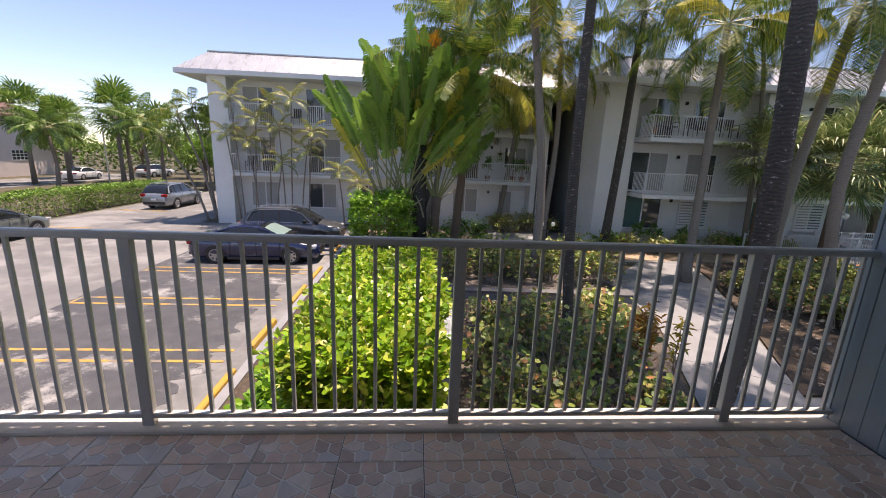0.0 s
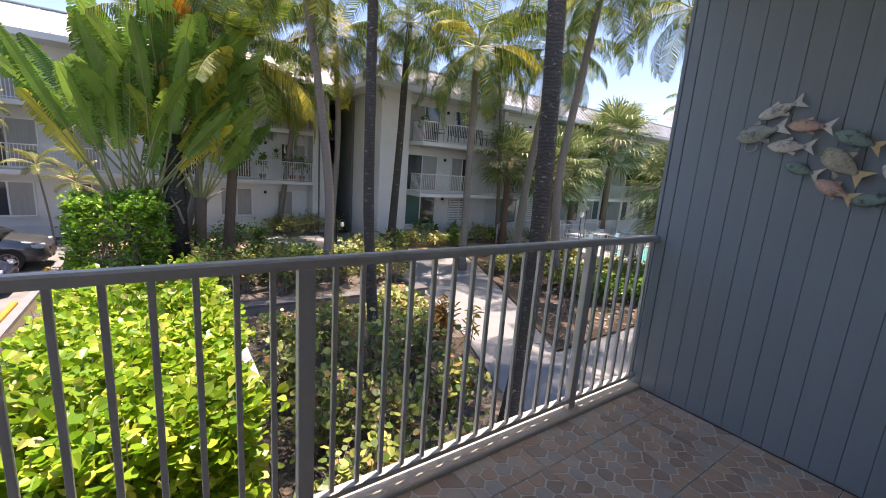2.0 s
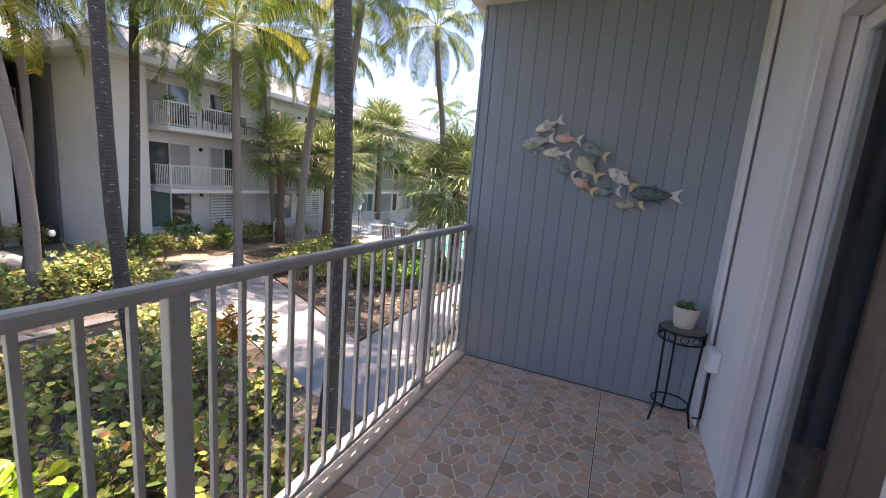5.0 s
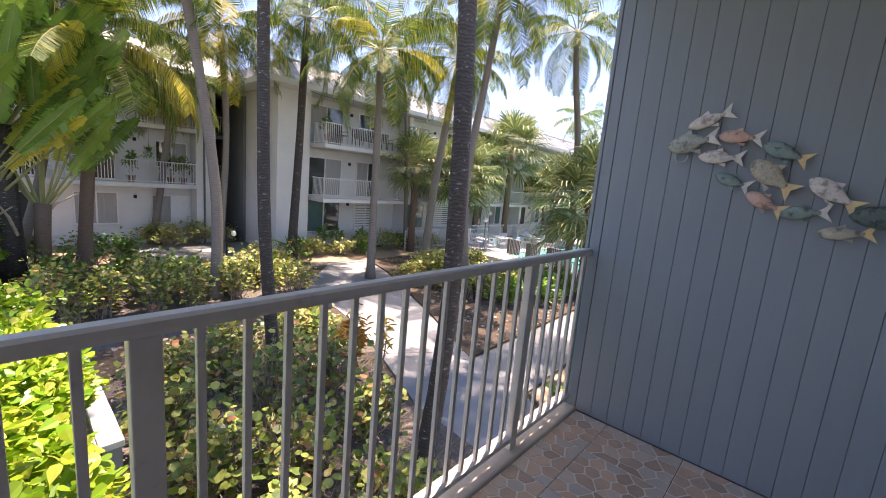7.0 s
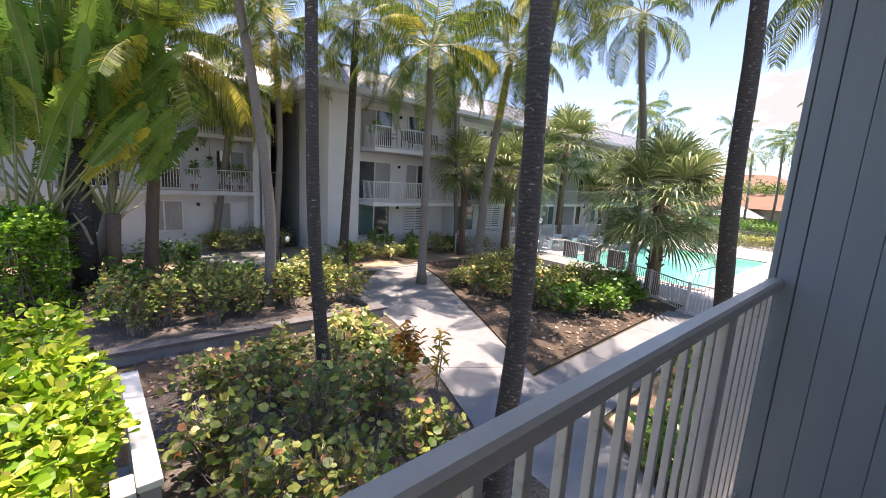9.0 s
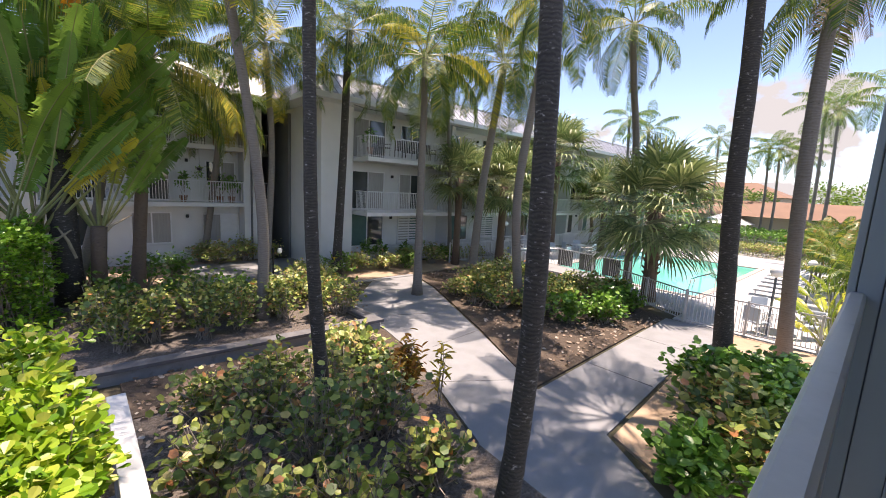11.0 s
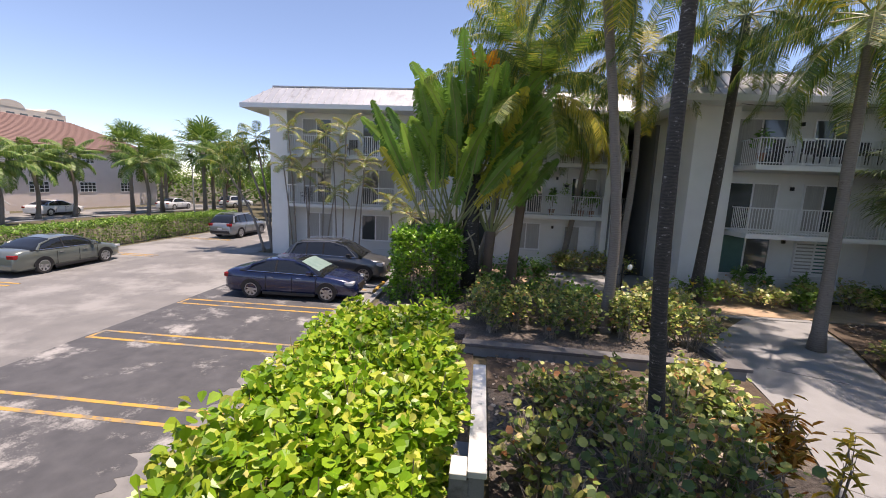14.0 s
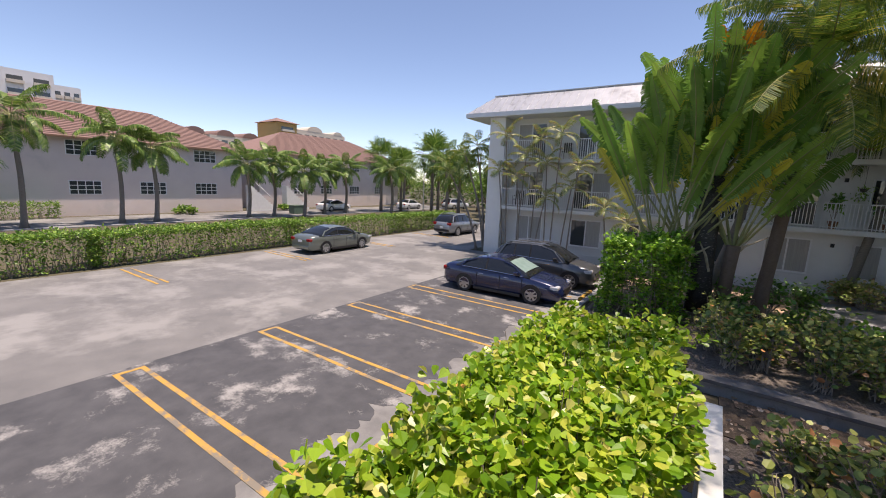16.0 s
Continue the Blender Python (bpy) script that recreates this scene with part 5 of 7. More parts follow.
beds = [(9.6 + 1.15 * k + rs_.uniform(-0.2, 0.2), 19.3 + rs_.uniform(-0.3, 0.5), 0.8, rs_.uniform(0.8, 1.2)) for k in range(9)]
for k, (x, y, r, h) in enumerate(beds):
    shrub("sunlit yellow-green shrub in front of the building", x, y, G + 0.04, r, h, 520, 0.13, L_PALE if k % 3 else L_LONG, 330 + k, "border shrubs")
beds = [(11.8 + 1.2 * k + rs_.uniform(-0.3, 0.3), 13.6 - 1.15 * j + (0.25 * k if j < 2 else 0) + rs_.uniform(-0.3, 0.3), rs_.uniform(0.65, 0.85), rs_.uniform(0.8, 1.2)) for k in range(5) for j in range(5) if 13.6 - 1.15 * j > 9.0 - 0.35 * k + 1.0]
for k, (x, y, r, h) in enumerate(beds):
    shrub("low shrub with mottled leaves beside the pool path", x, y, G + 0.04, r, h, 560, 0.115, L_SHRUB if k % 4 else L_PALE, 360 + k, "pool path shrubs", twigs=18)
beds = [(13.6, 8.2, 0.8, 1.0), (14.8, 8.6, 0.8, 1.0), (15.8, 8.4, 0.7, 0.9), (12.6, 8.9, 0.7, 0.9), (16.4, 9.2, 0.7, 1.0)]
for k, (x, y, r, h) in enumerate(beds):
    shrub("dark leafy shrub beside the pool fence", x, y, G + 0.04, r, h, 520, 0.15, L_BUSH, 420 + k, "fence shrubs")
beds = [(8.9, 3.7, 0.9, 1.3), (10.0, 4.1, 0.9, 1.4), (9.6, 3.0, 0.9, 1.3), (7.9, 3.0, 0.8, 1.2), (11.2, 3.4, 0.8, 1.1), (7.0, 3.5, 0.7, 0.9), (12.2, 3.2, 0.6, 0.8)]
for k, (x, y, r, h) in enumerate(beds):
    shrub("dense dark green shrub with glossy rounded leaves", x, y, G + 0.04, r, h, 900, 0.15, L_BUSH if k % 3 else L_SHRUB, 440 + k, "corner shrubs")
shrub("croton bush with orange, bronze and yellow leaves", 5.05, 8.0, G + 0.05, 0.36, 1.45, 260, 0.22, L_CROTON, 470, width=0.32, tmpl=LEAF_V, name="croton", twigs=9)
shrub("small yellow-leaved croton sprig", 5.55, 7.6, G + 0.05, 0.22, 1.3, 60, 0.2, leaf_mat("yellow_sprig", [(0, (0.6, 0.42, 0.05)), (1, (0.45, 0.4, 0.06))]), 471, width=0.3, tmpl=LEAF_V, name="croton", twigs=4)
shrub("yellow-flowering sprig among the shrubs", 8.0, 16.9, G + 0.05, 0.3, 1.2, 60, 0.2, leaf_mat("yellow_blooms", [(0, (0.75, 0.5, 0.03)), (1, (0.6, 0.45, 0.05))]), 472, width=0.5, tmpl=LEAF_V, name="flowering_shrub", twigs=5)
# broken palm stalks and dead leaves on the mulch
lit = np.column_stack([np.random.RandomState(5).uniform(1.0, 16, 5200), np.random.RandomState(6).uniform(2.8, 17.3, 5200), np.full(5200, G + 0.075)])
keep_ = [q for q in lit if not (4.2 + 0.5 * (q[1] - 6) - 0.3 < q[0] < 9.8 + 0.5 * (q[1] - 10) and q[1] > 3) and not (q[0] > 6 and q[1] < 7.0) and not (12.2 < q[1] < 12.8)]
lit = np.array(keep_)
wy = np.random.RandomState(8).normal(size=(len(lit), 3)) * np.array([1, 1, 0.12])
fl = thing("fallen_leaves", "brown and grey fallen leaves on the beds", "leaf litter", kind="stuff")
tagged(leaf_cloud("leaves", lit, wy, 0.11 * np.random.RandomState(9).uniform(0.5, 1.3, len(lit)), leaf_mat("dead_leaves", [(0, (0.2, 0.13, 0.09)), (0.6, (0.36, 0.27, 0.2)), (1, (0.55, 0.48, 0.4))], 0.8, 0.05), fl, 0.7, ROUND_V, 9), kind="stuff")

# palms of the courtyard: foot, bends, crown
palm("tall slim coconut palm with mottled grey trunk", [(3.6, 8.5, G), (3.46, 8.5, -1.56), (3.31, 8.5, 0.4), (3.26, 8.5, 2.6), (3.28, 8.6, 5.2), (3.3, 8.7, 7.9)], 0.125, B_DARK, 0, 19, 3.7, 0.78, 1, yellow=0.30)
palm("slim palm with pale ringed trunk leaning over the planter", [(4.36, 14.2, G), (4.42, 14.2, 0.1), (4.1, 14.2, 3.1), (3.68, 14.2, 5.8), (3.4, 14.2, 7.8)], 0.16, B_PALE, 0, 21, 3.5, 0.78, 2, yellow=0.30)
# Above the view the trunk bends so that its crown shades the path.
palm("big dark-trunked coconut palm beside the path", [(3.97, 4.73, G), (4.06, 4.73, -2.2), (4.17, 4.73, -1.4), (4.25, 4.73, -0.19), (4.2, 4.73, 1.65), (4.11, 4.75, 3.36), (4.15, 4.9, 4.7), (5.0, 5.6, 6.7), (6.0, 6.4, 8.2)], 0.145, B_DARK, 0, 24, 3.8, 0.92, 3, yellow=0.24)
palm("slim grey palm beside the path", [(10.42, 14.4, G), (10.37, 14.4, 1.2), (10.35, 14.4, 4.6), (10.3, 14.4, 6.1)], 0.16, B_PALE, 0, 23, 3.3, 0.78, 4, yellow=0.21)
palm("slim dark palm near the building corner", [(9.2, 18.9, G), (9.46, 18.9, 2.2), (9.62, 18.9, 6.6), (9.7, 18.9, 7.9)], 0.19, B_DARK, 0, 27, 3.7, 0.78, 5, yellow=0.24)
palm("leaning slim palm in the far bed", [(13.95, 14.8, G), (14.3, 14.8, 1.4), (15.05, 14.8, 5.9), (15.25, 14.8, 7.1)], 0.2, B_PALE, 0, 27, 3.5, 0.78, 6, yellow=0.18)
palm("tall thin palm beside the pool", [(19.87, 10.1, G), (19.2, 10.1, 3.1), (18.1, 10.1, 6.2), (17.6, 10.1, 7.7)], 0.17, B_PALE, 0, 16, 3.0, 0.69, 7, yellow=0.06, shaft=True)
# Unseen top leans over, with long fronds, to add shade on the path.
palm("tall dark palm trunk in the sandy bed", [(12.4, 4.44, G), (11.55, 4.44, -0.6), (10.85, 4.44, 1.7), (10.5, 4.44, 4.6), (10.4, 4.7, 7.6), (10.0, 5.8, 10.3)], 0.2, B_DARK, 0, 26, 4.5, 0.76, 8)
palm("pale palm with shaggy dead fronds by the pool fence", [(14.95, 3.56, G), (13.7, 3.56, -0.6), (12.7, 3.56, 1.84), (12.35, 3.56, 4.6), (12.6, 3.5, 6.6)], 0.17, B_PALE, 0, 15, 2.8, 0.63, 9, old=4)
palm("coconut palm behind the tall fan-leaved palm", [(1.85, 18.9, G), (2.1, 18.9, 0.56), (2.3, 18.9, 3.2), (2.5, 18.9, 5.0)], 0.2, B_BROWN, 0, 26, 4.2, 0.95, 10, yellow=0.15, el=(-0.45, 1.35), n=90)
palm("short leaning palm in front of the apartments", [(5.1, 25.0, G), (5.5, 24.9, 0.0), (5.75, 24.2, 3.2), (5.6, 23.9, 5.0)], 0.17, B_PALE, 0, 21, 3.0, 0.78, 12, yellow=0.42)
palm("thin palm in front of the far building", [(16.9, 19.4, G), (16.3, 19.4, 4.5), (15.5, 19.4, 8.0)], 0.12, B_PALE, 0, 20, 2.8, 0.63, 13)
palm("slim palm with pale trunk behind the planter", [(0.3, 21.0, G), (1.2, 21.0, 1.0), (1.4, 21.0, 5.0), (1.8, 21.0, 7.4)], 0.15, B_PALE, 0, 26, 3.2, 0.78, 14, yellow=0.24)
palm("slim palm with grey trunk before the stairwell", [(6.3, 19.6, G), (6.6, 19.6, 2.0), (6.5, 19.6, 5.0), (6.35, 19.6, 6.7)], 0.14, B_PALE, 0, 26, 3.2, 0.78, 15, yellow=0.36)
palm("tall palm over the pool path", [(13.0, 11.3, G), (12.0, 11.0, 1.0), (12.3, 10.8, 5.0), (12.6, 10.6, 8.2)], 0.17, B_PALE, 0, 19, 3.3, 0.78, 16, yellow=0.18)
fan_palm("round-headed fan palm with brown trunk", 19.55, 17.8, G, 4.6, 0.24, 3.0, 56, 31, blades=30)
fan_palm("broad fan palm beside the swimming pool", 18.2, 8.5, G, 3.8, 0.27, 3.3, 54, 32, lean=(-0.3, 0), boots=True, blades=30)
fan_palm("fan palm in front of the far balconies", 16.4, 18.4, G, 5.0, 0.2, 2.4, 34, 33)
fan_palm("tall fan palm behind the pool", 27.0, 19.0, G, 7.2, 0.24, 3.4, 34, 34)
fan_palm("fan palm behind the pool", 31.0, 17.0, G, 4.4, 0.24, 3.2, 34, 35)
fan_palm("fan palm behind the pool", 24.5, 20.0, G, 5.6, 0.22, 3.0, 30, 36)

# tall banana-like travellers palm
tv = thing("travellers_palm", "tall travellers palm clump with torn banana-like leaves", "palm tree", "", (0.1, 18.6, G))
part("trunk", Geo().tube([(0.1, -0.1, 0), (0.1, -0.1, 1.3), (0.05, -0.1, 3.2), (0.0, -0.1, 4.8)], [0.4, 0.34, 0.34, 0.4], 14), B_DARK, tv, smooth=True)
part("trunk", Geo().tube([(0.75, -0.5, 0), (0.8, -0.5, 1.6), (0.85, -0.5, 2.6)], [0.22, 0.19, 0.2], 12), B_BROWN, tv, smooth=True)
part("trunk", Geo().tube([(-1.1, -0.2, 0), (-1.15, -0.2, 1.0), (-1.3, -0.2, 1.9)], [0.22, 0.2, 0.2], 12), B_BROWN, tv, smooth=True)
rr_ = random.Random(3)
seedn = 0
fan_dir = Vector((0.96, -0.28, 0)).normalized()
for cx, cz, cnt, spread, st_, ln_, wd_ in ((0.0, 4.5, 23, 0.6, (0.9, 2.3), (2.3, 3.3), 0.8), (-1.3, 1.9, 15, 0.62, (1.8, 3.1), (2.2, 3.1), 0.72), (0.85, 2.5, 12, 0.6, (1.2, 2.1), (1.9, 2.6), 0.6), (-0.5, 2.4, 16, 0.6, (2.2, 3.5), (2.4, 3.2), 0.76)):
    for i in range(cnt):
        a = (i / (cnt - 1) - 0.5) * 2 * spread + rr_.uniform(-0.08, 0.08)
        way = fan_dir * math.sin(a) + Vector((0, 0, math.cos(a))) + Vector((rr_.uniform(-0.1, 0.1), rr_.uniform(-0.28, 0.12), 0))
        q = Geo()
        seedn += 1
        paddle(q, Vector((cx + 0.25 * math.sin(a), -0.15 + rr_.uniform(-0.1, 0.1), cz)), way, Vector((rr_.uniform(-0.5, 0.5), 1, 0.2)), rr_.uniform(*st_), rr_.uniform(*ln_), wd_ * rr_.uniform(0.8, 1.15), seedn, 0, split=0.85, bow=rr_.uniform(0.05, 0.7))
        part("leaf", q, [L_TRAV, L_GREYPALM], tv)
M_DRYSTALK = mat("dry_leaf_stalk", (0.5, 0.44, 0.32), (0.34, 0.28, 0.19), 6, 0.8, 0.3)
for i in range(16):
    a = (i / 15 - 0.5) * 1.5 + rr_.uniform(-0.1, 0.1)
    b0 = Vector((rr_.uniform(-1.2, 0.9), -0.35, rr_.uniform(1.6, 2.6)))
    t1 = b0 + Vector((math.sin(a) * 1.0, -0.15, math.cos(a) * 1.1))
    part("dry_stalk", Geo().tube([b0, b0.lerp(t1, 0.5), t1 + Vector((math.sin(a) * 0.3, 0, -0.1))], [0.06, 0.045, 0.02], 6), M_DRYSTALK, tv, "pale dry leaf stalk")
q = Geo()
for k in range(7):
    paddle(q, Vector((0.3 + rr_.uniform(-0.2, 0.2), -0.35, 8.3)), Vector((rr_.uniform(-0.5, 0.5), rr_.uniform(-0.3, 0.3), 1)), Vector((0, 1, 0)), 0.2, rr_.uniform(0.7, 1.2), 0.28, 90 + k, 0, 0.2)
part("flower", q, [L_ORANGE, L_GREYPALM], tv, "orange flower bracts")

# arecas in front of the left apartments
for k, (x, y, hh, ln) in enumerate(((-9.0, 23.6, 5.8, 0.3), (-8.6, 23.2, 4.6, -0.4), (-8.2, 23.7, 6.7, 0.25), (-7.8, 23.2, 3.6, 0.5), (-7.3, 23.6, 5.4, -0.2), (-6.9, 23.3, 6.9, 0.2), (-6.5, 23.7, 4.2, 0.4), (-6.0, 23.3, 5.2, 0.3), (-9.5, 23.4, 6.9, -0.4), (-9.9, 23.8, 5.0, -0.5), (-4.0, 23.4, 3.2, -0.3), (-3.4, 23.0, 2.6, 0.3))):
    palm("slender areca palm with yellow and orange-tinged fronds", [(x, y, G), (x + ln * 0.4, y, G + hh * 0.5), (x + ln, y, G + hh)], 0.042, B_PALE, 0, 9, 1.15, 0.26, 500 + k, L_ARECA, "arecas", n=30, el=(-0.1, 1.3), droop=(1.2, 2.0), wid=0.022, sag=0.5)
for k, (x, y, hh, lx) in enumerate(((-11.9, 25.2, 6.0, -1.7), (-12.1, 25.6, 6.6, -0.9), (-11.8, 25.8, 5.6, -0.2), (-12.3, 25.0, 4.8, -2.3))):
    palm("leaning slim palm at the building corner", [(x, y, G), (x + lx * 0.35, y, G + hh * 0.5), (x + lx, y, G + hh)], 0.075, B_PALE, 0, 11, 1.7, 0.38, 530 + k, L_PALM, "corner palms", n=28, wid=0.035)

# palms and trees beyond the car park
for k, (x, y, hh) in enumerate(((-38.5, 8.8, 6.8), (-38.5, 14.3, 6.0), (-38.5, 16.7, 5.4), (-38.5, 24.8, 4.6), (-38.5, 27.6, 4.8), (-38.5, 34.2, 4.4), (-38.5, 37.5, 5.0), (-36, 29.5, 4.2), (-31.5, 38.2, 4.8), (-25, 40, 5.6))):
    palm("feathery palm in front of the pink houses", [(x, y, G), (x + 0.15, y + 0.1, G + hh * 0.5), (x - 0.1, y, G + hh)], 0.18, B_PALE, 0, 19, 2.9, 0.7, 560 + k, L_FAR, "street palms", n=40, wid=0.075, el=(-0.5, 1.2), shaft=True)
for k, (x, y, hh, cr) in enumerate(((-38, 5.5, 6.0, 3.4), (-38, 43.5, 7.2, 3.0), (-37, 46.5, 6.6, 2.8), (-30, 44.3, 7.6, 3.4), (-27.0, 46.0, 6.0, 3.0), (-33, 50.0, 6.2, 3.0), (-22.5, 49.0, 6.2, 3.0), (-19.5, 47.0, 5.6, 2.8), (-41, 52, 6.8, 3.0), (-24.5, 52, 6.6, 3.0))):
    fan_palm("cabbage palm with rounded fan crown", x, y, G, hh, 0.2, cr, 34, 580 + k, bark=B_PALE, fmat=L_FAR, group="cabbage palms", blades=16)


def tree(label, x, y, h, r, seed, leaf=0.3, count=2600, mat_=None, group="far trees"):
    """A broad-leaved tree: forked limbs and clumps of leaves with gaps."""
    th = thing("tree", label, "tree", group, (x, y, G))
    rr = random.Random(seed)
    s = Geo().tube([(0, 0, 0), (0.1, 0, h * 0.2), (0, 0.1, h * 0.4)], [0.2, 0.16, 0.13], 8)
    cl = []
    for i in range(9):
        a, e = i * 2.4, rr.uniform(0.3, 1.3)
        t = Vector((math.cos(a) * math.cos(e) * r * 0.8, math.sin(a) * math.cos(e) * r * 0.8, h * 0.4 + math.sin(e) * h * 0.5))
        s.tube([(0, 0.1, h * 0.38), t * 0.55 + Vector((0, 0, h * 0.18)), t], [0.1, 0.06, 0.02], 5)
        cl.append((t, rr.uniform(0.3, 0.5) * r))
    part("trunk", s, B_BROWN, th)
    P, W = [], []
    for i in range(count):
        t, q = rr.choice(cl)
        d = Vector((rr.gauss(0, 1), rr.gauss(0, 1), rr.gauss(0.2, 0.8))).normalized()
        P.append(t + d * q * rr.uniform(0.5, 1.05))
        W.append(d + Vector((0, 0, -0.3)))
    tagged(leaf_cloud("crown", np.array(P), np.array(W), leaf * np.random.RandomState(seed).uniform(0.6, 1.2, count), mat_ or L_LONG, th, 0.6, LEAF_V, seed), kind="stuff")
    return th


for k, (x, y, h, r) in enumerate(((-46, 58, 6.5, 3.2), (-38, 60, 7, 3.6), (-31, 58, 6, 3.2), (-25, 60, 6.6, 3.2), (-18, 58, 6.4, 3), (-14, 52, 5.6, 2.6), (-55, 62, 7, 3.6), (-17, 42.5, 5.4, 2.2), (-21.5, 43.5, 5.0, 2.2))):
    tree("leafy green tree at the end of the car park", x, y, h, r, 600 + k)
for k, (x, y, h, r) in enumerate(((62, 14, 5.5, 4), (66, 6, 6.5, 4.5), (58, -2, 6, 4), (70, 20, 6, 4.5), (52, 24, 6, 3.6), (48, 30, 7, 4), (60, 30, 7, 4.5), (75, -6, 6.5, 5), (38, 19.5, 6, 2.8), (43, 18, 5.6, 2.8), (35, 20, 6.6, 2.6))):
    tree("leafy green tree beyond the pool", x, y, h, r, 640 + k, 0.36, 2400, L_LONG if k % 2 else L_FAR, "pool trees")
for k, (x, y, hh) in enumerate(((50, 9.6, 9.0), (51, 10.6, 9.4), (49, 8.0, 8.4), (47, 12, 7.6), (40, 5.2, 10.5), (41, 6.0, 11.0), (55, 16, 11), (32, 14.6, 8.6), (34, 17, 10), (30, 2.6, 9.5))):
    palm("slender palm beyond the pool", [(x, y, G), (x + 0.2, y, G + hh * 0.5), (x, y + 0.2, G + hh)], 0.13, B_PALE, 0, 13, 2.4, 0.55, 660 + k, L_FAR, "pool palms", n=28, wid=0.05, shaft=True)
for k, (x, y, hh) in enumerate(((24, 2.9, 2.4), (26, 3.4, 3.0), (28, 4.0, 3.2), (31, 3.6, 3.6), (22.5, 2.4, 2.2), (34, 4.6, 3.4), (38, 4.0, 4.0))):
    palm("bushy areca palm beside the pool deck", [(x, y, G), (x, y, G + hh * 0.4), (x + 0.1, y, G + hh * 0.6)], 0.06, B_PALE, 0, 16, 1.9, 0.42, 690 + k, L_ARECA if k % 2 else L_PALM, "deck arecas", n=26, el=(0.2, 1.4), wid=0.05)
hedge("hedge", "dark clipped hedge beyond the pool", 44, 53, 8, 16, G, -1.0, 3600, 0.28, L_BUSH, 28, lump=0.2)
hedge("hedge", "low golden hedge beyond the pool fence", 42, 44, 3, 16, G, -1.9, 3000, 0.22, L_PALE, 29, lump=0.2)
hedge("hedge", "dense green thicket behind the far car park", -75, -10, 66, 69, G, 0.9, 7000, 0.6, L_FAR, 30, lump=0.9)
hedge("hedge", "dense green thicket behind the pink houses", -78, -75, -20, 66, G, 0.9, 7000, 0.6, L_FAR, 31, lump=0.9)

# ---- cars ----


def lerp_tab(tab, x):
    for (a, va), (b, vb) in zip(tab, tab[1:]):
        if x <= b:
            u = 0 if b == a else max(0.0, min(1.0, (x - a) / (b - a)))
            return va + (vb - va) * u
    return tab[-1][1]


def car(label, m, paint, suv=False, length=4.86, width=1.85, shade=False, wagon_rail=False, simple=False, category="car", black_lower=False):
    """A parked car: local x forward, wheels on z = 0."""
    th = thing("car", label, category, "parked cars")
    th.matrix_world = m
    L, W = length / 2, width / 2
    if suv:
        deck = [(-L, 0.95), (-L + 0.12, 1.12), (-L + 0.5, 1.16), (0.9, 1.12), (L - 0.85, 1.04), (L - 0.25, 0.95), (L - 0.06, 0.78), (L, 0.6)]
        roof = [(-L + 0.12, 1.13), (-L + 0.42, 1.58), (-L + 0.9, 1.68), (-0.2, 1.72), (0.35, 1.66), (1.25, 1.13)]
        lo = 0.27
        wr, wb = 0.36, 2.69
    else:
        deck = [(-L, 0.72), (-L + 0.07, 0.95), (-L + 0.35, 1.04), (-L + 0.8, 1.02), (0.9, 0.98), (L - 0.9, 0.9), (L - 0.3, 0.78), (L - 0.08, 0.66), (L, 0.5)]
        roof = [(-L + 0.62, 1.03), (-L + 1.35, 1.38), (-0.45, 1.46), (0.05, 1.45), (0.4, 1.39), (1.28, 0.98)]
        lo = 0.2
        wr, wb = 0.33, 2.78
    plan = [(-L, 0.8), (-L + 0.12, 0.92), (-L + 0.6, 0.99), (0, 1.0), (L - 0.9, 0.98), (L - 0.3, 0.9), (L - 0.08, 0.78), (L, 0.66)]
    xs = [-L, -L + 0.06, -L + 0.16, -L + 0.4, -L + 0.8, -L + 1.3, -0.6, 0.0, 0.6, 1.0, L - 0.95, L - 0.6, L - 0.3, L - 0.12, L - 0.04, L]
    rings = []
    for x in xs:
        w, d = W * lerp_tab(plan, x), lerp_tab(deck, x)
        b = lo + (0.1 if abs(x) > L - 0.1 else 0.0)
        half = [(w * 0.86, b), (w * 0.97, b + 0.1), (w, b + (d - b) * 0.42), (w * 0.99, b + (d - b) * 0.66), (w * 0.955, d - 0.07), (w * 0.88, d - 0.01), (w * 0.5, d + 0.02), (0, d + 0.03)]
        rings.append([(x, y, z) for y, z in half] + [(x, -y, z) for y, z in reversed(half[:-1])])
    body = part("body", Geo().loft(rings), paint, th, smooth=True)
    md = body.modifiers.new("bevel", "EDGE_SPLIT")
    md.split_angle = radians(50)
    # greenhouse
    gx = [roof[0][0] + (roof[-1][0] - roof[0][0]) * i / 14 for i in range(15)]
    gr = []
    for x in gx:
        z = lerp_tab(roof, x)
        base = lerp_tab(deck, x) - 0.04
        z = max(z, base + 0.02)
        w = W * lerp_tab(plan, x)
        k = min(1.0, (z - base) / 0.45)
        wt = w * (0.93 - 0.19 * k)
        half = [(w * 0.94, base), (w * 0.93, base + 0.03), (wt, z - 0.06 * k), (wt * 0.9, z - 0.015), (wt * 0.5, z + 0.01), (0, z + 0.015)]
        gr.append([(x, y, zz) for y, zz in half] + [(x, -y, zz) for y, zz in reversed(half[:-1])])
    part("glasshouse", Geo().loft(gr), M_CARGLASS, th, "dark tinted glass", True)
    # painted roof and pillars
    n0, n1 = (3, 9) if suv else (4, 9)
    rf = Geo()
    up = Vector((0, 0, 0.012))
    for i in range(n0, n1):
        a, b = gr[i], gr[i + 1]
        for j in range(2, 8):
            rf.add([Vector(a[j]) + up, Vector(a[j + 1]) + up, Vector(b[j + 1]) + up, Vector(b[j]) + up], [(0, 1, 2, 3)])
    part("roof", rf, paint, th, smooth=True)
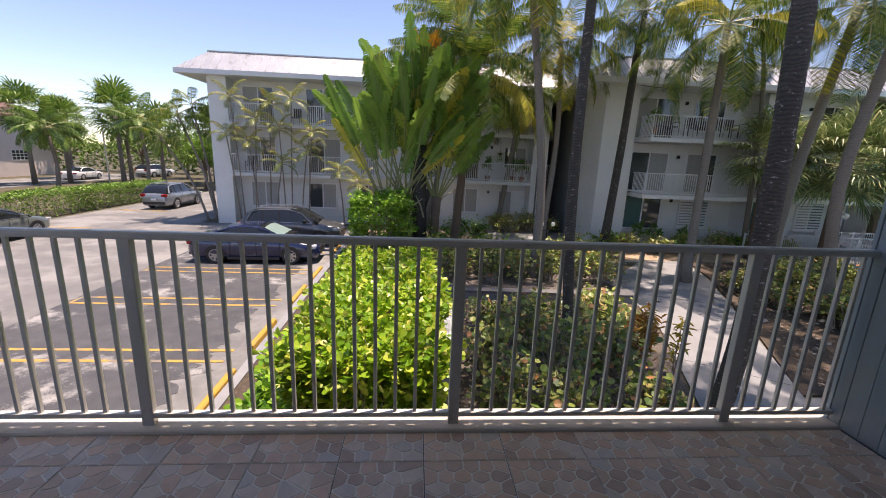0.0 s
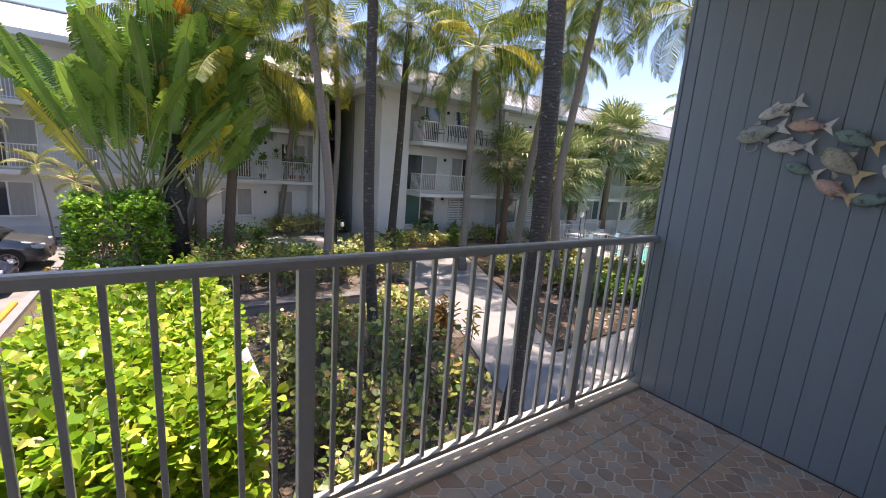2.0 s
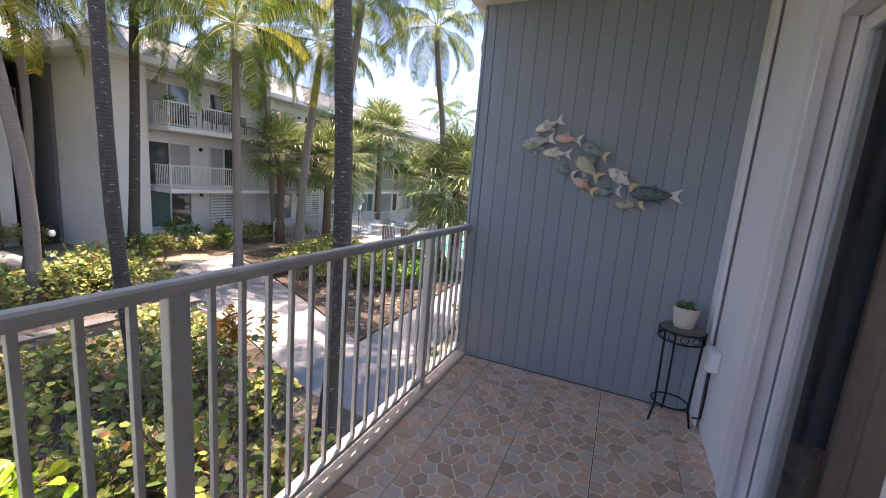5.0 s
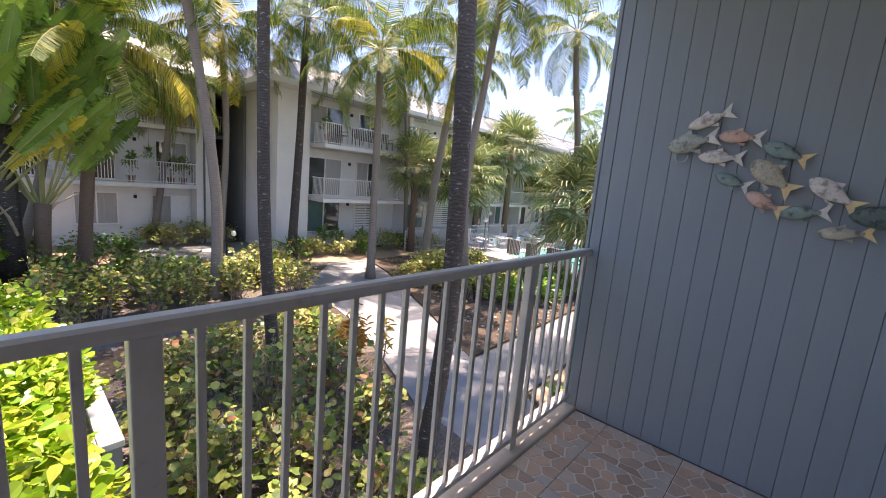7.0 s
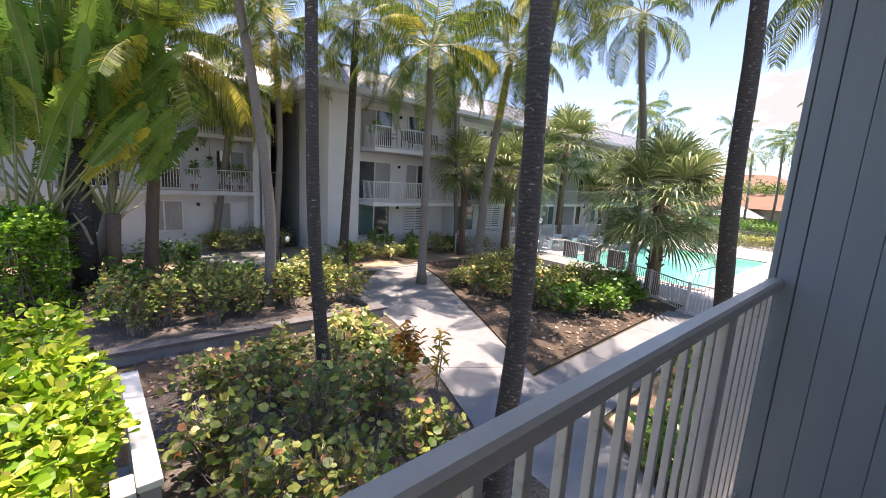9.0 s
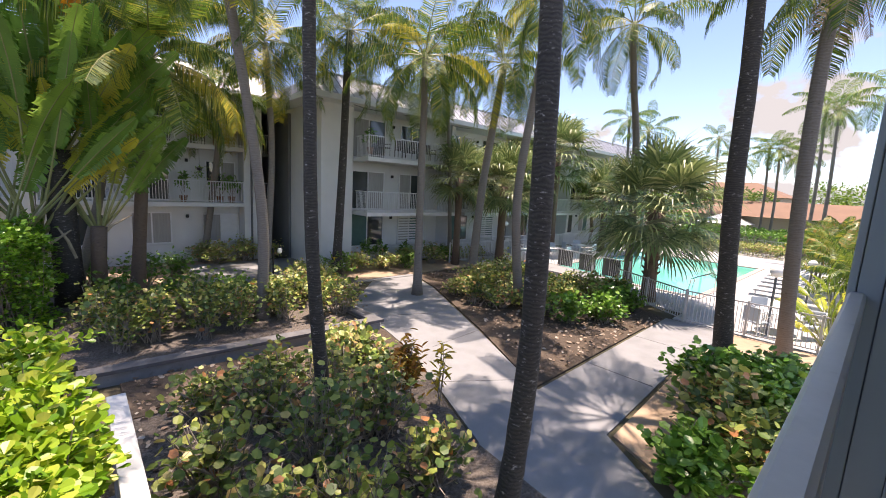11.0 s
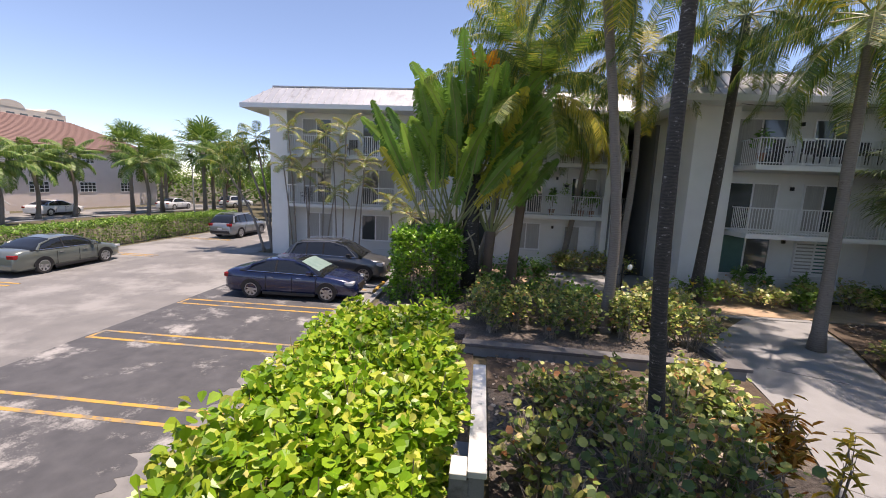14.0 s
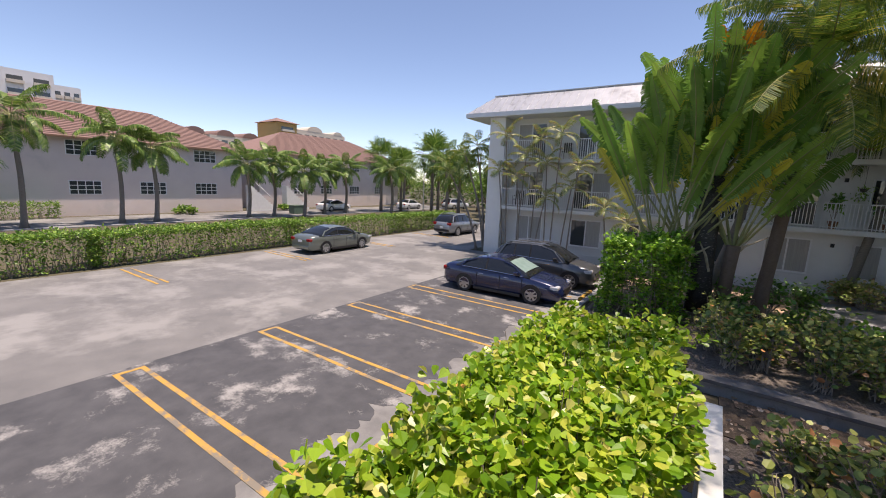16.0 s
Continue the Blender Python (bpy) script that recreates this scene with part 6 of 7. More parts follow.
    for sg in (0, 1):
        jt, jb = (2, 0) if sg == 0 else (8, 10)
        part("pillar", Geo().tube([gr[13][jb], gr[11][jt], gr[9][jt]], [0.035, 0.03, 0.03], 6), paint, th)
        part("pillar", Geo().tube([gr[1][jb], gr[2][jt], gr[n0][jt]], [0.05, 0.045, 0.03], 6), paint, th)
        for i in ((6,) if not suv else (4, 7)):
            part("pillar", Geo().tube([gr[i][jb], gr[i][jt]], [0.03, 0.025], 6), M_TRIMBLK, th)
        y = gr[8][jb][1]
        q = Geo().tube([(gr[1][0][0], gr[1][jb][1] * 1.01, lerp_tab(deck, gr[1][0][0]) - 0.02), (gr[6][0][0], gr[6][jb][1] * 1.015, lerp_tab(deck, gr[6][0][0]) - 0.02), (gr[13][0][0], gr[13][jb][1] * 1.01, lerp_tab(deck, gr[13][0][0]) - 0.02)], 0.012, 5)
        part("window_trim", q, M_CHROME, th)
        mx = gr[12][0][0] - 0.05
        s = 1 if y > 0 else -1
        part("mirror", Geo().box(mx - 0.1, min(s * W * 0.97, s * W * 1.1), 0.98 if not suv else 1.1, mx + 0.08, max(s * W * 0.97, s * W * 1.1), 1.1 if not suv else 1.24, b=0.03), paint if not black_lower else M_TRIMBLK, th)
        for hx in (-0.75, 0.3):
            part("door_handle", Geo().box(hx, min(s * W * 0.985, s * W * 1.01), 0.8 if not suv else 0.93, hx + 0.2, max(s * W * 0.985, s * W * 1.01), 0.83 if not suv else 0.965, b=0.008), M_CHROME, th)
        for dx in (1.0, 0.12, -0.85):
            part("door_gap", Geo().box(dx, min(s * W * 0.99, s * W * 1.002), lo + 0.12, dx + 0.012, max(s * W * 0.99, s * W * 1.002), 0.86), M_TRIMBLK, th)
        part("headlamp", Geo().box(L - 0.42, min(s * W * 0.52, s * W * 0.89), 0.62 if not suv else 0.74, L - 0.1, max(s * W * 0.52, s * W * 0.89), 0.74 if not suv else 0.88, b=0.03), M_LAMPCLR, th)
        part("tail_lamp", Geo().box(-L - 0.005, min(s * W * 0.55, s * W * 0.9), 0.72 if not suv else 0.88, -L + 0.2, max(s * W * 0.55, s * W * 0.9), 0.88 if not suv else 1.08, b=0.03), M_LAMPRED, th)
        if wagon_rail:
            part("roof_rail", Geo().tube([(-L + 0.75, s * 0.6, 1.7), (-L + 1.0, s * 0.6, 1.74), (0.1, s * 0.6, 1.74), (0.3, s * 0.6, 1.7)], 0.018, 6), M_ALLOY, th)
        part("sill", Geo().box(-wb / 2 + 0.42, min(s * W * 0.9, s * W * 1.003), lo - 0.03, wb / 2 - 0.42, max(s * W * 0.9, s * W * 1.003), lo + 0.09, b=0.02), M_TRIMBLK, th)
    part("grille", Geo().box(L - 0.06, -0.42, 0.42, L + 0.004, 0.42, 0.62 if not suv else 0.74, b=0.02), M_TRIMBLK, th)
    part("front_plate", Geo().box(L - 0.0, -0.16, 0.34, L + 0.012, 0.16, 0.42), M_TRIMBLK, th)
    part("rear_plate", Geo().box(-L - 0.012, -0.16, 0.66, -L + 0.03, 0.16, 0.78), M_WHITE, th)
    part("rear_bumper", Geo().box(-L - 0.02, -W * 0.78, lo + 0.1, -L + 0.15, W * 0.78, lo + 0.3, b=0.04), M_TRIMBLK if suv else paint, th)
    if shade:
        c = Geo()
        for i in range(10, 13):
            a, b = gr[i], gr[i + 1]
            for j in range(3, 7):
                c.add([Vector(a[j]) + up * 0.8, Vector(a[j + 1]) + up * 0.8, Vector(b[j + 1]) + up * 0.8, Vector(b[j]) + up * 0.8], [(0, 1, 2, 3)])
        part("sunshade", c, M_SUNSHADE, th, "silvery green sunshade in the windscreen")
    for wx in (-wb / 2, wb / 2):
        for s in (1, -1):
            y0 = s * (W - 0.2)
            t = Geo()
            pr = [(wr - 0.11, -0.1), (wr - 0.02, -0.11), (wr, -0.08), (wr, 0.08), (wr - 0.02, 0.11), (wr - 0.11, 0.1)]
            n = 26
            t.loft([[(wx + r * math.cos(2 * math.pi * k / n), y0 + o + 0.09 * s, wr + r * math.sin(2 * math.pi * k / n)) for k in range(n)] for r, o in pr], caps=False)
            ar = Geo()
            arc = [math.pi * k / 12 for k in range(13)]
            ar.loft([[(wx + (wr + 0.06) * math.cos(a), s * (W * 1.0), wr + (wr + 0.06) * math.sin(a)) for a in arc], [(wx + (wr + 0.06) * math.cos(a), s * (W * 0.7), wr + (wr + 0.06) * math.sin(a)) for a in arc], [(wx + (wr - 0.08) * math.cos(a), s * (W * 0.7), wr + (wr - 0.08) * math.sin(a)) for a in arc], [(wx + (wr - 0.03) * math.cos(a), s * (W * 1.002), wr + (wr - 0.03) * math.sin(a)) for a in arc], [(wx + (wr + 0.06) * math.cos(a), s * (W * 1.004), wr + (wr + 0.06) * math.sin(a)) for a in arc]], caps=False, closed=False)
            part("wheel_arch", ar, M_TRIMBLK, th)
            wl_ = part("wheel", t, M_RUBBER, th)
            r = Geo()
            rw = wr - 0.1
            yo = y0 + 0.16 * s
            r.loft([[(wx + q * math.cos(2 * math.pi * k / n), yo + o * s, wr + q * math.sin(2 * math.pi * k / n)) for k in range(n)] for q, o in ((rw, 0.0), (rw, 0.035), (rw - 0.02, 0.035), (rw - 0.025, -0.02))], caps=False)
            for k in range(7):
                a = 2 * math.pi * k / 7
                d, e = Vector((math.cos(a), 0, math.sin(a))), Vector((-math.sin(a), 0, math.cos(a)))
                c = Vector((wx, yo + 0.015 * s, wr))
                r.add([c + e * 0.035, c - e * 0.035, c + d * (rw - 0.01) - e * 0.045, c + d * (rw - 0.01) + e * 0.045], [(0, 1, 2, 3)])
            r.lathe([(0.0, -0.01), (0.05, -0.01), (0.05, 0.01), (0.0, 0.01)], n=10) if False else None
            part("rim", r, M_ALLOY, wl_)
            disc = Geo().loft([[(wx + q * math.cos(2 * math.pi * k / n), yo - 0.03 * s, wr + q * math.sin(2 * math.pi * k / n)) for k in range(n)] for q in (rw - 0.005, 0.02)], caps=False)
            part("brake_disc", disc, M_TRIMBLK, wl_)
    return th


P_BLUE = mat("navy_car_paint", (0.008, 0.016, 0.068), (0.007, 0.013, 0.055), 2, 0.25, coat=1.0, metal=0.2)
P_GREY = mat("charcoal_car_paint", (0.1, 0.108, 0.118), (0.085, 0.092, 0.1), 2, 0.28, coat=1.0, metal=0.4)
P_SAGE = mat("grey_green_car_paint", (0.2, 0.225, 0.2), (0.17, 0.195, 0.175), 2, 0.3, coat=1.0, metal=0.5)
P_SILV = mat("silver_car_paint", (0.3, 0.32, 0.34), (0.26, 0.28, 0.3), 2, 0.3, coat=1.0, metal=0.5)
P_WHITE = mat("white_car_paint", (0.75, 0.76, 0.77), (0.7, 0.71, 0.72), 2, 0.3, coat=0.8)
P_BLACK = mat("black_car_paint", (0.015, 0.016, 0.018), (0.012, 0.012, 0.014), 2, 0.25, coat=1.0)
GC = G + 0.02
car("dark blue saloon parked nose to the kerb with a sunshade", pose(-6.2, 16.6, GC, 0, 0, 1.5), P_BLUE, shade=True)
car("charcoal grey sport utility car parked nose to the kerb", pose(-5.75, 19.75, GC, 0, 0, 1), P_GREY, suv=True, length=4.6, wagon_rail=True, black_lower=True)
car("grey-green saloon parked beside the hedge", pose(-18.4, 18.45, GC, 0, 0, 90.5), P_SAGE)
car("silver sport utility car parked in the lane", pose(-17.7, 31.2, GC, 0, 0, 90), P_SILV, suv=True, length=4.9, wagon_rail=True)
car("black saloon parked behind the silver car", pose(-15.2, 38.5, GC, 0, 0, 82), P_BLACK)
car("white saloon parked in front of the pink houses", pose(-41.5, 38.3, G + 0.001, 0, 0, 95), P_WHITE)
car("white saloon parked in front of the pink houses", pose(-39.5, 51.5, G + 0.001, 0, 0, 95), P_WHITE)
car("white sport utility car far down the lot", pose(-36.0, 59.5, G + 0.001, 0, 0, 80), P_WHITE, suv=True, length=5.2)

# ---- pink houses beyond the hedge ----
g = Geo().box(-45.0, -20, G - 0.1, -37.5, 62, G + 0.006)
solid("far_road", g, M_ASPHALT, "pale asphalt drive in front of the pink houses", "road", "structure")
g = Geo().box(-37.5, -20, G - 0.1, -37.0, 62, G + 0.06)
solid("far_pavement", g, M_CONC, "pale concrete strip along the drive", "pavement", "structure")


def house(label, x, y0, y1, eave, ridge, hip0, hip1):
    th = thing("house", label, "house", "pink houses")
    part("wall", Geo().box(x - 11, y0, G, x, y1, eave), M_PINK, th)
    o = 0.7
    xm = x - 5.5
    a, b = y0 + hip0, y1 - hip1
    vs = [(x + o, y0 - o, eave), (x + o, y1 + o, eave), (x - 11 - o, y1 + o, eave), (x - 11 - o, y0 - o, eave), (xm, a, ridge), (xm, b, ridge)]
    rf = part("roof", Geo().add(vs, [(0, 1, 5, 4), (1, 2, 5), (2, 3, 4, 5), (3, 0, 4), (3, 2, 1, 0)]), M_TILE_ROOF, th, "brown tiled hip roof")
    cs = Geo()
    n = 22
    for i in range(1, n):
        u = i / n
        xx, z = x + o + (xm - x - o) * u, eave + (ridge - eave) * u
        ya, yb = (y0 - o) + (a - y0 + o) * u, (y1 + o) + (b - y1 - o) * u
        cs.box(xx - 0.05, ya, z - 0.02, xx + 0.05, yb, z + 0.035)
    tagged(part("tile_course", cs, M_TILE_ROOF, rf), kind="stuff")
    part("gutter", Geo().box(x + o, y0 - o, eave - 0.14, x + o + 0.1, y1 + o, eave + 0.02), M_BROWN, th)
    return th


def grid_window(parent, x, y, z, w, h, cols=4, rows=3):
    fr = Geo()
    fr.box(x, y - w / 2 - 0.06, z - 0.06, x + 0.05, y + w / 2 + 0.06, z)
    fr.box(x, y - w / 2 - 0.06, z + h, x + 0.05, y + w / 2 + 0.06, z + h + 0.06)
    for i in range(cols + 1):
        yy = y - w / 2 + w * i / cols
        fr.box(x + 0.002, yy - 0.03, z, x + 0.05, yy + 0.03, z + h)
    for i in range(1, rows):
        fr.box(x + 0.004, y - w / 2, z + h * i / rows - 0.03, x + 0.048, y + w / 2, z + h * i / rows + 0.03)
    ob = part("window", fr, M_WHITE, parent)
    part("pane", Geo().box(x - 0.02, y - w / 2, z, x + 0.02, y + w / 2, z + h), M_GLASS, ob)


h1 = house("two-storey pale pink house with brown tiled hip roof", -46, -14, 28.4, 3.9, 7.4, 6, 7)
for y in (0.0, 7.5, 14.2, 19.4, 24.4):
    grid_window(h1, -45.998, y, -0.95, 2.2, 1.1)
    grid_window(h1, -45.998, y, 2.45, 2.2, 1.15)
h2 = house("two-storey pale pink house with brown tiled hip roof", -47.5, 31.5, 58, 4.2, 7.6, 7, 7)
for y in (37.5, 42.0, 47.5, 53.0):
    grid_window(h2, -47.498, y, -0.95, 2.0, 1.1)
    grid_window(h2, -47.498, y, 2.5, 2.0, 1.1)
for y0 in (28.8, 33.6):
    sta = thing("outdoor_stairs", "white outdoor stair with solid stringer on the pink house", "stairs", "house stairs")
    for k in range(12):
        part("step", Geo().box(-45.9, y0 + 0.28 * k, G, -44.9, y0 + 0.28 * (k + 1), G + 3.0 - 0.25 * k), M_WHITE, sta)
    part("handrail", Geo().tube([(-44.85, y0, G + 3.9), (-44.85, y0 + 3.4, G + 0.9)], 0.05, 6), M_WHITE, sta)
shrub("low clipped bush in front of the pink house", -44.0, 21.5, G, 1.2, 0.9, 700, 0.2, L_LONG, 800, twigs=12)
shrub("low clipped bush in front of the pink house", -44.3, 33.0, G, 0.9, 0.8, 500, 0.2, L_LONG, 801, twigs=12)
hedge("hedge", "low hedge at the foot of the pink house", -45.2, -44.2, 5, 12, G, -1.6, 1500, 0.2, L_LONG, 802)
tb = thing("utility_box", "green metal utility box on the verge", "utility box", at=(-40.0, 31.5, G))
part("body", Geo().box(-0.5, -0.7, 0.0, 0.5, 0.7, 0.9, b=0.04), mat("utility_green", (0.1, 0.16, 0.12), None, 3, 0.6), tb)
part("lid", Geo().box(-0.53, -0.73, 0.902, 0.53, 0.73, 0.98, b=0.02), mat("utility_green_lid", (0.12, 0.18, 0.14), None, 3, 0.6), tb)
sl = thing("street_lamp", "tall grey street lamp behind the palms", "street lamp", at=(-33, 46.5, G))
part("pole", Geo().tube([(0, 0, 0), (0, 0, 7.6), (0, -0.3, 8.0), (0, -1.2, 8.1)], [0.08, 0.06, 0.05, 0.04], 8), M_ALLOY, sl)
part("lamp_head", Geo().box(-0.15, -1.8, 8.03, 0.15, -1.15, 8.15, b=0.03), M_ALLOY, sl)
up_ = thing("utility_pole", "wooden utility pole with power lines", "utility pole", at=(-60, 110, G))
part("pole", Geo().tube([(0, 0, 0), (0, 0, 13)], [0.2, 0.14], 8), B_BROWN, up_)
for k, z in enumerate((12.6, 11.4, 10.2)):
    part("wire", Geo().tube([(-60 + 12 * j, 4 * math.sin(j), z - 1.2 * math.sin(math.pi * (j % 5) / 5)) for j in range(14)], 0.03, 4), M_TRIMBLK, up_)

# far towers
tw = thing("hotel_building", "distant tan and cream hotel with arched parapets", "building")


def tower_block(parent, x0, y0, x1, y1, z1, mat_, floors, cols, nm="block"):
    bk = part(nm, Geo().box(x0, y0, G, x1, y1, z1), mat_, parent)
    for f in range(floors):
        for c in range(cols):
            z = z1 - 2.2 - f * 3.2
            w = (y1 - y0) / cols
            yy = y0 + w * (c + 0.2)
            part("balcony_opening", Geo().box(x1 - 0.2, yy, z - 1.2, x1 + 0.05, yy + w * 0.6, z + 0.6), M_GLASS, bk)
            part("balcony_parapet", Geo().box(x1 + 0.05, yy - 0.15, z - 1.3, x1 + 0.9, yy + w * 0.6 + 0.15, z - 0.5), M_CREAM, bk)
    return bk


tower_block(tw, -165, 111, -150, 138, 21.0, M_CREAM, 3, 7)
tower_block(tw, -163, 102, -149, 111, 22.8, M_TAN, 2, 1, "corner_tower")
part("tower_roof", Geo().add([(-164, 101, 22.8), (-148, 101, 22.8), (-148, 112, 22.8), (-164, 112, 22.8), (-156, 106.5, 25.2)], [(0, 1, 4), (1, 2, 4), (2, 3, 4), (3, 0, 4)]), M_TILE_ROOF, tw)
for yy, rr0 in ((121, 4.0), (134, 2.6)):
    q = Geo().loft([[(xx, yy + rr0 * math.cos(math.pi * k / 12), 21.0 + rr0 * 0.55 * math.sin(math.pi * k / 12)) for k in range(13)] for xx in (-163, -149.9)])
    part("arched_parapet", q, M_CREAM, tw)
tower_block(tw, -175, 80, -158, 102, 15.5, M_CREAM, 1, 6, "wing")
tower_block(tw, -178, 70, -162, 80, 17.5, M_CREAM, 1, 3, "wing")
for yy in (75, 86, 96):
    q = Geo().loft([[(xx, yy + 3.4 * math.cos(math.pi * k / 10), 15.5 + 2.2 * math.sin(math.pi * k / 10)) for k in range(11)] for xx in (-172, -157.9)])
    part("arched_parapet", q, M_TILE_ROOF, tw)
cd = thing("condominium_tower", "distant white condominium tower with stacked balconies", "building")
for x0, y0, x1, y1, z1 in ((-170, 22, -152, 37.0, 25.5), (-172, 37, -154, 43.0, 23.5), (-172, 43, -156, 48.0, 18)):
    tower_block(cd, x0, y0, x1, y1, z1, M_CONDO, 6, 3)

# ---- pool side ----
g = Geo().box(17.6, -6, G - 0.2, 46, 7.5, G + 0.05)
g.box(17.6, 15.1, G - 0.2, 46, 19.6, G + 0.05)
g.box(17.6, 7.5, G - 0.2, 21.0, 15.1, G + 0.05)
g.box(34.4, 7.5, G - 0.2, 46, 15.1, G + 0.05)
g.box(16.4, -6, G - 0.2, 17.598, 6.9, G + 0.048)
solid("pool_deck", g, M_DECK, "pale concrete deck round the swimming pool", "paving", "structure")
pool = thing("swimming_pool", "rectangular swimming pool with turquoise water", "swimming pool", kind="structure")
part("water", Geo().box(21.0, 7.5, G - 0.3, 34.4, 15.1, G + 0.03), M_WATER, pool, "clear turquoise water")
for q in ((20.7, 7.2, 34.7, 7.5), (20.7, 15.1, 34.7, 15.4), (20.7, 7.501, 21.0, 15.099), (34.4, 7.501, 34.7, 15.099)):
    part("coping", Geo().box(q[0], q[1], G + 0.0, q[2], q[3], G + 0.09, b=0.015), M_COPING, pool, "brick-grey coping")
ld_ = thing("pool_ladder", "bent stainless steel pool handrail", "handrail", at=(22.4, 7.4, G))
for dx in (0.0, 0.6):
    part("rail", Geo().tube([(dx, -0.3, 0.05), (dx, -0.3, 0.8), (dx, 0.0, 0.95), (dx, 0.7, 0.6), (dx, 0.8, -0.1)], 0.03, 8), M_CHROME, ld_)


def fence_run(label, x0, y0, x1, y1, z, h=1.15, step=0.11, mat_=None):
    th = thing("fence", label, "fence", "pool fence", (x0, y0, z))
    d = Vector((x1 - x0, y1 - y0, 0))
    ln = d.length
    a = math.atan2(d.y, d.x)
    th.rotation_euler = (0, 0, a)
    part("top_rail", Geo().box(0, -0.02, h - 0.04, ln, 0.02, h), mat_ or M_RAILW, th)
    part("bottom_rail", Geo().box(0, -0.015, 0.1, ln, 0.015, 0.13), mat_ or M_RAILW, th)
    nb = max(1, round(ln / 2.0))
    pm = mesh_of("post", Geo().box(-0.03, -0.03, 0, 0.03, 0.03, h + 0.04), mat_ or M_RAILW)
    for i in range(nb + 1):
        ob = new("post", pm)
        ob.parent = th
        ob.location = (ln * i / nb, 0, 0)
    q = Geo()
    n = int(ln / step)
    for i in range(n):
        x = ln * (i + 0.5) / n
        q.box(x - 0.009, -0.009, 0.13, x + 0.009, 0.009, h - 0.04)
    tagged(part("picket_infill", q, mat_ or M_RAILW, th), kind="stuff")
    return th


M_FENCE = mat("grey_fence_paint", (0.5, 0.5, 0.5), (0.42, 0.42, 0.42), 5, 0.5)
fence_run("grey metal picket fence round the pool", 16.35, 1.2, 16.2, 6.5, G + 0.05, mat_=M_FENCE)
fence_run("grey metal picket fence round the pool", 16.2, 6.5, 18.2, 9.9, G + 0.05, mat_=M_FENCE)
fence_run("white metal picket fence round the pool", 19.6, 9.95, 20.6, 16.0, G + 0.05, 1.3)
fence_run("white metal picket fence round the pool", 20.6, 16.0, 20.0, 20.2, G + 0.05)
fence_run("white metal picket fence beside the far path", 16.4, 18.9, 24.0, 18.4, G + 0.05)
fence_run("white metal picket fence behind the pool", 20.6, 19.4, 44.0, 17.5, G + 0.05, 1.3)
fence_run("white metal picket fence behind the pool", 44.0, 4.5, 44.0, 17.5, G + 0.05, 1.3)
g = Geo().flat([(18.2, 9.8), (19.55, 9.8), (20.5, 15.8), (18.4, 15.6)], G, G + 0.42)
solid("raised_deck", g, M_WALLGRAY, "raised grey concrete terrace edge by the pool fence", "terrace", "structure")
for k, yy in enumerate((10.9, 12.3, 13.7)):
    dp = thing("mesh_screen", "dark mesh panel hung on the pool fence", "screen", "mesh screens", (19.72 + 0.165 * (yy - 9.95) - 0.09, yy, G + 0.45))
    part("panel", Geo().box(-0.01, -0.45, 0, 0.01, 0.45, 0.85, b=0.004), M_TOWEL, dp)
    part("rod", Geo().tube([(0, -0.48, 0.87), (0, 0.48, 0.87)], 0.012, 6), M_ALLOY, dp)


def lounger(label, m):
    th = thing("sun_lounger", label, "sun lounger", "sun loungers")
    th.matrix_world = m
    part("bed", Geo().box(-0.3, -0.95, 0.3, 0.3, 0.4, 0.33, b=0.01), M_SLING, th)
    part("backrest", Geo().add([(-0.3, 0.4, 0.31), (0.3, 0.4, 0.31), (0.3, 1.0, 0.7), (-0.3, 1.0, 0.7), (-0.3, 0.4, 0.34), (0.3, 0.4, 0.34), (0.3, 0.98, 0.73), (-0.3, 0.98, 0.73)], [(0, 3, 2, 1), (4, 5, 6, 7), (0, 1, 5, 4), (1, 2, 6, 5), (2, 3, 7, 6), (3, 0, 4, 7)]), M_SLING, th)
    for sx in (-0.31, 0.31):
        part("side_rail", Geo().tube([(sx, -0.97, 0.32), (sx, 0.45, 0.32)], 0.02, 6), M_WHITE, th)
        for yy in (-0.75, 0.35):
            part("leg", Geo().tube([(sx, yy, 0.32), (sx, yy + 0.05, 0.0)], 0.018, 6), M_WHITE, th)
    return th


